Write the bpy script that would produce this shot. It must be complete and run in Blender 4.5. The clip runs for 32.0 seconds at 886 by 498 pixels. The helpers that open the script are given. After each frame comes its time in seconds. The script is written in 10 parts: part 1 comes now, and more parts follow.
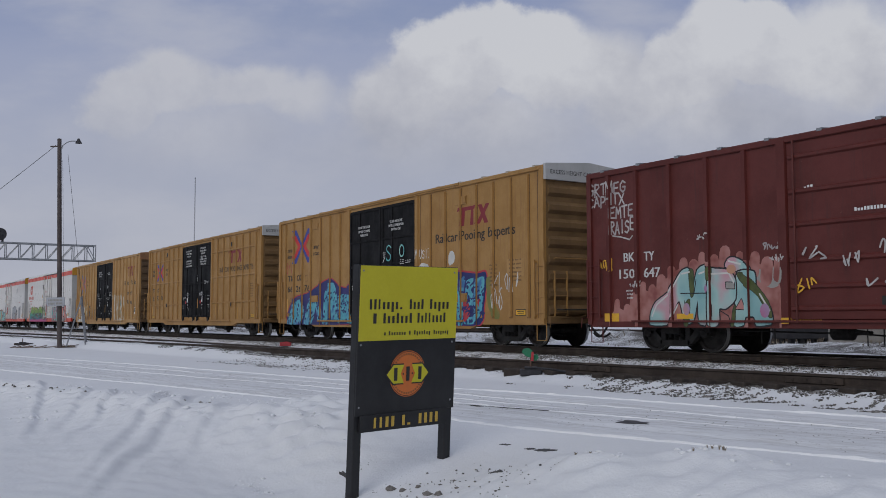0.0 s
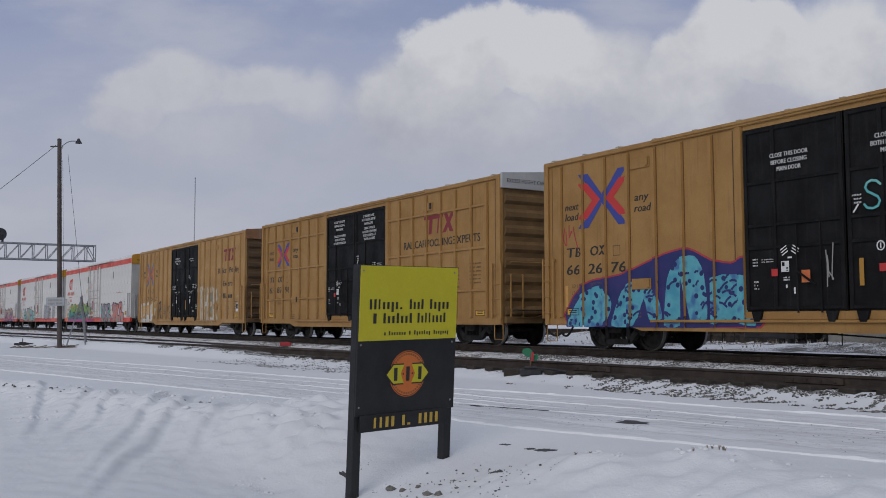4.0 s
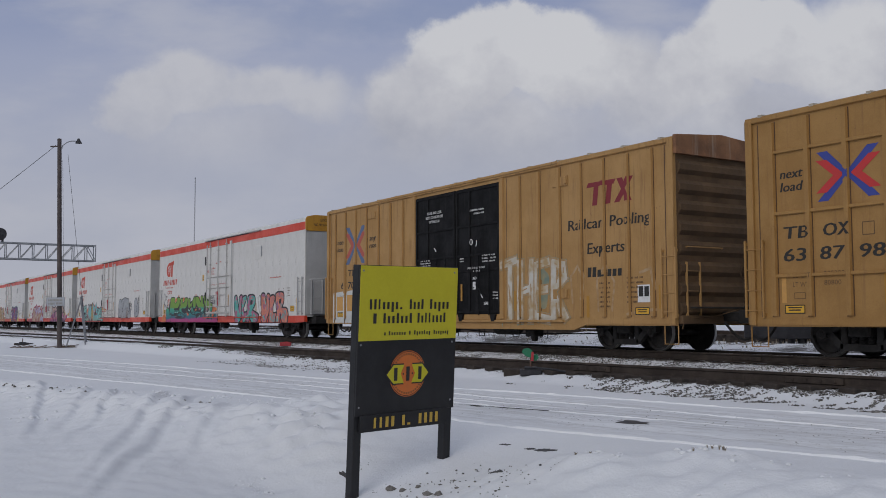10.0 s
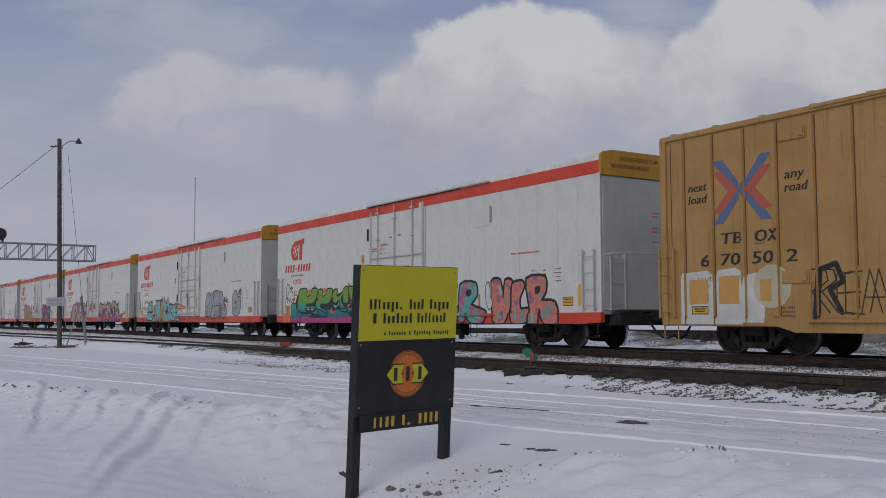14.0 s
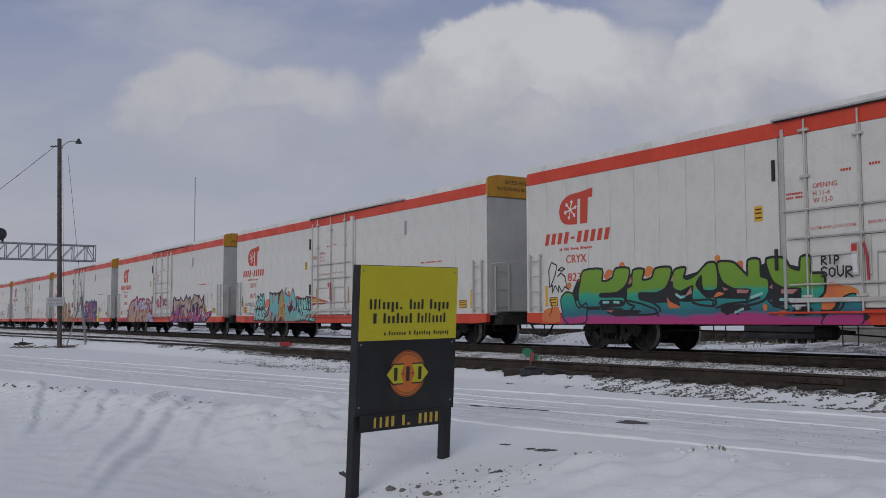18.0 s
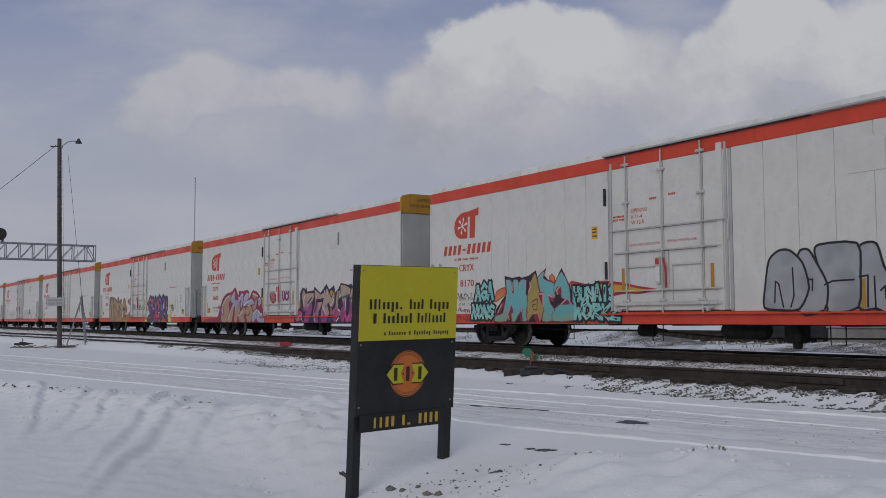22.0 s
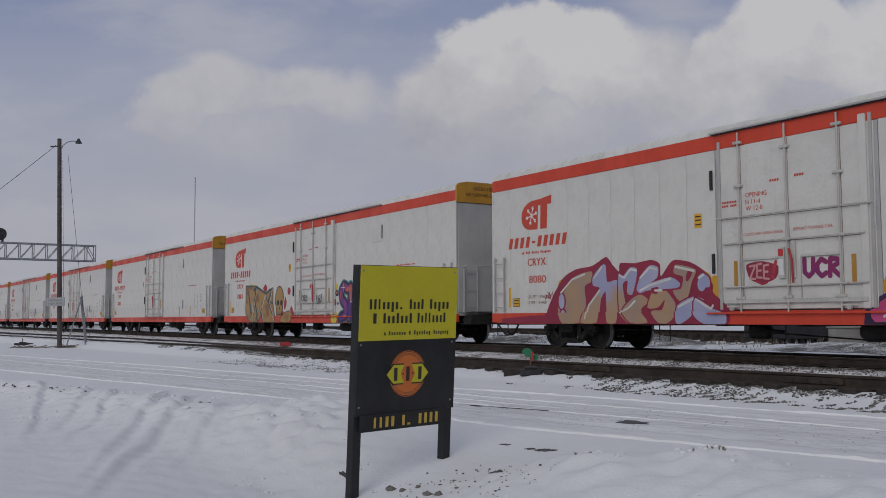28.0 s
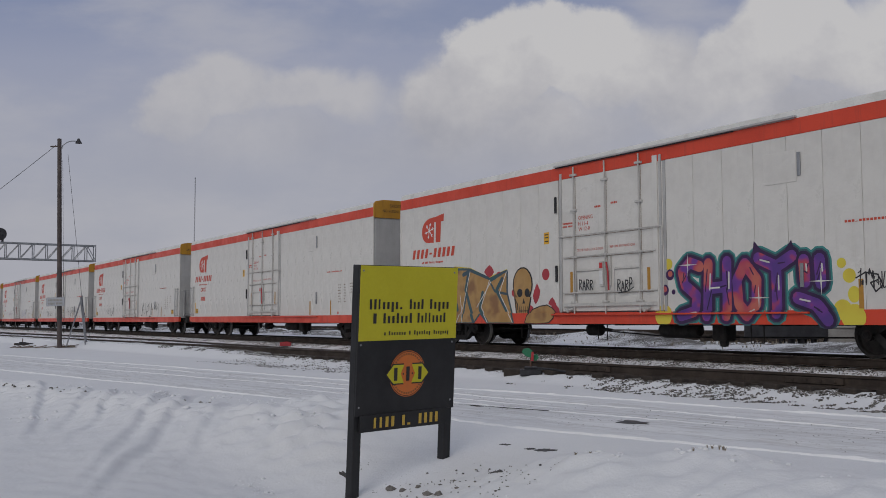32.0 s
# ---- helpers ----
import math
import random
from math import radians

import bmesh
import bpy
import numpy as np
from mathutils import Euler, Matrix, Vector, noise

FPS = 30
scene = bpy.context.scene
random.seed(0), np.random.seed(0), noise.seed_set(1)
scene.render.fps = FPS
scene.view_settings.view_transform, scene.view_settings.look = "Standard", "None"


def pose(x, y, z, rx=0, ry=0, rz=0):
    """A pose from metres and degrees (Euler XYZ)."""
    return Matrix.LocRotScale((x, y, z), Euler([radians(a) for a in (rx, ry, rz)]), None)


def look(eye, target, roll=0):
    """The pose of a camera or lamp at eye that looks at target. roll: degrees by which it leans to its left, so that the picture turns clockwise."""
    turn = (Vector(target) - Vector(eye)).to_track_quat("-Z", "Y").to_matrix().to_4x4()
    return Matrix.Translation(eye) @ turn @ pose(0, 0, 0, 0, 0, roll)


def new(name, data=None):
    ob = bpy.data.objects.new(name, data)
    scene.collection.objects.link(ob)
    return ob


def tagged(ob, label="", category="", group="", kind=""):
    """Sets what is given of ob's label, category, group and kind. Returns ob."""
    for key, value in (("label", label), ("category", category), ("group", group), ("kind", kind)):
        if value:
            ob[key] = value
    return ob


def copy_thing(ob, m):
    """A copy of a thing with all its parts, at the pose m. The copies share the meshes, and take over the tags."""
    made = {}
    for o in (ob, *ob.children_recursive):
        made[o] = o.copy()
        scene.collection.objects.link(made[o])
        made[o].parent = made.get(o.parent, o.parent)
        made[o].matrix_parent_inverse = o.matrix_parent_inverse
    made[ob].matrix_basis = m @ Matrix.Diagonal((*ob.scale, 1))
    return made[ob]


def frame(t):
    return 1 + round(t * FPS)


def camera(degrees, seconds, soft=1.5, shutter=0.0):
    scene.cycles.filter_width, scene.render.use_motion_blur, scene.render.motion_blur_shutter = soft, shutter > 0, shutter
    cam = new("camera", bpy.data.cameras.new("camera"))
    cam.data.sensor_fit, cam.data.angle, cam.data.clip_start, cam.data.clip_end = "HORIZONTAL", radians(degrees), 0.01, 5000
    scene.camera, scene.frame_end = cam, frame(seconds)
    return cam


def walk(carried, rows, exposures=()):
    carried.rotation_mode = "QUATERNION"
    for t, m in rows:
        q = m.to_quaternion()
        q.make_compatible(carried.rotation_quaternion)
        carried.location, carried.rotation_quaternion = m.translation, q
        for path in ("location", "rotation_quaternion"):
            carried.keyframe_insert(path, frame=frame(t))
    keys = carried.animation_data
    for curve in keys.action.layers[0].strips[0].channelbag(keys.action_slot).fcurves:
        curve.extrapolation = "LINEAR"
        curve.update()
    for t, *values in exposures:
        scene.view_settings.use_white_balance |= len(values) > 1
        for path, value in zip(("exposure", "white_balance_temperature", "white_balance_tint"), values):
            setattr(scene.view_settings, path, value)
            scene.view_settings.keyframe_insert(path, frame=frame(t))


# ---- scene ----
import itertools

# ---------------------------------------------------------------- camera
CAM_Z = 1.332            # eye above the snow field
RAIL = 0.55              # rail head above the snow field
YC = 17.84               # centre line of the train's track
cam = camera(50.07, 32.0, soft=0.9)


def eye_pose(yaw, pitch, roll):
    return Matrix.Translation((0, 0, CAM_Z)) @ pose(0, 0, 0, 0, 0, yaw) @ pose(0, 0, 0, 90 + pitch, 0, 0) @ pose(0, 0, 0, 0, 0, roll)


STAND = eye_pose(57.319, 4.243, -0.124)
walk(cam, [(0, STAND), (32, STAND)], exposures=[(0, 0.0, 6400, 10), (6, 0.05, 6480, 10), (13, -0.09, 6480, 10), (19, -0.14, 6520, 10), (25, -0.16, 6580, 10), (32, -0.14, 6760, 10)])

# ---------------------------------------------------------------- light
SUN_AZ, SUN_EL = -60.0, 34.0        # towards the sun, degrees from +x, and its height
world = bpy.data.worlds.new("world")
scene.world = world
world.use_nodes = True
wn = world.node_tree.nodes
wn.clear()
w_out = wn.new("ShaderNodeOutputWorld")
w_bg = wn.new("ShaderNodeBackground")
w_sky = wn.new("ShaderNodeTexSky")
w_sky.sky_type = "NISHITA"
w_sky.sun_disc = False
w_sky.sun_elevation = radians(SUN_EL)
w_sky.sun_rotation = radians(90 - SUN_AZ)
w_mix = wn.new("ShaderNodeMix")
w_mix.data_type = "RGBA"
w_cl = wn.new("ShaderNodeTexNoise")
w_cl.inputs["Scale"].default_value = 2.2
w_cl.inputs["Detail"].default_value = 5
w_map = wn.new("ShaderNodeMapRange")
w_map.inputs[1].default_value, w_map.inputs[2].default_value = 0.38, 0.62
w_map.inputs[3].default_value, w_map.inputs[4].default_value = 0.55, 0.95
w_co = wn.new("ShaderNodeTexCoord")
wl = world.node_tree.links
wl.new(w_co.outputs["Generated"], w_cl.inputs["Vector"])
wl.new(w_cl.outputs["Fac"], w_map.inputs[0])
wl.new(w_map.outputs[0], w_mix.inputs[0])
wl.new(w_sky.outputs[0], w_mix.inputs[6])
w_mix.inputs[7].default_value = (5.0, 5.35, 6.3, 1)
wl.new(w_mix.outputs[2], w_bg.inputs["Color"])
w_bg.inputs["Strength"].default_value = 0.075
wl.new(w_bg.outputs[0], w_out.inputs[0])

sun_data = bpy.data.lights.new("sun", "SUN")
sun_data.energy = 0.80
sun_data.angle = radians(40)
sun_data.color = (1.0, 0.96, 0.90)
sun = new("sun", sun_data)
sa, se = radians(SUN_AZ), radians(SUN_EL)
sun.matrix_world = look((40 * math.cos(se) * math.cos(sa), 40 * math.cos(se) * math.sin(sa), 40 * math.sin(se)), (0, 0, 0))

# ---------------------------------------------------------------- mesh tools


class MB:
    """Collects vertices and faces for one mesh."""

    def __init__(self):
        self.v, self.f, self.m = [], [], []

    def add(self, vs, fs, mi=0):
        n = len(self.v)
        self.v.extend(vs)
        self.f.extend([tuple(i + n for i in f) for f in fs])
        self.m.extend([mi] * len(fs))
        return self

    def box(self, x0, x1, y0, y1, z0, z1, mi=0):
        vs = [(x, y, z) for x in (x0, x1) for y in (y0, y1) for z in (z0, z1)]
        return self.add(vs, [(0, 1, 3, 2), (4, 6, 7, 5), (0, 4, 5, 1), (2, 3, 7, 6), (0, 2, 6, 4), (1, 5, 7, 3)], mi)

    def cbox(self, x0, x1, y0, y1, z0, z1, c=0.01, mi=0):
        """A box with chamfered edges."""
        lo, hi = (x0, y0, z0), (x1, y1, z1)
        c = min(c, *(0.49 * (b - a) for a, b in zip(lo, hi)))
        idx, vs = {}, []
        for sx in (0, 1):
            for sy in (0, 1):
                for sz in (0, 1):
                    s = (sx, sy, sz)
                    for ax in range(3):
                        q = []
                        for k in range(3):
                            e = hi[k] if s[k] else lo[k]
                            q.append(e if k == ax else e + (-c if s[k] else c))
                        idx[s + (ax,)] = len(vs)
                        vs.append(tuple(q))
        fs = []
        for ax in range(3):
            a, b = (ax + 1) % 3, (ax + 2) % 3
            for side in (0, 1):
                ring = []
                for sa_, sb in ((0, 0), (1, 0), (1, 1), (0, 1)):
                    s = [0, 0, 0]
                    s[ax], s[a], s[b] = side, sa_, sb
                    ring.append(idx[tuple(s) + (ax,)])
                fs.append(tuple(ring if side else ring[::-1]))
            for sa_ in (0, 1):
                for sb in (0, 1):
                    s0, s1 = [0, 0, 0], [0, 0, 0]
                    s0[a] = s1[a] = sa_
                    s0[b] = s1[b] = sb
                    s1[ax] = 1
                    s0, s1 = tuple(s0), tuple(s1)
                    q = (idx[s0 + (a,)], idx[s1 + (a,)], idx[s1 + (b,)], idx[s0 + (b,)])
                    fs.append(q if sa_ == sb else q[::-1])
        for sx in (0, 1):
            for sy in (0, 1):
                for sz in (0, 1):
                    s = (sx, sy, sz)
                    t = (idx[s + (0,)], idx[s + (1,)], idx[s + (2,)])
                    fs.append(t if (sx + sy + sz) % 2 else t[::-1])
        return self.add(vs, fs, mi)

    def prism(self, poly, y0, y1, axis="y", mi=0):
        """A polygon drawn in the plane across an axis, pulled along it."""
        n = len(poly)
        if axis == "y":
            vs = [(a, y0, b) for a, b in poly] + [(a, y1, b) for a, b in poly]
        elif axis == "x":
            vs = [(y0, a, b) for a, b in poly] + [(y1, a, b) for a, b in poly]
        else:
            vs = [(a, b, y0) for a, b in poly] + [(a, b, y1) for a, b in poly]
        fs = [tuple(range(n)), tuple(range(2 * n - 1, n - 1, -1))]
        fs += [(i, i + n, (i + 1) % n + n, (i + 1) % n) for i in range(n)]
        return self.add(vs, fs, mi)

    def tube(self, pts, r, seg=6, mi=0, r1=None):
        """A round bar along a line of points."""
        pts = [Vector(q) for q in pts]
        r1 = r if r1 is None else r1
        vs, fs, up0 = [], [], None
        for i, q in enumerate(pts):
            d = (pts[min(i + 1, len(pts) - 1)] - pts[max(i - 1, 0)]).normalized()
            up = Vector((0, 0, 1)) if abs(d.z) < 0.9 else Vector((1, 0, 0))
            if up0 is not None:
                up = up0
            a = d.cross(up).normalized()
            b = a.cross(d)
            up0 = b if abs(b.dot(d)) < 0.5 else None
            rr = r + (r1 - r) * i / max(1, len(pts) - 1)
            for k in range(seg):
                w = 2 * math.pi * k / seg
                vs.append(tuple(q + rr * (math.cos(w) * a + math.sin(w) * b)))
        for i in range(len(pts) - 1):
            for k in range(seg):
                k2 = (k + 1) % seg
                fs.append((i * seg + k, i * seg + k2, (i + 1) * seg + k2, (i + 1) * seg + k))
        fs.append(tuple(range(seg - 1, -1, -1)))
        fs.append(tuple(range((len(pts) - 1) * seg, len(pts) * seg)))
        return self.add(vs, fs, mi)

    def lathe(self, prof, seg=24, axis="y", c=(0, 0, 0), mi=0, caps=True):
        """A profile of (radius, place along the axis), turned."""
        vs, fs, n = [], [], len(prof)
        for k in range(seg):
            w = 2 * math.pi * k / seg
            for r, a in prof:
                if axis == "y":
                    q = (r * math.cos(w), a, r * math.sin(w))
                elif axis == "z":
                    q = (r * math.cos(w), r * math.sin(w), a)
                else:
                    q = (a, r * math.cos(w), r * math.sin(w))
                vs.append((q[0] + c[0], q[1] + c[1], q[2] + c[2]))
        for k in range(seg):
            k2 = (k + 1) % seg
            for i in range(n - 1):
                fs.append((k * n + i, k2 * n + i, k2 * n + i + 1, k * n + i + 1))
        if caps and prof[0][0] > 0.001:
            fs.append(tuple(k * n for k in range(seg)))
        if caps and prof[-1][0] > 0.001:
            fs.append(tuple(k * n + n - 1 for k in range(seg - 1, -1, -1)))
        return self.add(vs, fs, mi)

    def mesh(self, name, mats, smooth=False):
        me = bpy.data.meshes.new(name)
        me.from_pydata([tuple(q) for q in self.v], [], self.f)
        for m in (mats if isinstance(mats, (list, tuple)) else [mats]):
            me.materials.append(m)
        if any(self.m):
            me.polygons.foreach_set("material_index", self.m)
        bm = bmesh.new()
        bm.from_mesh(me)
        bmesh.ops.recalc_face_normals(bm, faces=bm.faces)
        bm.to_mesh(me)
        bm.free()
        if smooth:
            me.polygons.foreach_set("use_smooth", [True] * len(me.polygons))
            me.set_sharp_from_angle(angle=radians(35))
        return me


def part(name, mb, mats, parent=None, label="", at=None, smooth=False):
    """Links one mesh as one object, under a thing or a part."""
    me = mb if isinstance(mb, bpy.types.Mesh) else mb.mesh(name, mats, smooth)
    ob = new(name, me)
    ob.parent = parent
    if at is not None:
        ob.matrix_basis = at
    if label:
        ob["label"] = label
    return ob


def thing(name, label, category, at=None, group="", kind=""):
    ob = new(name)
    ob.empty_display_size = 0.2
    if at is not None:
        ob.matrix_basis = at
    return tagged(ob, label, category, group, kind)

# ---------------------------------------------------------------- materials


def nodes_of(name):
    m = bpy.data.materials.new(name)
    m.use_nodes = True
    nt = m.node_tree
    return m, nt, nt.nodes["Principled BSDF"]


def put(nt, a, b):
    nt.links.new(a, b)


def tex(nt, kind, vec, scale, detail=4.0, rough=0.6):
    n = nt.nodes.new("ShaderNodeTex" + kind)
    n.inputs["Scale"].default_value = scale
    if kind == "Noise":
        n.inputs["Detail"].default_value = detail
        n.inputs["Roughness"].default_value = rough
    if vec is not None:
        put(nt, vec, n.inputs["Vector"])
    return n


def ramp(nt, fac, stops):
    n = nt.nodes.new("ShaderNodeValToRGB")
    el = n.color_ramp.elements
    while len(el) < len(stops):
        el.new(0.5)
    for e, (at, c) in zip(el, stops):
        e.position = at
        e.color = (*c, 1) if len(c) == 3 else c
    put(nt, fac, n.inputs[0])
    return n.outputs[0]


def mixc(nt, fac, a, b, mode="MIX"):
    n = nt.nodes.new("ShaderNodeMix")
    n.data_type, n.blend_type = "RGBA", mode
    for sock, v in ((n.inputs[0], fac), (n.inputs[6], a), (n.inputs[7], b)):
        if isinstance(v, (int, float)):
            sock.default_value = v
        elif isinstance(v, tuple):
            sock.default_value = (*v, 1)
        else:
            put(nt, v, sock)
    return n.outputs[2]


def mathn(nt, op, a, b=None, c=None):
    n = nt.nodes.new("ShaderNodeMath")
    n.operation = op
    for sock, v in zip(n.inputs, (a, b, c)):
        if v is None:
            continue
        if isinstance(v, (int, float)):
            sock.default_value = v
        else:
            put(nt, v, sock)
    return n.outputs[0]


def maprange(nt, v, a, b, c=0.0, d=1.0, smooth=True):
    n = nt.nodes.new("ShaderNodeMapRange")
    n.interpolation_type = "SMOOTHSTEP" if smooth else "LINEAR"
    put(nt, v, n.inputs[0])
    for i, q in zip((1, 2, 3, 4), (a, b, c, d)):
        n.inputs[i].default_value = q
    return n.outputs[0]


def coords(nt, scale=(1, 1, 1), which="Object"):
    t = nt.nodes.new("ShaderNodeTexCoord")
    m = nt.nodes.new("ShaderNodeMapping")
    m.inputs["Scale"].default_value = scale
    put(nt, t.outputs[which], m.inputs["Vector"])
    return m.outputs[0]


def bump(nt, bsdf, h, strength=0.3, dist=0.01):
    b = nt.nodes.new("ShaderNodeBump")
    b.inputs["Strength"].default_value = strength
    b.inputs["Distance"].default_value = dist
    put(nt, h, b.inputs["Height"])
    put(nt, b.outputs[0], bsdf.inputs["Normal"])


def surface(name, a, b, rough=0.6, metal=0.0, grain=40.0, blotch=1.5, streak=None, streak_col=None,
            streak_amt=0.5, bump_s=0.2, bump_d=0.004, spots=None, spot_col=None):
    """Paint, metal or wood: two tones at two scales, run-down streaks and chips where wanted."""
    m, nt, bs = nodes_of(name)
    co = coords(nt)
    n1 = tex(nt, "Noise", co, blotch, 5, 0.65)
    n2 = tex(nt, "Noise", co, grain, 3, 0.6)
    f = mathn(nt, "ADD", mathn(nt, "MULTIPLY", n1.outputs["Fac"], 0.7), mathn(nt, "MULTIPLY", n2.outputs["Fac"], 0.3))
    col = mixc(nt, maprange(nt, f, 0.35, 0.65), a, b)
    if streak is not None:
        cs = coords(nt, (streak, streak, streak * 0.06))
        n3 = tex(nt, "Noise", cs, 1.0, 4, 0.7)
        col = mixc(nt, mathn(nt, "MULTIPLY", maprange(nt, n3.outputs["Fac"], 0.52, 0.75), streak_amt), col, streak_col)
    if spots is not None:
        n4 = tex(nt, "Noise", co, spots, 6, 0.75)
        col = mixc(nt, maprange(nt, n4.outputs["Fac"], 0.66, 0.70), col, spot_col)
    put(nt, col, bs.inputs["Base Color"])
    bs.inputs["Metallic"].default_value = metal
    put(nt, maprange(nt, n1.outputs["Fac"], 0.3, 0.7, max(0.05, rough - 0.12), min(1.0, rough + 0.12)), bs.inputs["Roughness"])
    bump(nt, bs, mathn(nt, "ADD", n2.outputs["Fac"], n1.outputs["Fac"]), bump_s, bump_d)
    return m


def lettering(name, col, wear=0.4):
    m, nt, bs = nodes_of(name)
    co = coords(nt)
    n = tex(nt, "Noise", co, 14, 5, 0.7)
    dark = tuple(c * 0.72 + 0.02 for c in col)
    put(nt, mixc(nt, mathn(nt, "MULTIPLY", maprange(nt, n.outputs["Fac"], 0.4, 0.66), wear), col, dark), bs.inputs["Base Color"])
    bs.inputs["Roughness"].default_value = 0.6
    return m


def sprayed(name, stops, scale=1.6, grad=0.0, z0=0.7, z1=2.5, spots=None):
    """Spray paint that fades from colour to colour."""
    m, nt, bs = nodes_of(name)
    co = coords(nt)
    n = tex(nt, "Noise", co, scale, 2, 0.5)
    f = n.outputs["Fac"]
    f = maprange(nt, f, 0.34, 0.66, 0, 1, False)
    if grad:
        sp = nt.nodes.new("ShaderNodeSeparateXYZ")
        put(nt, co, sp.inputs[0])
        z = maprange(nt, sp.outputs[2], z0, z1, 0, 1, False)
        f = mathn(nt, "ADD", mathn(nt, "MULTIPLY", z, grad), mathn(nt, "MULTIPLY", f, 1 - grad))
    col = ramp(nt, f, stops)
    if spots:
        v = nt.nodes.new("ShaderNodeTexVoronoi")
        v.inputs["Scale"].default_value = 5.0
        put(nt, co, v.inputs["Vector"])
        col = mixc(nt, maprange(nt, v.outputs["Distance"], 0.28, 0.33, 1, 0), col, spots)
    put(nt, col, bs.inputs["Base Color"])
    bs.inputs["Roughness"].default_value = 0.5
    return m


TAN = surface("yellow_paint", (0.385, 0.212, 0.062), (0.310, 0.165, 0.048), 0.62, streak=9, streak_col=(0.20, 0.10, 0.04), streak_amt=0.5, blotch=0.9, spots=6.5, spot_col=(0.20, 0.10, 0.04))
TAN_B = surface("yellow_paint_faded", (0.445, 0.258, 0.093), (0.37, 0.208, 0.072), 0.65, streak=9, streak_col=(0.20, 0.10, 0.04), streak_amt=0.65, blotch=0.8, spots=6.0, spot_col=(0.17, 0.08, 0.035))
# end paints: darkened for grime and for the shade between cars
TAN_END = surface("yellow_paint_grime_shade", (0.20, 0.113, 0.040), (0.13, 0.075, 0.030), 0.75, streak=6, streak_col=(0.12, 0.07, 0.04), streak_amt=0.5, blotch=1.3)
GRIME_SHADE_END = surface("end_paint_grime_shade", (0.14, 0.080, 0.036), (0.08, 0.05, 0.028), 0.8, streak=6, streak_col=(0.10, 0.065, 0.04), streak_amt=0.7, blotch=1.3)
TAN_ROOF = surface("dusty_roof", (0.50, 0.46, 0.40), (0.38, 0.33, 0.26), 0.7, streak=5, streak_col=(0.24, 0.15, 0.08), streak_amt=0.6)
RUST_BAND = surface("rusted_band", (0.30, 0.14, 0.06), (0.16, 0.08, 0.045), 0.8, streak=5, streak_col=(0.4, 0.34, 0.27), streak_amt=0.6)
RED_CAR = surface("oxide_red_paint", (0.112, 0.0165, 0.0115), (0.080, 0.012, 0.009), 0.62, streak=8, streak_col=(0.045, 0.014, 0.012), streak_amt=0.5, blotch=0.8, spots=9, spot_col=(0.16, 0.06, 0.05))
WHITE = surface("white_car_paint", (0.67, 0.655, 0.625), (0.60, 0.585, 0.56), 0.38, streak=7, streak_col=(0.50, 0.48, 0.44), streak_amt=0.3, blotch=1.1, bump_s=0.8, bump_d=0.035, grain=2.6)
# greyer copy of the white paint, with the shade of ends and ladders mixed in
GREY_SHADED_WHITE = surface("grey_shaded_white_paint", (0.46, 0.46, 0.46), (0.37, 0.37, 0.37), 0.5, streak=6, streak_col=(0.33, 0.32, 0.30), streak_amt=0.5, blotch=1.0)
# brown for door strips: grime and the shadow of rods and bars in one colour
DOOR_STAIN_SHADE = surface("rust_stain", (0.20, 0.15, 0.11), (0.36, 0.32, 0.28), 0.7, blotch=3)
ROD_PAINT = surface("white_rod_paint", (0.56, 0.55, 0.53), (0.44, 0.43, 0.41), 0.5, streak=9, streak_col=(0.22, 0.19, 0.16), streak_amt=0.6)
WHITE_ROOF = surface("white_roof", (0.72, 0.72, 0.70), (0.58, 0.58, 0.55), 0.6, streak=4, streak_col=(0.4, 0.38, 0.34), streak_amt=0.5)
STRIPE = surface("red_stripe_paint", (0.66, 0.060, 0.024), (0.57, 0.05, 0.021), 0.45, streak=8, streak_col=(0.30, 0.045, 0.03), streak_amt=0.4)
AMBER = surface("amber_band_paint", (0.50, 0.25, 0.02), (0.40, 0.19, 0.018), 0.55, streak=5, streak_col=(0.2, 0.09, 0.02), streak_amt=0.5)
BLACK_DOOR = surface("black_door_paint", (0.012, 0.012, 0.013), (0.007, 0.007, 0.008), 0.75, streak=7, streak_col=(0.04, 0.037, 0.034), streak_amt=0.4)
BLACK_DOOR.node_tree.nodes["Principled BSDF"].inputs["Specular IOR Level"].default_value = 0.18
UNDER = surface("underframe_grime", (0.024, 0.022, 0.021), (0.012, 0.011, 0.011), 0.85, blotch=3)
WHEEL = surface("wheel_steel", (0.030, 0.026, 0.024), (0.014, 0.012, 0.012), 0.8, 0.0, blotch=4)
TREAD = surface("polished_tread", (0.50, 0.49, 0.48), (0.36, 0.35, 0.34), 0.4, 0.5)
RAILSTEEL = surface("rusty_rail", (0.060, 0.044, 0.035), (0.036, 0.027, 0.023), 0.8, 0.2, blotch=3, streak=4, streak_col=(0.11, 0.08, 0.06), streak_amt=0.4)
RAILTOP = surface("worn_rail_head", (0.34, 0.33, 0.33), (0.17, 0.16, 0.16), 0.35, 0.85)
TIE = surface("creosote_tie", (0.052, 0.040, 0.032), (0.028, 0.022, 0.019), 0.9, blotch=5, grain=60)
STEEL_GREY = surface("galvanised_steel", (0.32, 0.33, 0.35), (0.22, 0.23, 0.25), 0.5, 0.5)
DARK_STEEL = surface("dark_steel", (0.045, 0.045, 0.05), (0.025, 0.025, 0.03), 0.6, 0.3)
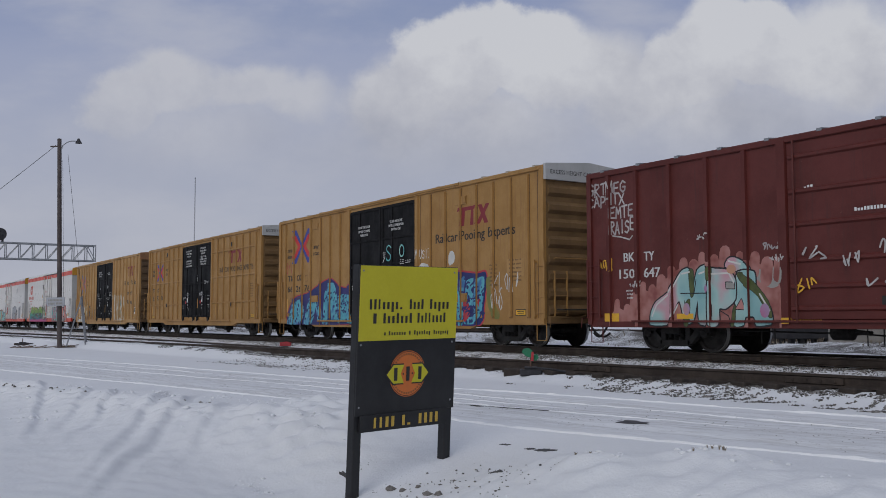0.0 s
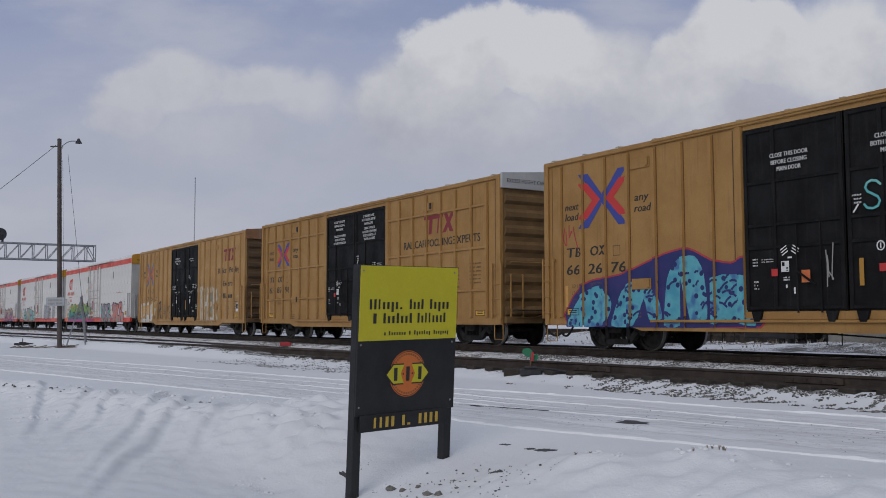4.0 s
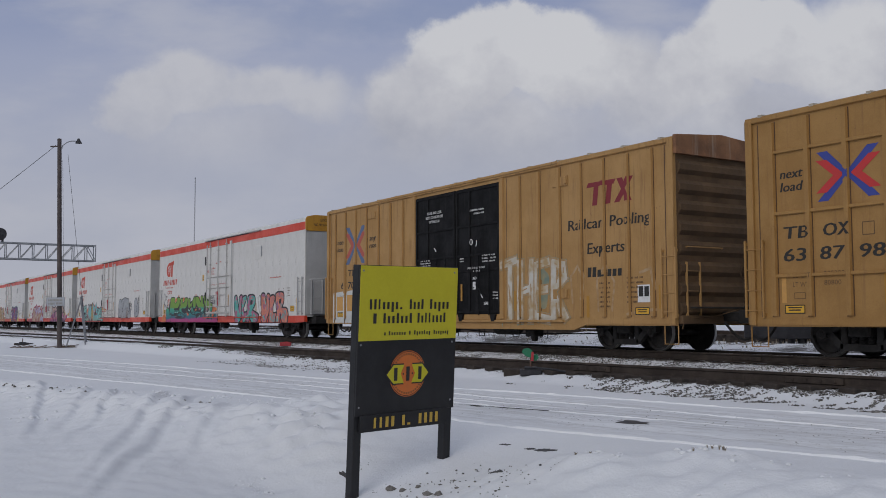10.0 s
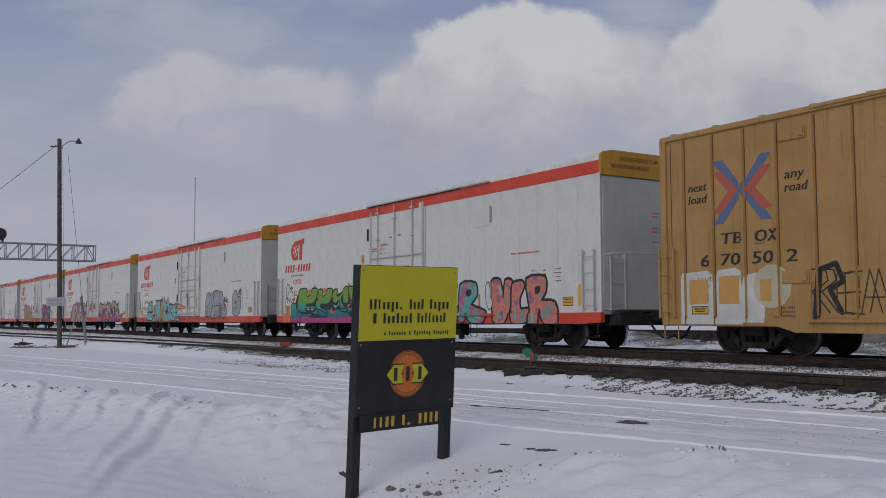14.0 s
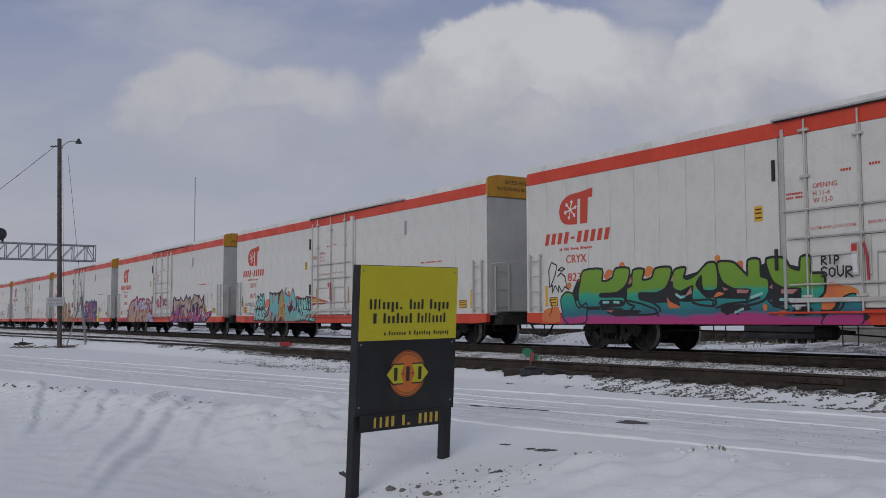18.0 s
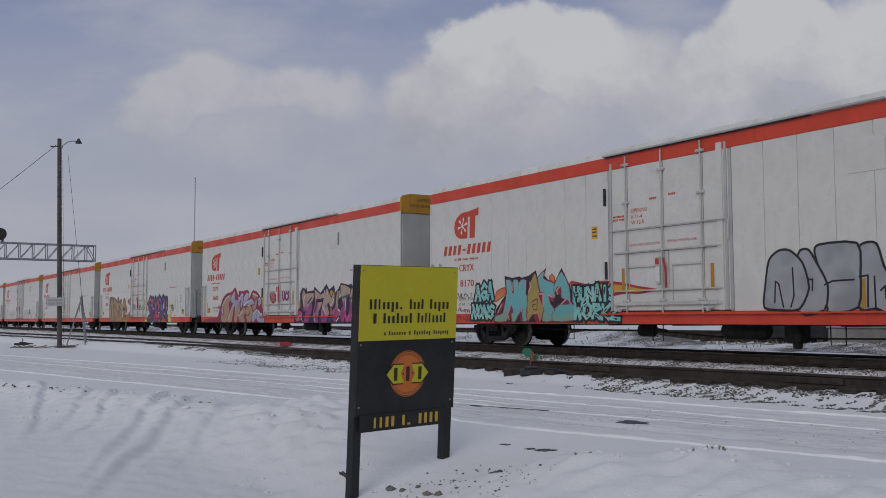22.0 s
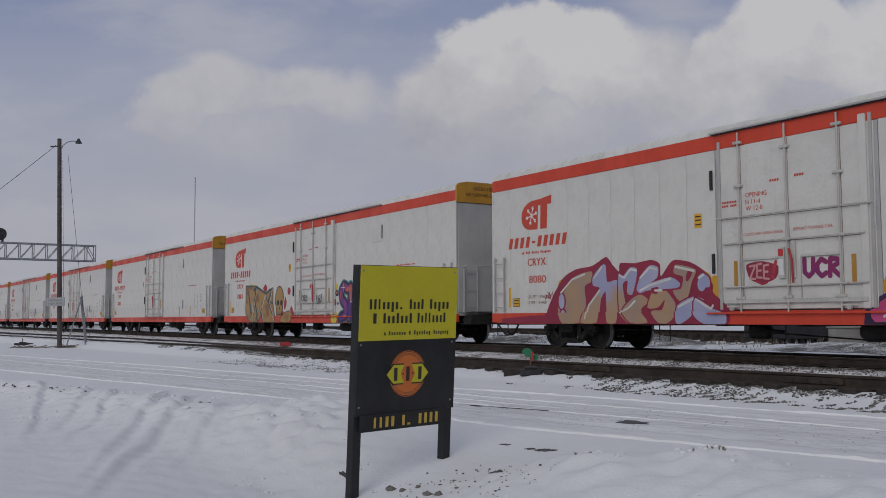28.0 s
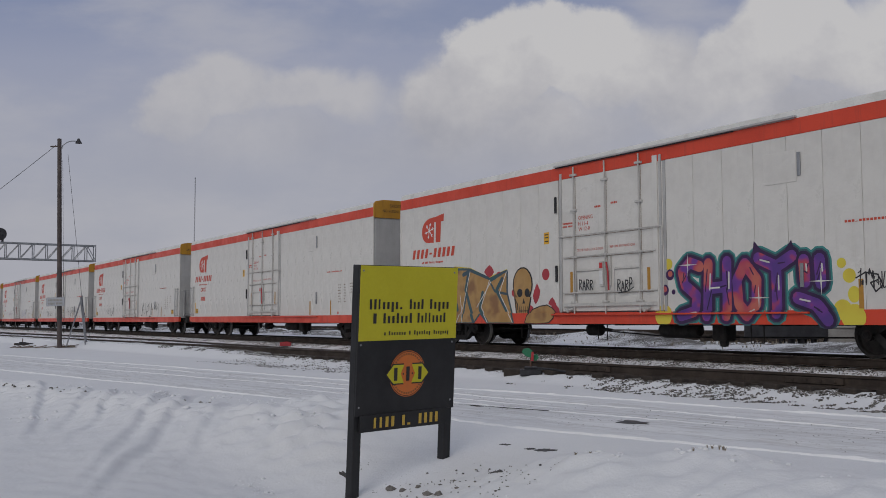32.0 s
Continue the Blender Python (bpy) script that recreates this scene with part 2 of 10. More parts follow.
POLE_WOOD = surface("weathered_pole", (0.105, 0.085, 0.080), (0.058, 0.047, 0.046), 0.85, grain=70, blotch=2, streak=30, streak_col=(0.035, 0.028, 0.027), streak_amt=0.6, bump_s=0.5, bump_d=0.01)
CONCRETE = surface("weathered_concrete", (0.34, 0.33, 0.31), (0.24, 0.23, 0.22), 0.85, blotch=2)
SIGN_BLACK = surface("sign_black", (0.012, 0.012, 0.014), (0.008, 0.008, 0.010), 0.62, blotch=2, bump_s=0.06)
SIGN_YEL = surface("sign_yellow", (0.55, 0.49, 0.018), (0.50, 0.44, 0.017), 0.6, blotch=1.5, bump_s=0.05)
SIGN_ORANGE = lettering("sign_orange", (0.62, 0.16, 0.03), 0.3)
L_BLACK = lettering("black_lettering", (0.020, 0.018, 0.016))
L_WHITE = lettering("white_lettering", (0.72, 0.72, 0.72))
L_DULL = lettering("dull_white_lettering", (0.55, 0.55, 0.54))
L_RED = lettering("red_lettering", (0.56, 0.062, 0.030))
L_MAROON = lettering("maroon_lettering", (0.22, 0.020, 0.030))
L_BLUE = lettering("blue_lettering", (0.040, 0.060, 0.30))
L_BRIGHT = lettering("bright_red_lettering", (0.55, 0.035, 0.035))
L_GOLD = lettering("gold_lettering", (0.55, 0.36, 0.055))
L_YEL = lettering("yellow_placard", (0.72, 0.40, 0.03))
L_GREY = lettering("grey_lettering", (0.30, 0.29, 0.27))
L_BROWN = lettering("brown_stencil", (0.14, 0.075, 0.03))
PATCH = lettering("repaint_patch", (0.58, 0.31, 0.085))
GREEN_T = lettering("green_target", (0.008, 0.16, 0.075))
RED_T = lettering("red_target", (0.38, 0.025, 0.035))
SP_FERN = sprayed("spray_fern", [(0.0, (0.05, 0.07, 0.02)), (1.0, (0.09, 0.11, 0.03))], 6.0)
SP_MAGENTA = sprayed("spray_magenta", [(0.0, (0.26, 0.02, 0.11)), (1.0, (0.20, 0.018, 0.13))])
SP_CLOUD = sprayed("spray_dusty_pink", [(0.0, (0.40, 0.19, 0.17)), (0.5, (0.34, 0.14, 0.12)), (1.0, (0.22, 0.06, 0.05))], 2.6)
SP_BLUSH = sprayed("spray_blush", [(0.0, (0.62, 0.34, 0.32)), (1.0, (0.52, 0.22, 0.22))])
SP_TEAL = sprayed("spray_teal", [(0.0, (0.10, 0.42, 0.44)), (0.5, (0.22, 0.52, 0.50)), (1.0, (0.34, 0.58, 0.52))])
SP_TEALR = sprayed("spray_pale_teal", [(0.0, (0.20, 0.40, 0.42)), (0.6, (0.34, 0.52, 0.50)), (1.0, (0.52, 0.30, 0.34))], 1.2)
SP_BLUE = sprayed("spray_blue", [(0.0, (0.02, 0.16, 0.40)), (0.5, (0.04, 0.34, 0.55)), (1.0, (0.02, 0.07, 0.30))], 2.2, spots=(0.015, 0.03, 0.12))
SP_FADED = sprayed("spray_faded_white", [(0.0, (0.56, 0.54, 0.49)), (0.55, (0.50, 0.44, 0.34)), (1.0, (0.42, 0.29, 0.14))], 3.0)
L_AMBER = lettering("amber_strip", (0.44, 0.22, 0.03))
SP_AQUA = sprayed("spray_aqua_dotted", [(0.0, (0.06, 0.30, 0.42)), (0.6, (0.11, 0.40, 0.48)), (1.0, (0.05, 0.16, 0.36))], 2.4, spots=(0.012, 0.02, 0.12))
SP_NAVY = sprayed("spray_navy", [(0.0, (0.012, 0.02, 0.12)), (1.0, (0.03, 0.025, 0.15))])
SP_GREEN = sprayed("spray_green_to_pink", [(0.0, (0.44, 0.03, 0.17)), (0.15, (0.40, 0.04, 0.19)), (0.20, (0.03, 0.13, 0.20)), (0.32, (0.02, 0.22, 0.22)), (0.49, (0.03, 0.34, 0.22)), (0.54, (0.15, 0.30, 0.03)), (1.0, (0.20, 0.35, 0.03))], 1.0, 0.94, 0.62, 2.2)
SP_CORAL = sprayed("spray_coral_grey", [(0.0, (0.55, 0.13, 0.12)), (0.45, (0.62, 0.30, 0.26)), (1.0, (0.16, 0.17, 0.20))], 1.5)
SP_VIOLET = sprayed("spray_violet_red", [(0.0, (0.09, 0.035, 0.22)), (0.42, (0.15, 0.04, 0.27)), (0.6, (0.40, 0.05, 0.10)), (1.0, (0.50, 0.13, 0.10))], 1.7)
SP_LILAC = sprayed("spray_lilac", [(0.0, (0.30, 0.32, 0.50)), (1.0, (0.40, 0.40, 0.56))], 1.2)
SP_SAND = sprayed("spray_sand", [(0.0, (0.42, 0.27, 0.15)), (1.0, (0.34, 0.24, 0.20))], 1.4)
SP_WINE = sprayed("spray_wine", [(0.0, (0.30, 0.02, 0.05)), (1.0, (0.24, 0.016, 0.05))])
SP_DUSK = sprayed("spray_sand_to_magenta", [(0.0, (0.34, 0.04, 0.20)), (0.35, (0.30, 0.05, 0.20)), (0.5, (0.42, 0.28, 0.24)), (0.75, (0.44, 0.32, 0.22)), (1.0, (0.34, 0.16, 0.24))], 1.6, 0.6, 0.7, 2.1)
SP_SLATE = sprayed("spray_slate", [(0.0, (0.04, 0.07, 0.10)), (1.0, (0.03, 0.10, 0.11))])
SP_BROWN = sprayed("spray_ochre", [(0.0, (0.36, 0.20, 0.06)), (0.5, (0.42, 0.25, 0.09)), (1.0, (0.24, 0.12, 0.05))], 1.6)
SP_GREY = sprayed("spray_silver", [(0.0, (0.30, 0.31, 0.33)), (0.5, (0.36, 0.37, 0.39)), (1.0, (0.26, 0.27, 0.29))], 1.0)
SP_BLACK = sprayed("spray_black", [(0.0, (0.010, 0.010, 0.013)), (1.0, (0.022, 0.020, 0.024))])
SP_WHITE = sprayed("spray_white", [(0.0, (0.66, 0.65, 0.62)), (1.0, (0.52, 0.52, 0.50))])
SP_TAG = sprayed("spray_tag_white", [(0.0, (0.50, 0.48, 0.47)), (1.0, (0.30, 0.27, 0.27))], 3.0)
SP_GHOST = sprayed("spray_thin_white", [(0.0, (0.36, 0.205, 0.075)), (1.0, (0.44, 0.31, 0.18))], 7.0)
SP_HAZE = sprayed("spray_teal_haze", [(0.0, (0.16, 0.22, 0.18)), (1.0, (0.30, 0.27, 0.16))], 4.0)
SP_UMBER = sprayed("spray_dark_umber", [(0.0, (0.05, 0.03, 0.018)), (1.0, (0.09, 0.05, 0.025))])
SP_PINK = sprayed("spray_pink", [(0.0, (0.55, 0.07, 0.22)), (1.0, (0.42, 0.05, 0.18))])
SP_PINKPALE = sprayed("spray_pale_pink", [(0.0, (0.48, 0.22, 0.20)), (1.0, (0.40, 0.16, 0.15))])
SP_RED = sprayed("spray_red", [(0.0, (0.46, 0.04, 0.05)), (1.0, (0.32, 0.03, 0.045))])
SP_YEL = sprayed("spray_yellow", [(0.0, (0.66, 0.56, 0.06)), (1.0, (0.60, 0.45, 0.05))])
SP_ORANGE = sprayed("spray_orange", [(0.0, (0.66, 0.22, 0.05)), (1.0, (0.60, 0.14, 0.06))])
SP_DKTEAL = sprayed("spray_dark_teal", [(0.0, (0.03, 0.20, 0.20)), (1.0, (0.05, 0.28, 0.26))])
SP_PURPLE = sprayed("spray_dark_purple", [(0.0, (0.022, 0.008, 0.045)), (1.0, (0.05, 0.012, 0.08))])
SP_MAUVE = sprayed("spray_mauve", [(0.0, (0.40, 0.14, 0.26)), (0.5, (0.34, 0.24, 0.38)), (1.0, (0.50, 0.26, 0.16))], 1.2)

# ---------------------------------------------------------------- lettering and painted shapes

WORDS = ["next", "load", "any", "road", "Railcar", "Pooling", "Experts", "RAILCAR", "POOLING", "EXPERTS", "CLOSE AND LOCK", "BOTH DOORS BEFORE",
         "MOVING CAR", "CLOSE THIS DOOR", "BEFORE CLOSING", "MAIN DOOR", "EXCESS HEIGHT CAR", "OPENING", "H 11-4", "W 12-0", "ASD", "SEAL",
         "TB", "OX", "BK", "TY", "CRYX", "63", "87", "98", "6", "70", "LD LMT", "LT WT", "205200", "80800", "194600", "91400", "RIP", "SOUR", "ZEE!", "50", "2", "66", "26", "76", "150", "647", "8238", "8170", "8080", "NO RUNNING BOARD", "CLOSE AND LOCK DOOR", "BEFORE MOVING CAR", "CLOSE THIS DOOR FIRST", "OPEN THIS DOOR FIRST",
         "CIERRE ESTA PUERTA", "ANTES DE CERRAR", "LA PUERTA PRINCIPAL", "CIERRE Y PONGA", "EL SEGURO EN AMBAS", "PUERTAS ANTES DE", "MOVER EL CARRO"]
GLYPHS = {}


def set_words():
    """Flat triangles of every word, one unit high."""
    made = []
    for w in WORDS:
        cu = bpy.data.curves.new("word", "FONT")
        cu.body, cu.size, cu.resolution_u = w, 1.0, 2
        made.append((w, new("word", cu)))
    dg = bpy.context.evaluated_depsgraph_get()
    for w, ob in made:
        me = bpy.data.meshes.new_from_object(ob.evaluated_get(dg))
        me.calc_loop_triangles()
        vs = [(v.co.x, v.co.y) for v in me.vertices]
        tris = [[vs[i] for i in t.vertices] for t in me.loop_triangles]
        xs = [q[0] for q in vs]
        x0, x1 = min(xs), max(xs)
        GLYPHS[w] = ([[((x - x0) / (x1 - x0), y / 0.7) for x, y in t] for t in tris], (x1 - x0) / 0.7)
        cu = ob.data
        bpy.data.objects.remove(ob)
        bpy.data.curves.remove(cu)
        bpy.data.meshes.remove(me)


set_words()


def word(w, x, z, height, width=None, slant=0.0, bold=0.0):
    """Triangles of a word with its left foot at (x, z)."""
    tris, asp = GLYPHS[w]
    width = width or asp * height
    out = []
    for dx in ((0.0, bold) if bold else (0.0,)):
        out += [[(x + dx + u * width + slant * v * height, z + v * height) for u, v in t] for t in tris]
    return out


def bars(pattern, x, z, height, width, slant=0.0, fill=0.74):
    """Plain bars, one to each character; a blank leaves a gap, a small mark a low bar."""
    n, out = len(pattern), []
    step = width / n
    for i, c in enumerate(pattern):
        if c == " ":
            continue
        low, top = 0.0, 1.0
        if c == "x":
            top = 0.72
        elif c == "g":
            low, top = -0.26, 0.72
        elif c == ".":
            top = 0.2
        elif c == "-":
            low, top = 0.36, 0.56
        w = step * (fill if c not in "il" else 0.4)
        a = x + i * step
        out.append([(a + slant * low * height, z + low * height), (a + w + slant * low * height, z + low * height),
                    (a + w + slant * top * height, z + top * height), (a + slant * top * height, z + top * height)])
    return out


def rect(x0, x1, z0, z1):
    return [[(x0, z0), (x1, z0), (x1, z1), (x0, z1)]]


def disc(x, z, r, rz=None, n=18):
    rz = rz or r
    return [[(x + r * math.cos(2 * math.pi * k / n), z + rz * math.sin(2 * math.pi * k / n)) for k in range(n)]]


def stroke(pts, w, caps=True, square=False):
    """A painted line of breadth w: quads, with round ends and bends."""
    out = []
    for (ax, az), (bx, bz) in zip(pts, pts[1:]):
        dx, dz = bx - ax, bz - az
        d = math.hypot(dx, dz) or 1e-6
        nx, nz = -dz / d * w / 2, dx / d * w / 2
        if square:
            ax, az, bx, bz = ax - nz * 0.9, az + nx * 0.9, bx + nz * 0.9, bz - nx * 0.9
        out.append([(ax - nx, az - nz), (bx - nx, bz - nz), (bx + nx, bz + nz), (ax + nx, az + nz)])
    if caps and not square:
        for q in pts:
            out += disc(*q, w / 2, n=10)
    return out


def clip_x(poly, a, b):
    for lim, keep in ((a, 1), (b, -1)):
        res = []
        for i, q in enumerate(poly):
            w = poly[i - 1]
            iq, iw = (q[0] - lim) * keep >= 0, (w[0] - lim) * keep >= 0
            if iq != iw:
                t = (lim - w[0]) / (q[0] - w[0])
                res.append((lim, w[1] + t * (q[1] - w[1])))
            if iq:
                res.append(q)
        poly = res
        if len(poly) < 3:
            return []
    return poly


def clip_z(poly, lim, above):
    q = clip_x([(v, u) for u, v in poly], lim if above else -1e9, 1e9 if above else lim)
    return [(u, v) for v, u in q]


DECALS = itertools.count()        # so that no two coats of paint share a plane


def decal(name, polys, mat, parent, relief=(), y=-1.54, lift=0.004, label="", at=None, ledge=None, step=0.000012):
    """Paint on a car's side: laid over the sheet and over the ribs (x0, x1, depth) that stand out from it."""
    mb = MB()
    turn = 13 * next(DECALS)
    work = [(k, poly, 0.0) for k, poly in enumerate(polys)]
    if ledge:
        work = [(k, clip_z(q, ledge[0], True), 0.0) for k, q in enumerate(polys)] + [(k, clip_z(q, ledge[0], False), ledge[1]) for k, q in enumerate(polys)]
    for k, poly, out in work:
        if len(poly) < 3:
            continue
        x0, x1 = min(q[0] for q in poly), max(q[0] for q in poly)
        cuts = []
        last = -1e9
        for a, b, d in relief:
            cuts += [(last, a, 0.0), (a, b, d)]
            last = b
        cuts.append((last, 1e9, 0.0))
        for a, b, d in cuts:
            if b <= x0 or a >= x1:
                continue
            q = clip_x(poly, a, b)
            if len(q) >= 3:
                yy = y - max(d, out) - lift - step * ((k + turn) % 97)
                n = len(mb.v)
                mb.v.extend([(u, yy, v) for u, v in q])
                mb.f.append(tuple(range(n, n + len(q))))
                mb.m.append(0)
    me = bpy.data.meshes.new(name)
    me.from_pydata(mb.v, [], mb.f)
    me.materials.append(mat)
    return part(name, me, mat, parent, label, at)


# letter skeletons for wild painted lettering, in a unit square
SK = {
    "S": [[(.9, .85), (.5, 1), (.12, .8), (.2, .58), (.75, .44), (.88, .2), (.5, 0), (.08, .12)]],
    "H": [[(.12, 0), (.15, 1)], [(.85, 0), (.88, 1)], [(.15, .5), (.86, .55)]],
    "O": [[(.5, 1), (.14, .8), (.1, .3), (.45, 0), (.85, .2), (.9, .75), (.5, 1)]],
    "T": [[(.02, .95), (.98, 1.02)], [(.5, .97), (.48, 0)]],
    "M": [[(.05, 0), (.15, 1), (.5, .4), (.85, 1), (.95, 0)]],
    "W": [[(.05, 1), (.2, 0), (.5, .65), (.8, 0), (.95, 1)]],
    "P": [[(.15, 0), (.15, 1), (.7, .98), (.88, .72), (.65, .48), (.15, .45)]],
    "A": [[(.05, 0), (.45, 1), (.92, 0)], [(.22, .35), (.75, .35)]],
    "N": [[(.1, 0), (.12, 1), (.85, 0), (.9, 1)]],
    "E": [[(.88, 1), (.15, .95), (.12, .05), (.92, 0)], [(.13, .5), (.75, .52)]],
    "K": [[(.12, 0), (.15, 1)], [(.9, 1), (.2, .48), (.92, 0)]],
    "Z": [[(.05, .95), (.95, 1), (.08, .05), (.98, 0)]],
    "X": [[(.08, 0), (.92, 1)], [(.08, 1), (.92, 0)]],
    "R": [[(.12, 0), (.15, 1), (.75, .95), (.85, .72), (.2, .48), (.92, 0)]],
    "G": [[(.92, .8), (.5, 1), (.12, .7), (.12, .25), (.5, 0), (.88, .15), (.88, .45), (.55, .45)]],
    "I": [[(.5, 0), (.5, 1)]],
    "C": [[(.9, .82), (.5, 1), (.12, .7), (.12, .28), (.5, 0), (.9, .18)]],
    "U": [[(.1, 1), (.12, .25), (.5, 0), (.86, .25), (.9, 1)]],
    "D": [[(.12, 0), (.15, 1), (.7, .9), (.9, .5), (.7, .08), (.12, 0)]],
    "F": [[(.1, 0), (.15, 1), (.9, 1)], [(.14, .55), (.7, .55)]],
}


def letters(s, x, z, w, h, rng, wild=0.06):
    n = len(s)
    step, out = w / n, []
    for i, c in enumerate(s):
        lift, tall = rng.uniform(-wild, wild) * h, rng.uniform(0.9, 1.1)
        for line in SK[c]:
            out.append((i, [(x + (i + 0.06 + 0.9 * u) * step + rng.uniform(-1, 1) * 0.02 * step, z + lift + v * h * tall) for u, v in line]))
    return out


def graffiti(car, s, x, z, w, h, thick, fill, edge, halo=None, relief=(), shine=None, seed=1, label="", y=-1.54, rim=0.05, square=True, cloud=4.4, ledge=(0.953, 0.037), drawn=None):
    """A painted piece: cloud behind, dark outline, filled letters, highlights."""
    rng = random.Random(seed)
    drawn = drawn or letters(s, x, z, w, h, rng)
    lines = [q for _, q in drawn]
    layers = []
    if halo is not None:
        layers.append(("graffiti_cloud", halo, thick + cloud * rim, 0.004))
    layers.append(("graffiti_outline", edge, thick + 2 * rim, 0.0065))
    layers.append(("graffiti_fill", fill, thick, 0.009))
    first = None
    for name, mat, wd, lift in layers:
        polys = []
        for line in lines:
            polys += stroke(line, wd, True, square)
        # keep paint on the side
        polys = [[(u, max(0.58, v)) for u, v in q] for q in polys]
        if name != "graffiti_fill":
            first = decal(name, polys, mat, car, relief, y, lift, label if name == "graffiti_outline" else "", ledge=ledge)
            continue
        for i in sorted({k for k, _ in drawn}):
            polys = []
            for k, line in drawn:
                if k == i:
                    polys += stroke(line, wd, True, square)
            polys = [[(u, max(0.58, v)) for u, v in q] for q in polys]
            decal("painted_letter", polys, mat[i % len(mat)] if isinstance(mat, list) else mat, first, relief, y, lift, ledge=ledge)
    polys = []
    for line in lines:
        for _ in range(2):
            k = rng.randrange(len(line) - 1)
            (ax, az), (bx, bz) = line[k], line[k + 1]
            t, o, q = rng.uniform(0.1, 0.6), rng.uniform(-0.45, 0.45) * thick, rng.uniform(-0.3, 0.3) * thick
            polys += stroke([(ax + (bx - ax) * t + o, az + (bz - az) * t), (ax + (bx - ax) * (t + 0.35) + q, az + (bz - az) * (t + 0.35) + q)], 0.03)
    polys = [[(u, max(0.6, v)) for u, v in q] for q in polys]
    decal("graffiti_detail", polys, edge, car, relief, y, 0.0105, ledge=ledge)
    if shine is not None:
        polys = []
        for line in lines:
            k = rng.randrange(len(line) - 1)
            (ax, az), (bx, bz) = line[k], line[k + 1]
            o = thick * 0.22
            polys += stroke([(ax + o, az * 0.8 + bz * 0.2), (ax * 0.5 + bx * 0.5 + o, az * 0.5 + bz * 0.5)], thick * 0.14)
        polys = [[(u, max(0.6, v)) for u, v in q] for q in polys]
        decal("graffiti_highlight", polys, shine, car, relief, y, 0.0125, ledge=ledge)
    return first


def rounded(pts, n=3):
    """A closed line drawn softly through its corners."""
    out, m = [], len(pts)
    for i in range(m):
        q0, q1, q2, q3 = pts[i - 1], pts[i], pts[(i + 1) % m], pts[(i + 2) % m]
        for k in range(n):
            t = k / n
            a, b = t * (1 - t) ** 2 * 0.36, t * t * (1 - t) * 0.36
            s = t * t * (3 - 2 * t)
            out.append(tuple((1 - s) * q1[j] + s * q2[j] + a * (q2[j] - q0[j]) - b * (q3[j] - q1[j]) for j in (0, 1)))
    return out


SIDE_LEDGE = (0.953, 0.037)


def daub(car, pts, mat, lift, name="graffiti_shape", edge=None, rim=0.0, relief=(), soft=3, ledge=SIDE_LEDGE, low=0.665, label="", parent=None):
    """One painted shape on a car's side, with a sprayed edge beneath it where wanted."""
    ring = rounded(pts, soft) if soft > 1 else list(pts)
    if edge is not None:
        line = [[(u, max(low, v)) for u, v in q] for q in stroke(ring + ring[:1], 2 * rim)]
        decal("graffiti_outline", line, edge, parent or car, relief, lift=lift - 0.00045, ledge=ledge, step=0.000002)
    return decal(name, [[(u, max(low, v)) for u, v in ring]], mat, parent or car, relief, lift=lift, label=label, ledge=ledge, step=0.000002)


def dashes(car, lines, mat, width, lift, name="graffiti_line", relief=(), ledge=SIDE_LEDGE, low=0.665):
    """A few sprayed strokes of one colour."""
    polys = []
    for line in lines:
        polys += stroke(line, width)
    return decal(name, [[(u, max(low, v)) for u, v in q] for q in polys], mat, car, relief, lift=lift, ledge=ledge, step=0.000002)


def scrawl(car, x, z, w, h, mat, n, seed, relief=(), width=0.03, y=-1.54, name="spray_tag"):
    """A quick sprayed tag: looping strokes that spell nothing."""
    rng = random.Random(seed)
    polys = []
    for i in range(n):
        a = x + w * i / n
        b = w / n
        pts = [(a + b * rng.uniform(0, 1.0), z + h * rng.uniform(0, 1)) for _ in range(4)]
        fine = []
        for k in range(3):
            for t in (0, 0.33, 0.66):
                q0, q1, q2, q3 = pts[max(k - 1, 0)], pts[k], pts[k + 1], pts[min(k + 2, 3)]
                fine.append(tuple(0.5 * (2 * q1[j] + (q2[j] - q0[j]) * t + (2 * q0[j] - 5 * q1[j] + 4 * q2[j] - q3[j]) * t * t
                                         + (3 * q1[j] - q0[j] - 3 * q2[j] + q3[j]) * t ** 3) for j in (0, 1)))
        fine.append(pts[3])
        polys += stroke(fine, width)
    decal(name, polys, mat, car, relief, y, 0.005)

# ---------------------------------------------------------------- sky backdrop


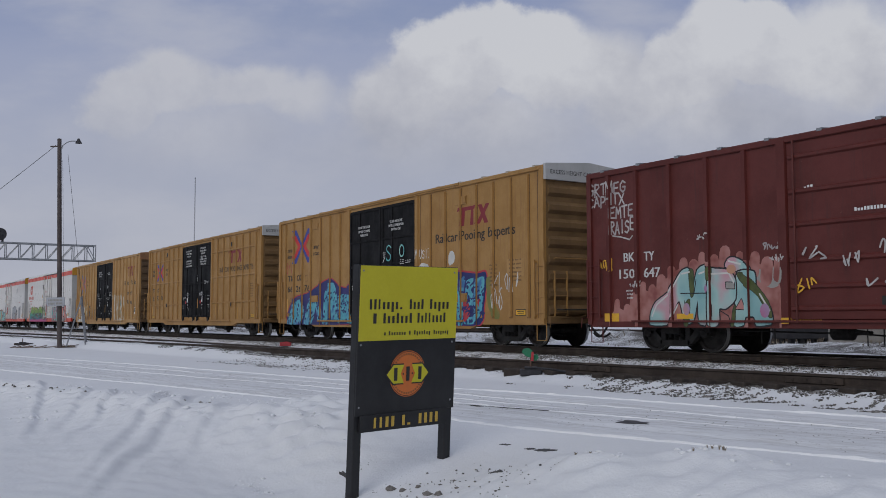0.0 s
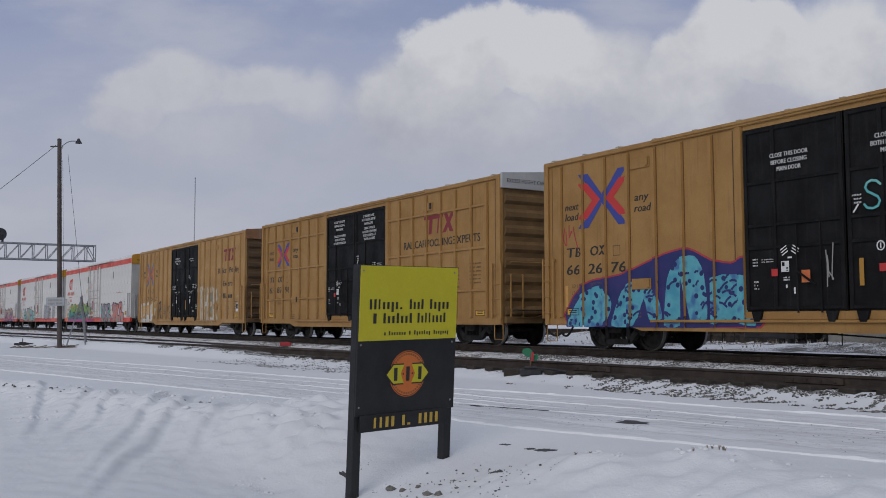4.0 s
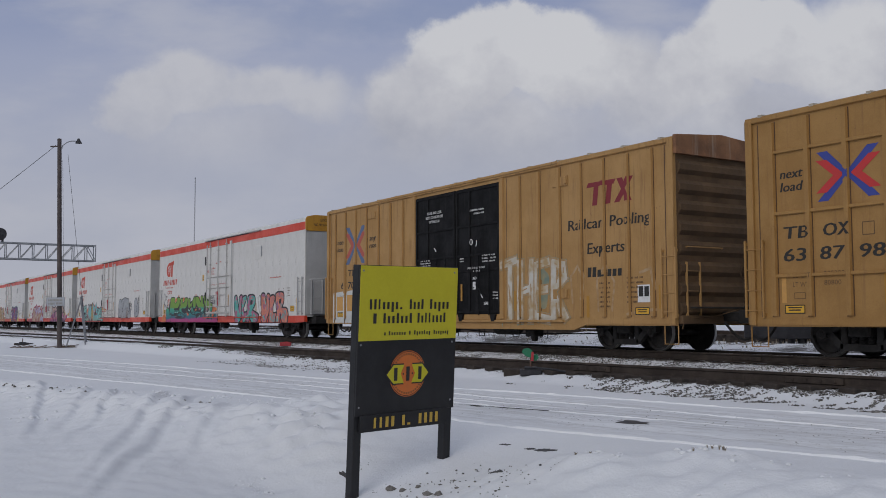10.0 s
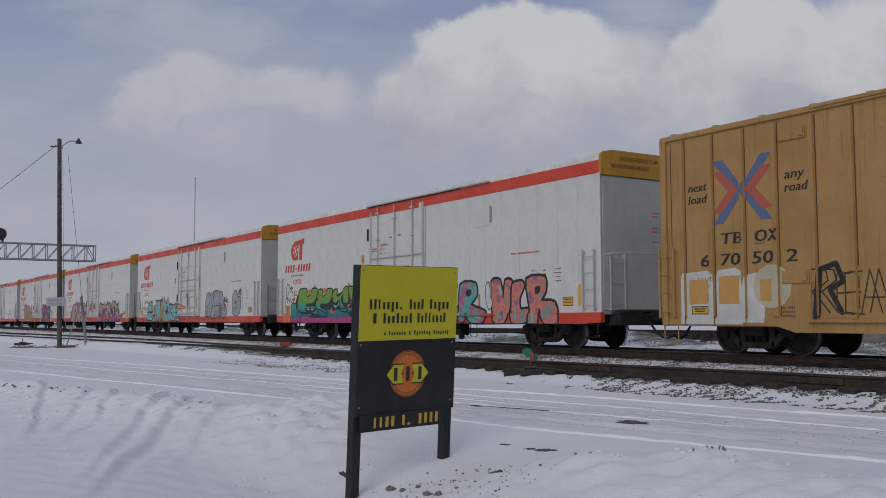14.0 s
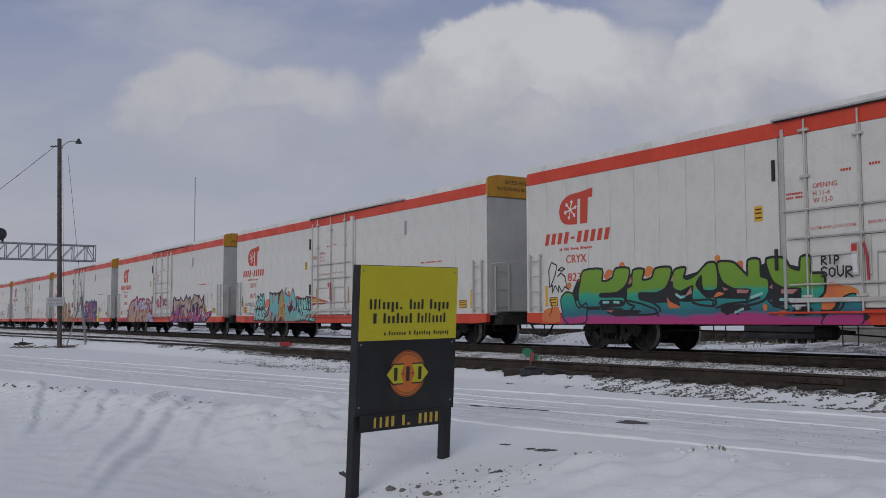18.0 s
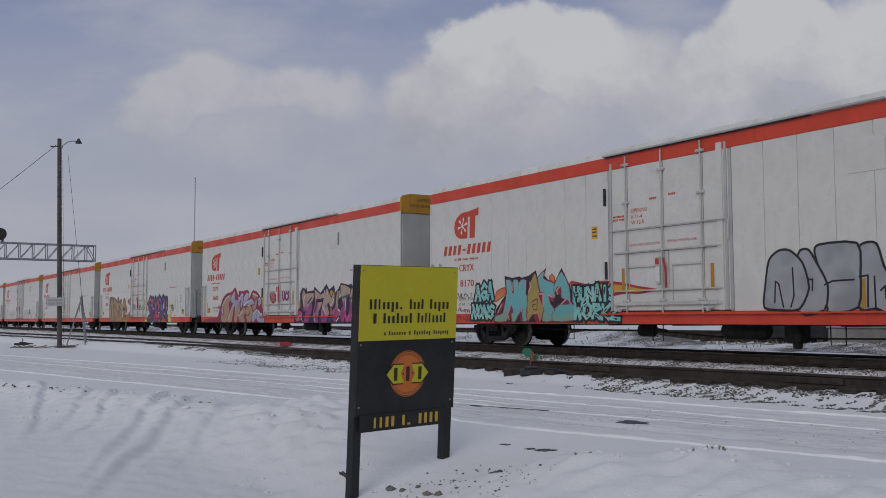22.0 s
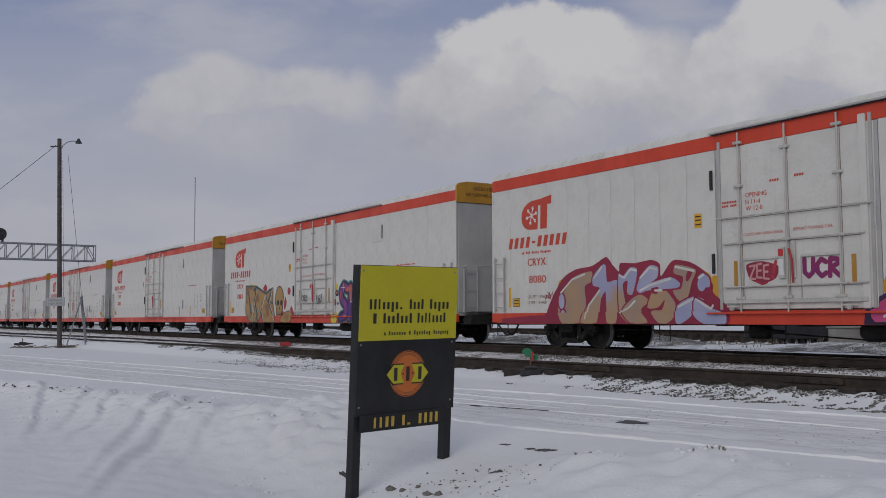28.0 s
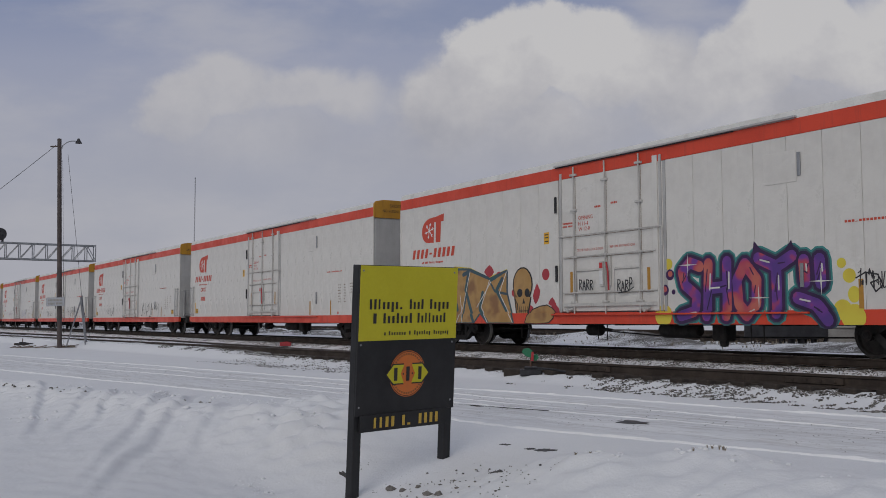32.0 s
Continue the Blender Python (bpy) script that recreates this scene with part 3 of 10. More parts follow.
def sky_material():
    m, nt, bs = nodes_of("winter_sky")
    nt.nodes.remove(bs)
    em = nt.nodes.new("ShaderNodeEmission")
    put(nt, em.outputs[0], nt.nodes["Material Output"].inputs["Surface"])
    uv = nt.nodes.new("ShaderNodeUVMap")
    uv.uv_map = "sky"
    big = tex(nt, "Noise", uv.outputs[0], 4.0, 6, 0.55)
    fine = tex(nt, "Noise", uv.outputs[0], 11.0, 6, 0.6)

    def centred(n, amt):
        s = nt.nodes.new("ShaderNodeVectorMath")
        s.operation = "SUBTRACT"
        put(nt, n.outputs["Color"], s.inputs[0])
        s.inputs[1].default_value = (0.5, 0.5, 0.5)
        k = nt.nodes.new("ShaderNodeVectorMath")
        k.operation = "SCALE"
        put(nt, s.outputs[0], k.inputs[0])
        k.inputs[3].default_value = amt
        return k.outputs[0]

    def addv(a, b):
        n = nt.nodes.new("ShaderNodeVectorMath")
        n.operation = "ADD"
        put(nt, a, n.inputs[0])
        put(nt, b, n.inputs[1])
        return n.outputs[0]

    warp = addv(addv(uv.outputs[0], centred(big, 0.06)), centred(fine, 0.07))
    sp = nt.nodes.new("ShaderNodeSeparateXYZ")
    put(nt, uv.outputs[0], sp.inputs[0])
    up = sp.outputs[1]

    def blob(cx, cy, rx, ry, soft=0.55):
        s = nt.nodes.new("ShaderNodeVectorMath")
        s.operation = "SUBTRACT"
        put(nt, warp, s.inputs[0])
        s.inputs[1].default_value = (cx, cy, 0)
        d = nt.nodes.new("ShaderNodeVectorMath")
        d.operation = "DIVIDE"
        put(nt, s.outputs[0], d.inputs[0])
        d.inputs[1].default_value = (rx, ry, 1e6)
        ln = nt.nodes.new("ShaderNodeVectorMath")
        ln.operation = "LENGTH"
        put(nt, d.outputs[0], ln.inputs[0])
        return maprange(nt, ln.outputs["Value"], 1.0, soft, 0.0, 1.0)

    def biggest(bl):
        r = bl[0]
        for b in bl[1:]:
            r = mathn(nt, "MAXIMUM", r, b)
        return r

    # open sky: pale haze at the skyline, grey-blue higher up
    base = ramp(nt, maprange(nt, up, 0.0, 0.36, 0, 1, False),
                [(0.0, (0.47, 0.48, 0.54)), (0.25, (0.415, 0.44, 0.525)), (0.5, (0.395, 0.425, 0.53)), (0.78, (0.34, 0.38, 0.52)), (1.0, (0.24, 0.295, 0.47))])
    band = nt.nodes.new("ShaderNodeMapping")
    band.inputs["Scale"].default_value = (1.0, 2.6, 1.0)
    band.inputs["Rotation"].default_value = (0, 0, radians(8))
    put(nt, uv.outputs[0], band.inputs["Vector"])
    streaks = tex(nt, "Noise", band.outputs[0], 3.2, 6, 0.55)
    veil = maprange(nt, streaks.outputs["Fac"], 0.42, 0.68)
    base = mixc(nt, mathn(nt, "MULTIPLY", veil, 0.6), base, (0.51, 0.52, 0.58))
    # heaped clouds: crisp bright heads that melt into grey below
    heap = biggest([blob(-0.022, 0.226, 0.07, 0.07, 0.6), blob(0.03, 0.268, 0.08, 0.058, 0.77), blob(0.10, 0.293, 0.095, 0.056, 0.78), blob(0.17, 0.268, 0.11, 0.064, 0.45), blob(0.24, 0.235, 0.10, 0.07, 0.45), blob(0.08, 0.20, 0.22, 0.11, 0.0),
                    blob(0.285, 0.265, 0.07, 0.062, 0.72), blob(0.36, 0.298, 0.10, 0.058, 0.72), blob(0.45, 0.285, 0.12, 0.08, 0.5), blob(0.34, 0.20, 0.30, 0.12, 0.0)])
    small = biggest([blob(-0.312, 0.226, 0.055, 0.044, 0.62), blob(-0.26, 0.246, 0.08, 0.038, 0.5), blob(-0.18, 0.248, 0.085, 0.036, 0.45), blob(-0.125, 0.232, 0.06, 0.04, 0.3), blob(-0.23, 0.185, 0.2, 0.085, 0.0), blob(-0.06, 0.16, 0.22, 0.09, 0.0)])
    clear = blob(-0.05, 0.322, 0.20, 0.036, 0.1)
    base = mixc(nt, mathn(nt, "MULTIPLY", clear, 0.6), base, (0.245, 0.30, 0.465))
    tone = mathn(nt, "ADD", mathn(nt, "MULTIPLY", mathn(nt, "ADD", fine.outputs["Fac"], big.outputs["Fac"]), 0.24), mathn(nt, "SUBTRACT", up, 0.18))
    heap_col = ramp(nt, maprange(nt, tone, 0.20, 0.35, 0, 1, False), [(0.0, (0.385, 0.40, 0.465)), (0.35, (0.455, 0.465, 0.52)), (0.7, (0.545, 0.55, 0.59)), (1.0, (0.635, 0.64, 0.665))])
    small_col = ramp(nt, maprange(nt, tone, 0.20, 0.32, 0, 1, False), [(0.0, (0.41, 0.425, 0.495)), (0.5, (0.475, 0.485, 0.54)), (1.0, (0.555, 0.56, 0.60))])
    fade = maprange(nt, up, 0.10, 0.235)
    col = mixc(nt, mathn(nt, "MULTIPLY", mathn(nt, "MULTIPLY", small, fade), 0.82), base, small_col)
    col = mixc(nt, mathn(nt, "MULTIPLY", mathn(nt, "MULTIPLY", heap, fade), 0.93), col, heap_col)
    put(nt, col, em.inputs["Color"])
    em.inputs["Strength"].default_value = 0.91
    return m


def sky_backdrop():
    """A wide arc of cloudy sky, far behind everything."""
    nu, nv, rad = 90, 44, 2600.0
    yaw, pitch = radians(57.319), radians(4.243)
    fw = Vector((-math.sin(yaw), math.cos(yaw), 0))
    rt = Vector((math.cos(yaw), math.sin(yaw), 0))
    mb, uvs = MB(), []
    for j in range(nv + 1):
        el = radians(-2.0 + 44.0 * j / nv)
        for i in range(nu + 1):
            az = radians(-50 + 100 * i / nu)
            d = math.cos(el) * (math.cos(az) * fw + math.sin(az) * rt) + math.sin(el) * Vector((0, 0, 1))
            mb.v.append(tuple(d * rad))
            uvs.append((math.tan(az), math.tan(el) / math.cos(az)))
    for j in range(nv):
        for i in range(nu):
            a = j * (nu + 1) + i
            mb.f.append((a, a + 1, a + nu + 2, a + nu + 1))
    me = bpy.data.meshes.new("sky_backdrop")
    me.from_pydata(mb.v, [], mb.f)
    me.materials.append(sky_material())
    lay = me.uv_layers.new(name="sky")
    for lp in me.loops:
        lay.data[lp.index].uv = uvs[lp.vertex_index]
    me.polygons.foreach_set("use_smooth", [True] * len(me.polygons))
    ob = new("sky_backdrop", me)
    return tagged(ob, "pale winter sky with drifting grey and white clouds", "sky", kind="structure")


SKY = sky_backdrop()

# ---------------------------------------------------------------- ground


def near_rail(x):
    """The near rail of the side track, which leans towards the train's track."""
    return np.where(x < 4, 11.9 + 0.085 * (x + 7.6), 12.886 + 0.085 * 6 * (1 - np.exp(-(x - 4) / 6)))


def road_line(x):
    return 8.2 + 0.192 * (np.clip(x, -70, 14) + 6.2)


def sstep(a, b, v):
    t = np.clip((v - a) / (b - a), 0, 1)
    return t * t * (3 - 2 * t)


class Waves:
    """Cheap smooth noise for height fields: sums of turned sines."""

    def __init__(self, seed, scale, n=9):
        r = np.random.RandomState(seed)
        ang = r.uniform(0, 2 * np.pi, n)
        k = 2 * np.pi / scale * r.uniform(0.6, 1.9, n)
        self.kx, self.ky, self.ph = k * np.cos(ang), k * np.sin(ang), r.uniform(0, 6.28, n)
        self.n = n

    def __call__(self, x, y):
        s = 0
        for a, b, c in zip(self.kx, self.ky, self.ph):
            s = s + np.sin(a * x + b * y + c)
        return s / math.sqrt(self.n)


W_BIG, W_MID, W_SMALL, W_LUMP, W_FINE = Waves(3, 6.0), Waves(5, 1.6), Waves(8, 0.45), Waves(12, 0.9), Waves(15, 0.22)


def gauss(v, s):
    return np.exp(-(v / s) ** 2)


# wind-cut furrows that run from the ploughed bank down into the field: start, end, depth
FURROWS = [((-14.8, 4.4), (-8.25, 1.65), 0.058), ((-13.6, 4.42), (-7.3, 1.35), 0.064), ((-12.3, 4.45), (-9.1, 2.75), 0.041), ((-16.0, 3.5), (-12.3, 2.25), 0.058), ((-15.4, 3.8), (-11.1, 2.2), 0.058),
           ((-18.3, 3.2), (-11.0, 1.75), 0.064), ((-10.9, 4.5), (-9.0, 3.6), 0.029)]


def height(x, y):
    q = y - road_line(x)
    s = y - near_rail(x)
    z = np.full_like(x, 0.22)
    # snow field on the camera's side, behind the ploughed bank
    field = 1 - sstep(-4.6, -2.9, q)
    z = z * (1 - field) + field * (0.02 + 0.03 * W_BIG(x, y) + 0.012 * W_MID(x, y) + 0.006 * W_SMALL(x, y) + 0.0015 * W_FINE(x, y))
    bank = gauss(q + 3.45, 0.55) * (0.03 + (0.028 + 0.02 * sstep(-11, -8, x)) * np.abs(W_LUMP(x, y * 0.7)) + 0.018 * W_SMALL(x, y) + 0.008 * W_FINE(x, y))
    gap = 1 - gauss(x + 7.7, 1.4)
    z = z + np.maximum(bank, -0.02) * gap * (1 - 0.6 * sstep(-8, -5.5, x))
    z = z - 0.20 * gauss(x + 7.75, 1.8) * gauss(y - 4.8, 1.1) - 0.38 * gauss(x + 7.1, 1.9) * gauss(y - 3.3, 1.25)
    for (ax, ay), (bx, by), dep in FURROWS:
        dx, dy = bx - ax, by - ay
        ln = math.hypot(dx, dy)
        t = ((x - ax) * dx + (y - ay) * dy) / (ln * ln)
        d = ((x - ax) * -dy + (y - ay) * dx) / ln
        d = d + 0.12 * (t - 0.5) ** 2 + 0.03 * W_MID(x, y) - 0.03
        cut = np.exp(-np.maximum(-d, 0) / 0.26) * (1 - sstep(-0.055, 0.055, d)) - 0.35 * gauss(d - 0.09, 0.06)
        z = z + dep * cut * sstep(-0.08, 0.1, t) * (1 - sstep(0.35, 1.2, t)) * (1 + 0.12 * W_MID(x, y))
    # mounds on the bank
    for mx, my, mr, mh in ((-10.0, 4.75, 1.0, 0.12), (-6.0, 5.2, 0.55, 0.085), (-5.2, 5.8, 0.5, 0.10), (-3.6, 5.7, 0.9, 0.05), (-8.1, 3.25, 0.42, 0.05), (-10.8, 5.1, 0.8, 0.09)):
        z = z + mh * gauss(x - mx, mr) * gauss(y - my, mr * 0.7) * (1 + 0.25 * W_SMALL(x, y))
    # ruts in the ploughed road
    road = sstep(-2.0, -1.5, q) * (1 - sstep(1.6, 2.1, q))
    for c, w, hh in ((-1.05, 0.10, -0.03), (1.02, 0.10, -0.028)):
        wob = 0.05 * np.sin(x * 0.5 + c * 7) + 0.02 * np.sin(x * 1.7 + c * 3)
        z = z + hh * gauss(q - c - wob, w) * (0.75 + 0.25 * np.sin(x * 0.9 + c * 11))
    z = z + road * 0.004 * W_FINE(x * 0.4, y * 3)
    # ballast shoulders and beds of the two tracks
    bed1 = sstep(-1.3, -0.45, s) * (1 - sstep(2.0, 2.8, s))
    z = z + (0.345 + 0.14 * sstep(-19, -32, x) - z) * bed1 + bed1 * (0.008 * W_SMALL(x, y) + 0.01 * W_MID(x, y))
    c2 = y - YC
    bed2 = sstep(-2.7, -1.9, c2) * (1 - sstep(1.9, 3.0, c2))
    z = z + (0.345 - z) * bed2 + bed2 * 0.008 * W_SMALL(x, y)
    # waste ground beyond the train: low snowy banks
    far = sstep(21.5, 24, y)
    z = z + far * (0.08 + 0.10 * W_BIG(x * 0.4, y * 0.8) + 0.03 * W_MID(x, y)) * (1 - sstep(60, 160, y))
    z = z + (0.34 + 0.12 * W_BIG(x * 0.5, 7.0 + 0 * y)) * gauss(y - 28.5 - 0.6 * np.sin(x * 0.13), 1.6) * (1 - 0.85 * gauss(x + 21, 6.0))
    # drift at the foot of the lamp pole
    z = z + 0.26 * gauss(x + 41.6, 1.5) * gauss(y - 7.45, 0.45)
    edge = sstep(150, 400, np.hypot(x, y))
    return z * (1 - edge) + 0.25 * edge


def ground():
    def axis(knots):
        out = []
        for (a, b, st) in knots:
            out += list(np.arange(a, b, st))
        return np.array(out)
    gx = axis([(-3000, -600, 300), (-600, -160, 40), (-160, -70, 6), (-70, -34, 0.7), (-34, -20, 0.15), (-20, -3, 0.045), (-3, 6, 0.3), (6, 60, 3), (60, 400, 40), (400, 3001, 200)])
    gy = axis([(-3000, -400, 260), (-400, -40, 40), (-40, 0, 2.5), (0, 1.5, 0.15), (1.5, 6.0, 0.035), (6.0, 12.5, 0.06), (12.5, 21, 0.15), (21, 36, 0.5), (36, 90, 5), (90, 500, 40), (500, 3001, 250)])
    X, Y = np.meshgrid(gx, gy)
    Z = height(X, Y)
    nx, ny = len(gx), len(gy)
    me = bpy.data.meshes.new("ground")
    co = np.stack([X, Y, Z], -1).reshape(-1, 3)
    i = np.arange(nx * ny).reshape(ny, nx)
    quads = np.stack([i[:-1, :-1], i[:-1, 1:], i[1:, 1:], i[1:, :-1]], -1).reshape(-1, 4)
    me.vertices.add(len(co))
    me.vertices.foreach_set("co", co.astype(np.float32).ravel())
    me.loops.add(quads.size)
    me.loops.foreach_set("vertex_index", quads.astype(np.int32).ravel())
    me.polygons.add(len(quads))
    me.polygons.foreach_set("loop_start", np.arange(0, quads.size, 4, dtype=np.int32))
    me.polygons.foreach_set("use_smooth", np.ones(len(quads), dtype=bool))
    me.update()
    # how much stone and grit shows through the snow
    q, s = Y - road_line(X), Y - near_rail(X)
    grit = 0.40 * sstep(-0.9, -0.5, s) * (1 - sstep(1.9, 3.0, s)) + 0.42 * sstep(-3.3, -2.2, Y - YC) * (1 - sstep(0.9, 1.5, Y - YC))
    grit = np.maximum(grit, 0.22 * gauss(X + 7.6, 1.5) * gauss(Y - 4.5, 1.0))
    grit = np.maximum(grit, 0.24 * sstep(-1.5, -1.2, q) * (1 - sstep(1.1, 1.4, q)))
    grit = np.maximum(grit, (0.46 + 0.09 * W_BIG(X * 0.5, Y * 1.5)) * sstep(23.6, 26.0, Y + 0.8 * W_BIG(X, Y)) * (1 - sstep(33, 38, Y)))
    at = me.attributes.new("grit", "FLOAT", "POINT")
    at.data.foreach_set("value", np.clip(grit, 0, 1).astype(np.float32).ravel())
    road = sstep(-1.6, -1.3, q) * (1 - sstep(1.2, 1.5, q))
    at = me.attributes.new("packed", "FLOAT", "POINT")
    at.data.foreach_set("value", road.astype(np.float32).ravel())
    m, nt, bs = nodes_of("snow_over_gravel")
    co = coords(nt)
    an = nt.nodes.new("ShaderNodeAttribute")
    an.attribute_name = "grit"
    pk = nt.nodes.new("ShaderNodeAttribute")
    pk.attribute_name = "packed"
    n1 = tex(nt, "Noise", co, 1.1, 5, 0.6)
    n2 = tex(nt, "Noise", co, 26.0, 4, 0.65)
    n3 = tex(nt, "Noise", co, 60.0, 3, 0.6)
    snow = mixc(nt, n1.outputs["Fac"], (0.74, 0.755, 0.785), (0.82, 0.825, 0.845))
    # packed, dirty streaks along the road
    rot = nt.nodes.new("ShaderNodeMapping")
    rot.inputs["Rotation"].default_value = (0, 0, radians(-10.9))
    put(nt, co, rot.inputs["Vector"])
    sc = nt.nodes.new("ShaderNodeMapping")
    sc.inputs["Scale"].default_value = (0.35, 7.0, 1)
    put(nt, rot.outputs[0], sc.inputs["Vector"])
    n4 = tex(nt, "Noise", sc.outputs[0], 1.0, 5, 0.65)
    sc2 = nt.nodes.new("ShaderNodeMapping")
    sc2.inputs["Scale"].default_value = (2.2, 26.0, 1)
    put(nt, rot.outputs[0], sc2.inputs["Vector"])
    n5 = tex(nt, "Noise", sc2.outputs[0], 1.0, 5, 0.7)
    worn = mathn(nt, "ADD", mathn(nt, "MULTIPLY", n4.outputs["Fac"], 0.5), mathn(nt, "MULTIPLY", n5.outputs["Fac"], 0.5))
    dirty = mathn(nt, "MULTIPLY", maprange(nt, worn, 0.46, 0.60), pk.outputs["Fac"])
    snow = mixc(nt, mathn(nt, "MULTIPLY", dirty, 0.55), snow, (0.50, 0.49, 0.49))
    n6 = tex(nt, "Noise", co, 9.0, 6, 0.7)
    snow = mixc(nt, mathn(nt, "MULTIPLY", maprange(nt, n6.outputs["Fac"], 0.54, 0.72), 0.25), snow, (0.70, 0.70, 0.71))
    stone = ramp(nt, n3.outputs["Fac"], [(0.3, (0.055, 0.050, 0.046)), (0.55, (0.13, 0.12, 0.11)), (0.75, (0.24, 0.22, 0.20))])
    clump = mathn(nt, "ADD", mathn(nt, "MULTIPLY", n2.outputs["Fac"], 0.62), mathn(nt, "MULTIPLY", n1.outputs["Fac"], 0.38))
    lim = mathn(nt, "SUBTRACT", 0.78, mathn(nt, "MULTIPLY", an.outputs["Fac"], 0.62))
    df = mathn(nt, "SUBTRACT", clump, lim)
    mask = maprange(nt, df, -0.008, 0.02)
    put(nt, mixc(nt, mask, snow, stone), bs.inputs["Base Color"])
    bs.inputs["Roughness"].default_value = 0.75
    bs.inputs["Specular IOR Level"].default_value = 0.25
    hh = mathn(nt, "ADD", mathn(nt, "MULTIPLY", n2.outputs["Fac"], 0.6), mathn(nt, "MULTIPLY", n3.outputs["Fac"], 0.25))
    hh = mathn(nt, "ADD", hh, mathn(nt, "MULTIPLY", n6.outputs["Fac"], 0.5))
    bump(nt, bs, hh, 0.45, 0.03)
    me.materials.append(m)
    return tagged(new("ground", me), "snow-covered railway yard ground with bare gravel patches and a ploughed track", "ground", kind="structure")


ground()


def gz(x, y):
    return float(height(np.array([float(x)]), np.array([float(y)]))[0])


def windrows():
    """Thin ridges of loose snow that the plough left along the road."""
    m = surface("ridge_snow", (0.90, 0.90, 0.91), (0.84, 0.85, 0.87), 0.8, grain=50, blotch=4, bump_s=0.5, bump_d=0.02)
    for k, (q, wd, hh, x0, x1) in enumerate(((-1.62, 0.04, 0.022, -46, 6), (-0.28, 0.022, 0.012, -15, -6.6), (0.15, 0.02, 0.012, -30, -9), (0.62, 0.026, 0.014, -28, 4), (1.62, 0.04, 0.022, -46, 6))):
        xs = np.arange(x0, x1, 0.11)
        wob = 0.07 * np.sin(xs * 0.42 + q * 7) + 0.03 * np.sin(xs * 1.5 + q * 3)
        drift = -0.05 * (xs + 8.5) if k == 3 else 0 * xs
        mid = road_line(xs) + q + wob + np.clip(drift, -0.35, 0.35)
        rough = 0.78 + 0.30 * W_SMALL(xs, mid) * 0.5 + 0.22 * W_MID(xs * 0.8, mid)
        tall = hh * np.clip(rough, 0.15, 1.5) * np.minimum(1, np.minimum(xs - x0, x1 - xs) / 1.5 + 0.02)
        mb = MB()
        prof = ((-1.0, -0.35), (-0.45, 0.45), (-0.05, 1.0), (0.35, 0.72), (1.0, -0.35))
        us, vs = np.array(prof).T
        yy = mid[:, None] + us[None] * wd * (0.9 + 0.25 * np.sin(xs * 3.7 + k))[:, None]
        xx = np.repeat(xs[:, None], 5, 1)
        zz = height(xx, yy) + vs[None] * tall[:, None] + np.where(vs[None] > 0, 0.003 * np.sin(xx * 17 + us[None] * 5), -0.006)
        mb.v = [tuple(q) for q in np.stack([xx, yy, zz], -1).reshape(-1, 3).tolist()]
        for i in range(len(xs) - 1):
            for j in range(4):
                a = i * 5 + j
                mb.f.append((a, a + 5, a + 6, a + 1))
                mb.m.append(0)
        ob = part("snow_ridge", mb, m)
        tagged(ob, "thin ridge of loose ploughed snow along the packed road", "snow ridge", group="plough ridges along the road")


windrows()


# ---------------------------------------------------------------- tracks
RAIL_PROFILE = [(-0.07, -0.18), (0.07, -0.18), (0.07, -0.165), (0.012, -0.145), (0.011, -0.05), (0.034, -0.035), (0.036, -0.008), (0.026, 0.0), (-0.026, 0.0), (-0.036, -0.008),
                (-0.034, -0.035), (-0.011, -0.05), (-0.012, -0.145), (-0.07, -0.165)]


def rail_run(name, pts, parent, label, z_at=None):
    """A rail along points (x, y), its head at RAIL or at the given height."""
    mb, n = MB(), len(RAIL_PROFILE)
    for k, (x, y) in enumerate(pts):
        a, b = Vector(pts[max(k - 1, 0)]), Vector(pts[min(k + 1, len(pts) - 1)])
        d = (b - a).normalized()
        nx, ny = -d.y, d.x
        top = RAIL if z_at is None else z_at[k]
        mb.v += [(x + nx * u, y + ny * u, top + v) for u, v in RAIL_PROFILE]
    for k in range(len(pts) - 1):
        for i in range(n):
            j = (i + 1) % n
            mb.f.append((k * n + i, k * n + j, (k + 1) * n + j, (k + 1) * n + i))
            mb.m.append(1 if i == 7 else 0)
    mb.f += [tuple(range(n)), tuple(range(len(mb.v) - 1, len(mb.v) - n - 1, -1))]
    mb.m += [0, 0]
    return part(name, mb, [RAILSTEEL, RAILTOP], parent, label)


main_track = thing("main_track", "main railway track with rusty rails on timber ties in snowy ballast", "track", kind="structure")
rail_run("rail", [(-400, YC - 0.752), (-60, YC - 0.752), (0, YC - 0.752), (90, YC - 0.752)], main_track, "rusty steel rail with a polished head")
rail_run("rail", [(-400, YC + 0.752), (-60, YC + 0.752), (0, YC + 0.752), (90, YC + 0.752)], main_track, "rusty steel rail with a polished head")
side_track = thing("side_track", "side track leaning towards the main track, low in snow", "track", kind="structure")
XS = [-160, -110, -80, -60, -45, -34, -26, -20, -15, -10, -5, 0, 4, 8, 14, 22, 40, 90]
YN = [float(near_rail(np.array([float(x)]))[0]) for x in XS]
rail_run("rail", list(zip(XS, YN)), side_track, "rusty near rail")
rail_run("rail", [(x, y + 1.5) for x, y in zip(XS, YN)], side_track, "low far rail, nearly drowned in snow and stone", [RAIL - 0.135] * len(XS))
PX = [-160, -110, -80, -60, -45, -36, -30, -25, -21, -18, -16.2]
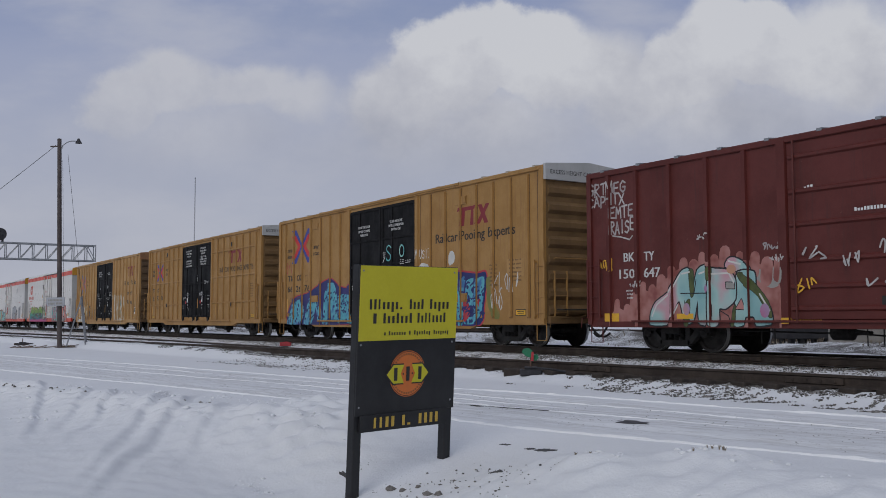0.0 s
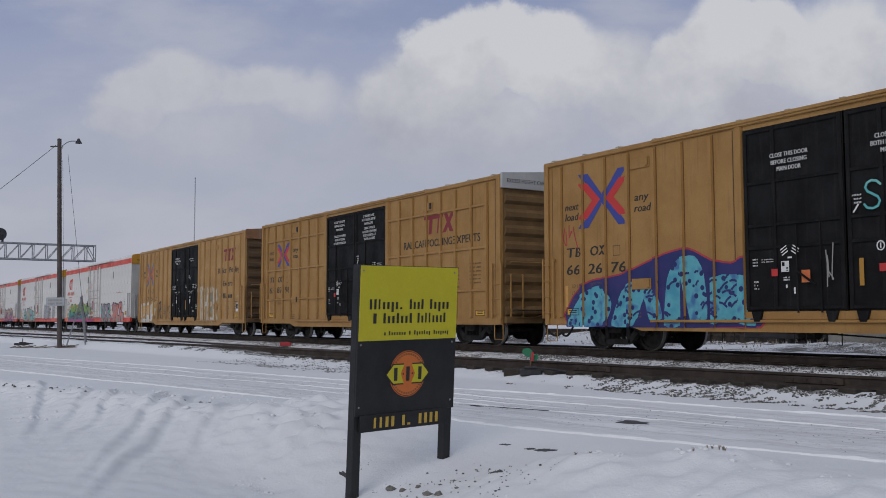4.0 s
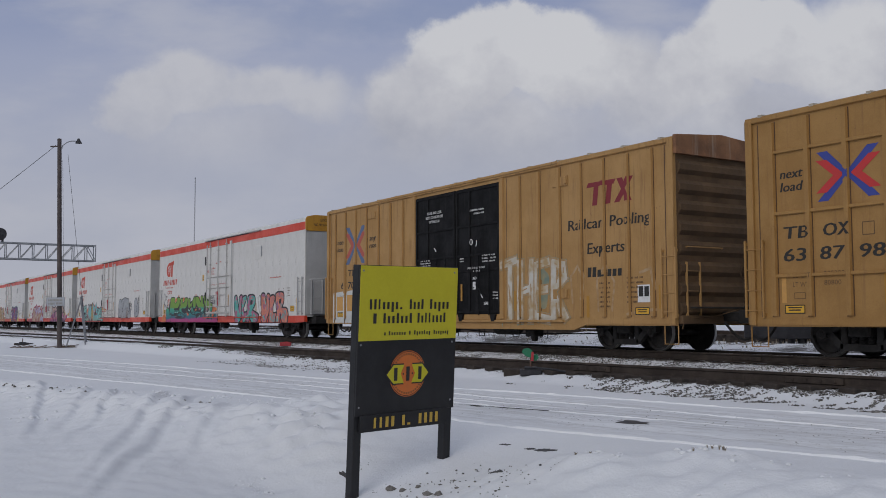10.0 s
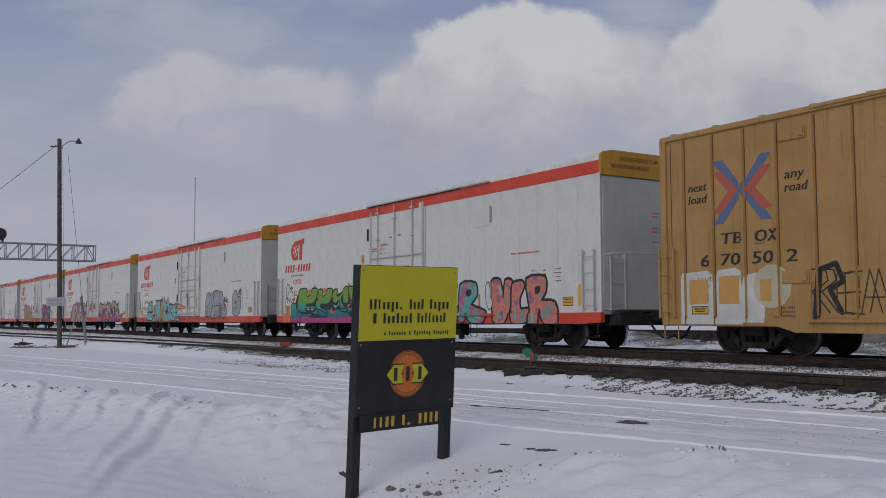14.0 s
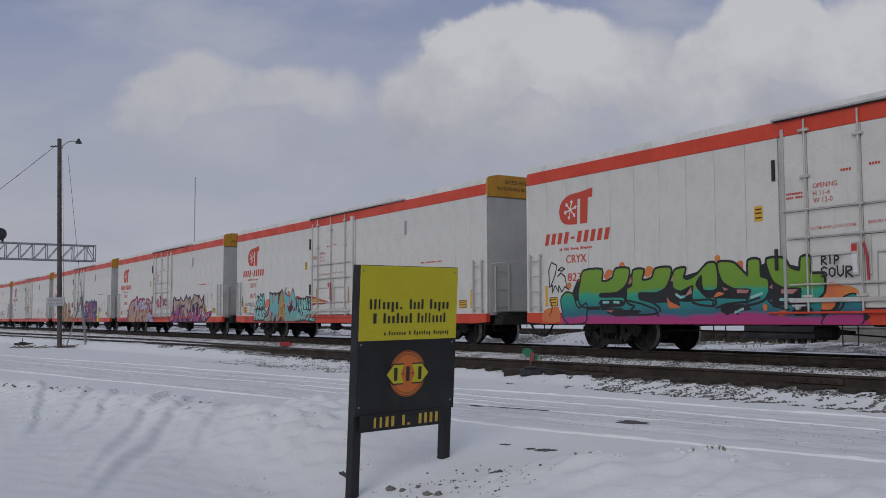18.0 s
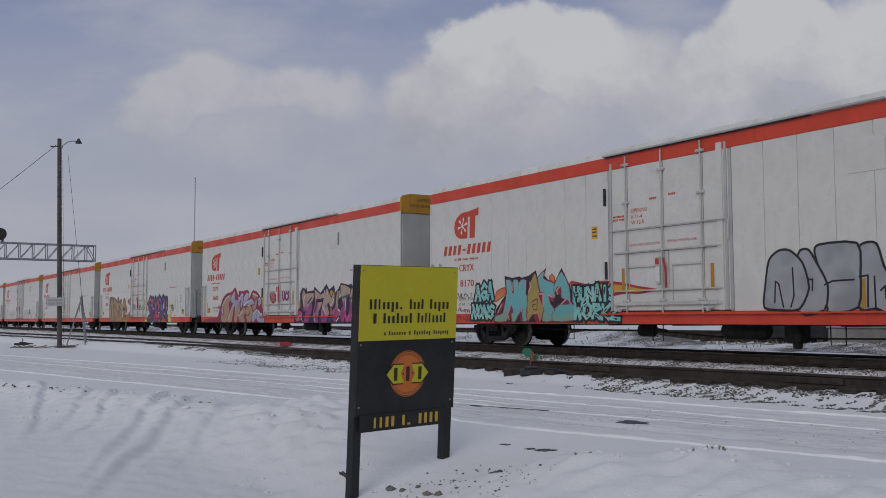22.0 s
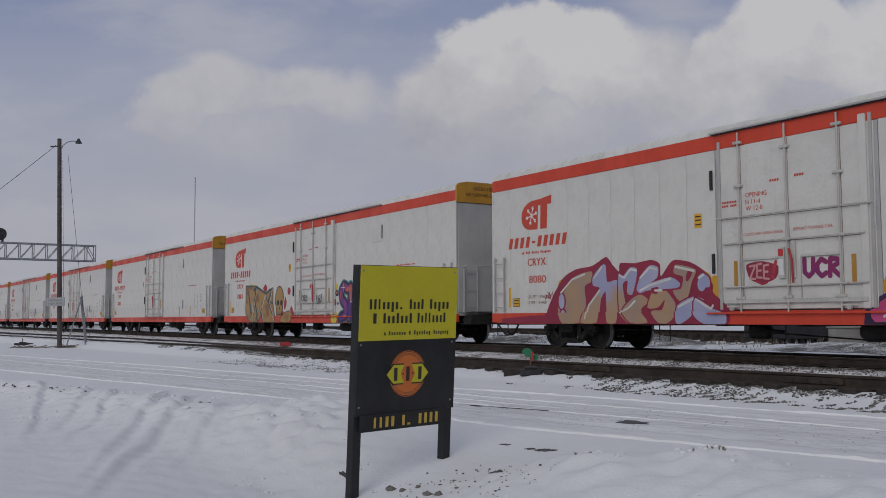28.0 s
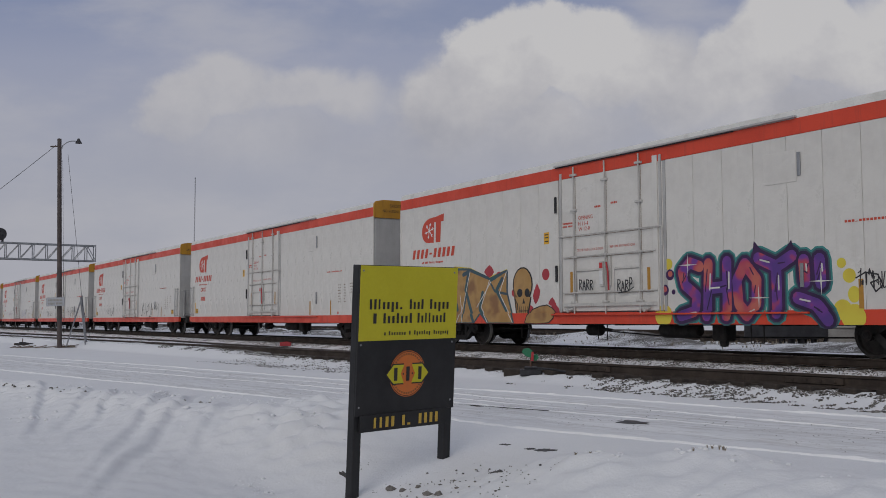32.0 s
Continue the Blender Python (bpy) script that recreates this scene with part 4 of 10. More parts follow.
rail_run("switch_rail", [(x, float(near_rail(np.array([float(x)]))[0]) + 0.075 + 2.2 * min(1.0, (-16.2 - x) / 24) ** 1.5 + max(0, -40.2 - x) * 0.02) for x in PX], side_track, "switch rail that tapers against the near rail")
JOINT = MB().cbox(-0.45, 0.45, -0.045, -0.012, -0.145, -0.05, 0.008)
for k in range(4):
    JOINT.lathe([(0.0, -0.062), (0.018, -0.06), (0.018, -0.04)], 6, "y", (-0.33 + 0.22 * k, 0, -0.1))
joint = JOINT.mesh("joint_bar", RAILSTEEL)
for x in (-8.6, -12.9, -20.5, -29.5):
    part("joint_bar", joint, None, side_track, at=pose(x, float(near_rail(np.array([x]))[0]) - 0.003, RAIL, 0, 0, 4.86))
for x in (-14.2, -26.1, -38.0):
    part("joint_bar", joint, None, main_track, at=pose(x, YC - 0.755, RAIL))
tie_mesh = MB().cbox(-0.115, 0.115, -1.3, 1.3, -0.16, 0.0, 0.015).mesh("tie", TIE)
for k in range(150):
    x = -74 + 0.56 * k
    part("tie", tie_mesh, None, main_track, at=pose(x + 0.03 * math.sin(k * 7.7), YC, RAIL - 0.183, 0, 0, 1.2 * math.sin(k * 3.1)))
    yn = float(near_rail(np.array([x]))[0])
    part("tie", tie_mesh, None, side_track, at=pose(x, yn + 0.74, RAIL - 0.25, -5.1, 0, 4.86 + 1.5 * math.sin(k * 2.3)))

# ---------------------------------------------------------------- rolling stock: shared parts
HALF = 1.54             # half the width of a car
WHEEL_R = 0.457


def wheel_mesh():
    mb = MB()
    for sgn in (-1, 1):
        a = sgn * 0.715
        prof = [(0.0, a + sgn * 0.05), (0.085, a + sgn * 0.05), (0.10, a + sgn * 0.03), (0.36, a + sgn * 0.012), (0.385, a + sgn * 0.065), (0.446, a + sgn * 0.07)]
        mb.lathe(prof, 36, "y", caps=False)
        mb.lathe([(0.446, a + sgn * 0.0702), (0.4575, a + sgn * 0.05), (0.4578, a - sgn * 0.03)], 36, "y", mi=1, caps=False)
        mb.lathe([(0.4578, a - sgn * 0.03), (0.482, a - sgn * 0.042), (0.482, a - sgn * 0.06), (0.40, a - sgn * 0.065), (0.12, a - sgn * 0.03), (0.085, a - sgn * 0.06)], 36, "y", caps=False)
    mb.lathe([(0.0, -0.95), (0.075, -0.95), (0.085, -0.60), (0.075, 0.0), (0.085, 0.60), (0.075, 0.95), (0.0, 0.95)], 14, "y")
    return mb.mesh("wheelset", [WHEEL, TREAD], True)


def truck_frame_mesh():
    """Two cast side frames with a bolster between them."""
    mb = MB()
    for sgn in (-1, 1):
        y0, y1 = sorted((sgn * 0.93, sgn * 1.06))
        mb.prism([(-1.08, 0.46), (-1.06, 0.60), (-0.62, 0.66), (-0.36, 0.76), (0.36, 0.76), (0.62, 0.66), (1.06, 0.60), (1.08, 0.46), (0.74, 0.44), (0.42, 0.62), (-0.42, 0.62), (-0.74, 0.44)], y0, y1)
        mb.prism([(-0.80, 0.47), (-0.62, 0.50), (-0.40, 0.30), (-0.40, 0.18), (-0.52, 0.20)], y0, y1)
        mb.prism([(0.80, 0.47), (0.52, 0.20), (0.40, 0.18), (0.40, 0.30), (0.62, 0.50)], y0, y1)
        mb.prism([(-0.46, 0.17), (-0.46, 0.28), (0.46, 0.28), (0.46, 0.17), (0.30, 0.14), (-0.30, 0.14)], y0, y1)
        mb.cbox(-0.46, -0.31, y0 + 0.01, y1 - 0.01, 0.25, 0.64, 0.02)
        mb.cbox(0.31, 0.46, y0 + 0.01, y1 - 0.01, 0.25, 0.64, 0.02)
    mb.cbox(-0.24, 0.24, -1.14, 1.14, 0.42, 0.66, 0.03)
    return mb.mesh("side_frame", UNDER)


def spring_mesh():
    prof = [(0.0, 0.28)]
    for q in range(6):
        prof += [(0.05, 0.282 + 0.028 * q), (0.078, 0.292 + 0.028 * q), (0.05, 0.302 + 0.028 * q)]
    return MB().lathe(prof + [(0.0, 0.45)], 10, "z").mesh("spring", UNDER, True)


def cap_mesh():
    return MB().lathe([(0.0, -0.06), (0.06, -0.058), (0.075, -0.04), (0.11, -0.035), (0.115, 0.06)], 14, "y").mesh("bearing_cap", WHEEL, True)


WHEELSET, FRAME, SPRINGS, CAP = wheel_mesh(), truck_frame_mesh(), spring_mesh(), cap_mesh()
BRAKE_BEAM = MB().tube([(0, -0.7, 0.36), (0, 0.7, 0.36)], 0.04, 8).cbox(-0.05, 0.06, -0.80, -0.64, 0.25, 0.50, 0.01).cbox(-0.05, 0.06, 0.64, 0.80, 0.25, 0.50, 0.01).mesh("brake_beam", UNDER)
LADDERS = {}
WHEELSETS = []


def truck(car, x):
    t = part("truck", FRAME, None, car, "grimy cast-steel freight truck", at=pose(x, 0, 0))
    for k in (-0.889, 0.889):
        w = part("wheelset", WHEELSET, None, t, "steel wheels with bright worn treads", at=pose(k, 0, WHEEL_R))
        WHEELSETS.append(w)
        for s in (-1, 1):
            part("bearing_cap", CAP, None, t, at=pose(k, s * 1.03, WHEEL_R, 0, 0, 0 if s < 0 else 180))
    for s in (-1, 1):
        for k in (-0.18, 0.0, 0.18):
            part("spring", SPRINGS, None, t, at=pose(k, s * 1.0, 0))
    for k in (-0.38, 0.38):
        part("brake_beam", BRAKE_BEAM, None, t, at=pose(k, 0, 0))


def ladder(car, x, z0, z1, mat, wide=0.46, rungs=4, y=-HALF, turn=0, at=None, label=""):
    """A grab-iron ladder on a side (turn 0) or an end (turn 90)."""
    key = (mat.name, wide, rungs, round(z1 - z0, 2))
    if key not in LADDERS:
        st = MB()
        for s in (-wide / 2, wide / 2):
            st.cbox(s - 0.022, s + 0.022, -0.095, -0.045, 0, z1 - z0, 0.006)
            for zz in (0.06, z1 - z0 - 0.06):
                st.box(s - 0.018, s + 0.018, -0.05, 0.0, zz - 0.03, zz + 0.03)
        rg = MB().tube([(-wide / 2, -0.075, 0), (wide / 2, -0.075, 0)], 0.013, 6)
        LADDERS[key] = (st.mesh("ladder", mat), rg.mesh("rung", mat))
    a, b = LADDERS[key]
    m = pose(x, y, z0, 0, 0, turn)
    ld = part("ladder", a, None, car, label, at=m)
    for k in range(rungs):
        part("rung", b, None, ld, at=pose(0, 0, (k + 0.35) * (z1 - z0) / (rungs - 0.2)))


def grab(car, pts, mat, r=0.013, name="grab_iron"):
    return part(name, MB().tube(pts, r, 6), mat, car)


def coupler(car, x, mat=None):
    """Drawbar, knuckle, air hose and cut lever at one end; x is the end's place."""
    s = 1 if x > 0 else -1
    mb = MB().cbox(min(x - s * 0.6, x + s * 0.72), max(x - s * 0.6, x + s * 0.72), -0.12, 0.12, 0.72, 0.95, 0.03)
    mb.prism([(x + s * 0.62, -0.17), (x + s * 0.98, -0.20), (x + s * 1.06, -0.04), (x + s * 0.86, 0.02), (x + s * 0.98, 0.12), (x + s * 0.80, 0.19), (x + s * 0.60, 0.14)], 0.68, 0.99, "z")
    part("coupler", mb, UNDER, car, "grimy knuckle coupler")
    pts = []
    for k in range(11):
        t = k / 10
        pts.append((x + s * (0.30 + 0.74 * t), -0.28 + 0.12 * t, 0.70 - 0.44 * math.sin(t * 2.2) + 0.06 * t))
    part("air_hose", MB().tube(pts, 0.03, 6), UNDER, car, "black rubber air hose")
    part("cut_lever", MB().tube([(x + s * 0.08, -1.45, 0.55), (x + s * 0.10, -1.40, 0.80), (x + s * 0.22, -0.5, 0.84), (x + s * 0.5, -0.12, 0.98)], 0.014, 5), mat or UNDER, car)


def stirrup(car, x, mat, z=0.62, w=0.42, drop=0.42):
    mb = MB().tube([(x - w / 2, -HALF + 0.03, z), (x - w / 2, -HALF + 0.03, z - drop), (x + w / 2, -HALF + 0.03, z - drop), (x + w / 2, -HALF + 0.03, z)], 0.016, 6)
    part("step", mb, mat, car)


def underframe(car, half, tc, mat, drop=0.0):
    """Centre sill, cross bearers, brake gear and rods below the floor."""
    part("centre_sill", MB().cbox(-half + 0.2, half - 0.2, -0.22, 0.22, 0.66, 1.0, 0.02), UNDER, car)
    part("floor_frame", MB().box(-half + 0.1, half - 0.1, -HALF + 0.12, HALF - 0.12, 0.92, 1.05), UNDER, car)
    bearer = MB().cbox(-0.06, 0.06, -1.35, 1.35, 0.62, 0.95, 0.01).mesh("cross_bearer", UNDER)
    for x in (-4.1, -2.0, 0.0, 2.0, 4.1):
        part("cross_bearer", bearer, None, car, at=pose(x * tc / 7, 0, 0))
    res = MB().lathe([(0.0, -0.62), (0.14, -0.6), (0.2, -0.5), (0.2, 0.5), (0.14, 0.6), (0.0, 0.62)], 14, "x")
    part("air_reservoir", res, UNDER, car, "black brake air reservoir", at=pose(1.6, -0.75, 0.52), smooth=True)
    part("brake_cylinder", MB().lathe([(0.0, -0.3), (0.16, -0.3), (0.16, 0.12), (0.06, 0.2), (0.03, 0.55), (0.0, 0.55)], 12, "x"), UNDER, car, at=pose(-1.5, -0.6, 0.50), smooth=True)
    part("control_valve", MB().cbox(-0.2, 0.2, -0.2, 0.2, -0.22, 0.2, 0.04).lathe([(0.0, -0.36), (0.09, -0.34), (0.11, -0.2)], 10, "z"), UNDER, car, at=pose(3.0, -0.85, 0.50))
    part("brake_rod", MB().tube([(-tc + 0.8, -0.5, 0.52), (-1.2, -0.6, 0.47), (1.2, -0.55, 0.34), (tc - 0.8, -0.5, 0.40)], 0.018, 5), UNDER, car)
    part("train_line", MB().tube([(-half + 0.3, -0.95, 0.64), (-tc + 1.2, -1.0, 0.66), (tc - 1.2, -1.0, 0.66), (half - 0.3, -0.95, 0.64)], 0.022, 5), UNDER, car)
    loop = MB().tube([(-0.17, 0, 0.66), (-0.17, 0, 0.26), (0.17, 0, 0.26), (0.17, 0, 0.66)], 0.014, 5).mesh("rod_hanger", UNDER)
    for x in (-3.6, -0.6, 3.9):
        part("rod_hanger", loop, None, car, at=pose(x * tc / 7, -1.2, 0))


# ---------------------------------------------------------------- boxcars
POSTS_L = [-8.50, -7.66, -6.80, -5.96, -5.06, -4.20, -3.32]
POSTS_R = [3.24, 4.12, 5.00, 5.86, 6.73, 7.60, 8.42]
BOX_HALF = 9.15
PD = 0.065              # how far the posts stand out
RELIEF = [(x - 0.05, x + 0.05, PD) for x in POSTS_L] + [(-2.62, -2.44, PD), (2.34, 2.50, PD)] + [(x - 0.05, x + 0.05, PD) for x in POSTS_R]


def boxcar_body(car, mat, end_mat, band, grid, roof_mat):
    eave, sill = 5.0, 0.62
    for s in (-1, 1):
        y0, y1 = sorted((s * HALF, s * (HALF - 0.05)))
        for a, b in ((-BOX_HALF, -2.52), (2.42, BOX_HALF)):
            part("side_panel", MB().box(a, b, y0, y1, sill, eave), mat, car)
        part("door_header", MB().box(-2.52, 2.42, y0, y1, 4.80, eave), mat, car)
        yo, yi = sorted((s * (HALF + PD), s * HALF))
        post = MB().prism([(-0.05, yi if s > 0 else yo), (0.05, yi if s > 0 else yo), (0.05, yo if s < 0 else yi), (-0.05, yo if s < 0 else yi)], 0, 1, "z")
        hat = MB()
        ya, yb = s * HALF, s * (HALF + PD)
        hat.prism([(-0.062, ya), (-0.048, yb), (0.048, yb), (0.062, ya)], 0.84, 4.84, "z")
        hm = hat.mesh("side_post", mat)
        for x in POSTS_L + POSTS_R:
            part("side_post", hm, None, car, at=pose(x, 0, 0))
        wide = MB().prism([(-0.10, ya), (-0.08, yb), (0.08, yb), (0.10, ya)], 0.80, 4.90, "z").mesh("door_post", mat)
        for x in (-2.53, 2.42):
            part("door_post", wide, None, car, at=pose(x, 0, 0))
        corner = MB().cbox(-0.17, 0.0, min(ya, yb), max(ya, yb), 0.64, 4.98, 0.012).mesh("corner_post", mat)
        part("corner_post", corner, None, car, at=pose(BOX_HALF, 0, 0))
        part("corner_post", corner, None, car, at=pose(-BOX_HALF + 0.17, 0, 0))
        yc0, yc1 = sorted((s * (HALF - 0.02), s * (HALF + 0.055)))
        part("top_chord", MB().cbox(-BOX_HALF, BOX_HALF, yc0, yc1, 4.90, 5.02, 0.015), mat, car)
        part("door_track", MB().cbox(-5.05, 5.0, yc0, s * (HALF + 0.085) if s > 0 else yc1, 4.955, 5.03, 0.01) if s > 0 else MB().cbox(-5.05, 5.0, s * (HALF + 0.085), yc1, 4.955, 5.03, 0.01), mat, car)
        part("side_sill", MB().prism([(-BOX_HALF + 0.1, 0.66), (-6.05, 0.64), (-5.55, 0.50), (5.55, 0.50), (6.05, 0.64), (BOX_HALF - 0.1, 0.66), (BOX_HALF - 0.1, 0.78), (-BOX_HALF + 0.1, 0.78)], *sorted((s * (HALF - 0.1), s * (HALF + 0.02)))), mat, car)
        part("door_rail", MB().cbox(-5.2, 5.2, *sorted((s * HALF, s * (HALF + 0.09))), 0.70, 0.76, 0.01), mat, car)
        if grid:
            yg = sorted((s * HALF, s * (HALF + 0.05)))
            for z in (4.21, 2.93, 1.65):
                gm = MB().cbox(-0.41, 0.41, yg[0], yg[1], z - 0.035, z + 0.035, 0.012)
                gm = gm.mesh("side_rib", mat)
                for row in ([-8.95] + POSTS_L + [-2.5], [2.42] + POSTS_R + [8.95]):
                    for a, b in zip(row[1:-1] if row[0] < 0 else row[:-1], row[2:] if row[0] < 0 else row[1:-1]):
                        ob = part("side_rib", gm, None, car, at=pose((a + b) / 2, 0, 0))
        # latch boxes on the side
        for x, z in ((-5.42, 4.55), (-5.42, 1.62), (5.15, 4.46), (5.15, 1.52)):
            if not grid and z < 2 and x > 0:
                z = 1.45
            part("latch_plate", MB().cbox(x - 0.42, x + 0.22, *sorted((s * (HALF + 0.004), s * (HALF + 0.03))), z - 0.13, z + 0.13, 0.006), mat, car)
            part("latch", MB().cbox(x + 0.1, x + 0.19, *sorted((s * (HALF + 0.03), s * (HALF + 0.07))), z - 0.09, z + 0.11, 0.01), DARK_STEEL if grid else mat, car)
        # doors
        for a, b in ((-2.40, -0.03), (0.03, 2.32)):
            w = b - a
            d = part("door", MB().cbox(0, w, *sorted((s * (HALF - 0.02), s * (HALF + 0.02))), 0.93, 4.80, 0.01), BLACK_DOOR, car, "black plug door with white stencils")
            d.matrix_basis = pose(a, 0, 0)
            yd0, yd1 = s * (HALF + 0.02), s * (HALF + 0.06)
            vb = MB().cbox(-0.045, 0.045, *sorted((yd0, yd1)), 0.96, 4.77, 0.012).mesh("door_stile", BLACK_DOOR)
            for x in (0.05, w * 0.32, w - 0.05):
                part("door_stile", vb, None, d, at=pose(x, 0, 0))
            hb = MB().cbox(0.04, w - 0.04, *sorted((yd0, s * (HALF + 0.052))), -0.035, 0.035, 0.012).mesh("door_bar", BLACK_DOOR)
            for z in (1.0, 2.25, 2.72, 3.62, 4.72):
                part("door_bar", hb, None, d, at=pose(0, 0, z))
            for x in (w * 0.55, w * 0.78):
                part("locking_rod", MB().tube([(x, s * (HALF + 0.075), 0.9), (x, s * (HALF + 0.075), 2.68)], 0.02, 6), BLACK_DOOR, d)
            part("door_handle", MB().tube([(w * 0.55, s * (HALF + 0.1), 1.75), (w * 0.55 + 0.05, s * (HALF + 0.13), 1.72), (w * 0.55 + 0.45, s * (HALF + 0.13), 1.45)], 0.022, 6), BLACK_DOOR, d)
            for x in (0.3, w - 0.3):
                part("door_roller", MB().prism([(x - 0.13, 0.93), (x + 0.13, 0.93), (x + 0.07, 0.72), (x - 0.07, 0.72)], *sorted((s * (HALF + 0.03), s * (HALF + 0.10)))), BLACK_DOOR, d)
        part("threshold", MB().cbox(-2.44, 2.36, *sorted((s * (HALF - 0.05), s * (HALF + 0.03))), 0.76, 0.93, 0.01), mat, car)
    # roof: low ridge with raised seams
    half_w = HALF + 0.03
    roof = MB().prism([(-half_w, 4.99), (-half_w, 5.03), (0, 5.15), (half_w, 5.03), (half_w, 4.99)], -BOX_HALF, BOX_HALF, "x")
    part("roof", roof, roof_mat, car)
    seam = MB().prism([(-half_w - 0.03, 5.0), (-half_w - 0.03, 5.055), (0, 5.19), (half_w + 0.03, 5.055), (half_w + 0.03, 5.0), (half_w - 0.2, 5.0), (0, 5.1), (-half_w + 0.2, 5.0)], -0.05, 0.05, "x").mesh("roof_seam", roof_mat)
    for k in range(15):
        part("roof_seam", seam, None, car, at=pose(-8.75 + 1.25 * k, 0, 0))
    # ends: pressed sheets with deep level ribs
    for s in (-1, 1):
        # end_mat carries the shade of the gap in its colour, besides grime
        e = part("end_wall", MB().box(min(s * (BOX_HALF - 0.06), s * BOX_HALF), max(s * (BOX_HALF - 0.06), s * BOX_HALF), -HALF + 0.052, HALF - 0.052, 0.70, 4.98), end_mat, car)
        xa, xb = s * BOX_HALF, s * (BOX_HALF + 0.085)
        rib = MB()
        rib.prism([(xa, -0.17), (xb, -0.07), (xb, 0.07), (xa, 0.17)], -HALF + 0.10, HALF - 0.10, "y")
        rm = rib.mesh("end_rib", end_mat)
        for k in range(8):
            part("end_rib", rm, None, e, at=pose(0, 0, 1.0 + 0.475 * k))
        cap = part("end_cap", MB().prism([(-half_w, 4.62), (half_w, 4.62), (half_w, 5.06), (0, 5.19), (-half_w, 5.06)] if s > 0 else [(-half_w + 0.08, 4.62), (half_w - 0.08, 4.62), (half_w - 0.08, 4.97), (-half_w + 0.08, 4.97)], min(xa, s * (BOX_HALF + 0.1)), max(xa, s * (BOX_HALF + 0.1)), "x"), band, car, "pale height-warning band across the top of the end")
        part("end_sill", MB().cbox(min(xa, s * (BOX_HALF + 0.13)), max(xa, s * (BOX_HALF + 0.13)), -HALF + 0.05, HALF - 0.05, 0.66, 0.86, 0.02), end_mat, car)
        part("crossover_platform", MB().cbox(min(s * (BOX_HALF + 0.14), s * (BOX_HALF + 0.42)), max(s * (BOX_HALF + 0.14), s * (BOX_HALF + 0.42)), -1.25, 1.25, 1.02, 1.06, 0.005), UNDER, car)
        coupler(car, s * BOX_HALF, end_mat)
        ladder(car, s * 8.98, 0.80, 2.42, mat, 0.44, 4, label="welded side ladder")
        ladder(car, s * (BOX_HALF + 0.0), 0.80, 2.1, mat, 0.44, 3, -1.05, 90 if s > 0 else -90)
        stirrup(car, s * 8.95, mat)
        grab(car, [(s * (BOX_HALF + 0.02), -1.3, 2.42), (s * (BOX_HALF + 0.14), -1.3, 2.45), (s * (BOX_HALF + 0.14), -0.1, 2.45), (s * (BOX_HALF + 0.02), -0.1, 2.42)], mat)
        truck(car, s * 6.93)
    part("brake_wheel", MB().lathe([(0.22, -0.012), (0.25, 0.0), (0.22, 0.012), (0.20, 0.0), (0.22, -0.012)], 18, "x", caps=False).box(-0.006, 0.006, -0.22, 0.22, -0.02, 0.02).box(-0.006, 0.006, -0.02, 0.02, -0.22, 0.22), end_mat, car, at=pose(BOX_HALF + 0.12, 0.75, 1.9))
    underframe(car, BOX_HALF, 6.93, mat)
    for x in (-3.0, -1.2, 1.2, 2.9):
        part("sill_step", MB().tube([(x - 0.14, -HALF + 0.1, 0.52), (x - 0.14, -HALF + 0.1, 0.30), (x + 0.14, -HALF + 0.1, 0.30), (x + 0.14, -HALF + 0.1, 0.52)], 0.014, 5), UNDER, car)


def crossed_mark(car, x0, x1, z0, z1, blue, red):
    """Two blue angles that meet point to point, with a red angle inside each."""
    xm, zm, w, h = (x0 + x1) / 2, (z0 + z1) / 2, 1.12 * (x1 - x0), z1 - z0
    x0, x1, t = xm - w / 2, xm + w / 2, 0.17 * w

    def angle(xa, xp, za, zb, zp):
        s = 1 if xp > xa else -1
        return [[(xa, za), (xa + s * t, za), (xp + s * t * 0.6, zp), (xp - s * t * 0.4, zp)], [(xa, zb), (xp - s * t * 0.4, zp), (xp + s * t * 0.6, zp), (xa + s * t, zb)]]
    for xa, s in ((x0, 1), (x1, -1)):
        decal("blue_arrow", angle(xa + s * 0.02 * w, xm - s * 0.06 * w, z1, z0, zm), blue, car, RELIEF)
        decal("red_arrow", angle(xa, xm - s * 0.155 * w, z1 - 0.17 * h, z0 + 0.17 * h, zm), red, car, RELIEF, lift=0.006)


def pool_mark(car, x, z, w, h):
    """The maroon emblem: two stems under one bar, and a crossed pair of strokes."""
    s = 0.12 * h
    polys = [[(x, z + 0.80 * h), (x + 0.62 * w, z + 0.80 * h), (x + 0.62 * w + s, z + h), (x + s, z + h)]]
    for a in (0.13, 0.43):
        polys.append([(x + a * w, z), (x + (a + 0.11) * w, z), (x + (a + 0.11) * w + s, z + 0.84 * h), (x + a * w + s, z + 0.84 * h)])
    polys.append([(x + 0.62 * w, z), (x + 0.74 * w, z), (x + 1.04 * w, z + h), (x + 0.92 * w, z + h)])
    polys.append([(x + 0.88 * w, z), (x + 1.0 * w, z), (x + 0.80 * w, z + h), (x + 0.68 * w, z + h)])
    decal("emblem", polys[:3], L_MAROON, car, RELIEF, label="maroon painted emblem")
    decal("emblem", polys[3:], L_MAROON, car, RELIEF, label="maroon painted emblem")


def small_print(car, x, z, rows, w, h, mat, relief=(), gap=1.6, y=-HALF, seed=3, name="data_stencil"):
    rng = random.Random(seed)
    polys = []
    for r in range(rows):
        pat = "".join(rng.choice("nnnxn n") for _ in range(max(4, int(w / h * 1.1))))
        polys += bars(pat, x, z - r * h * gap, h, w, 0, 0.7)
    return decal(name, polys, mat, car, relief, y)


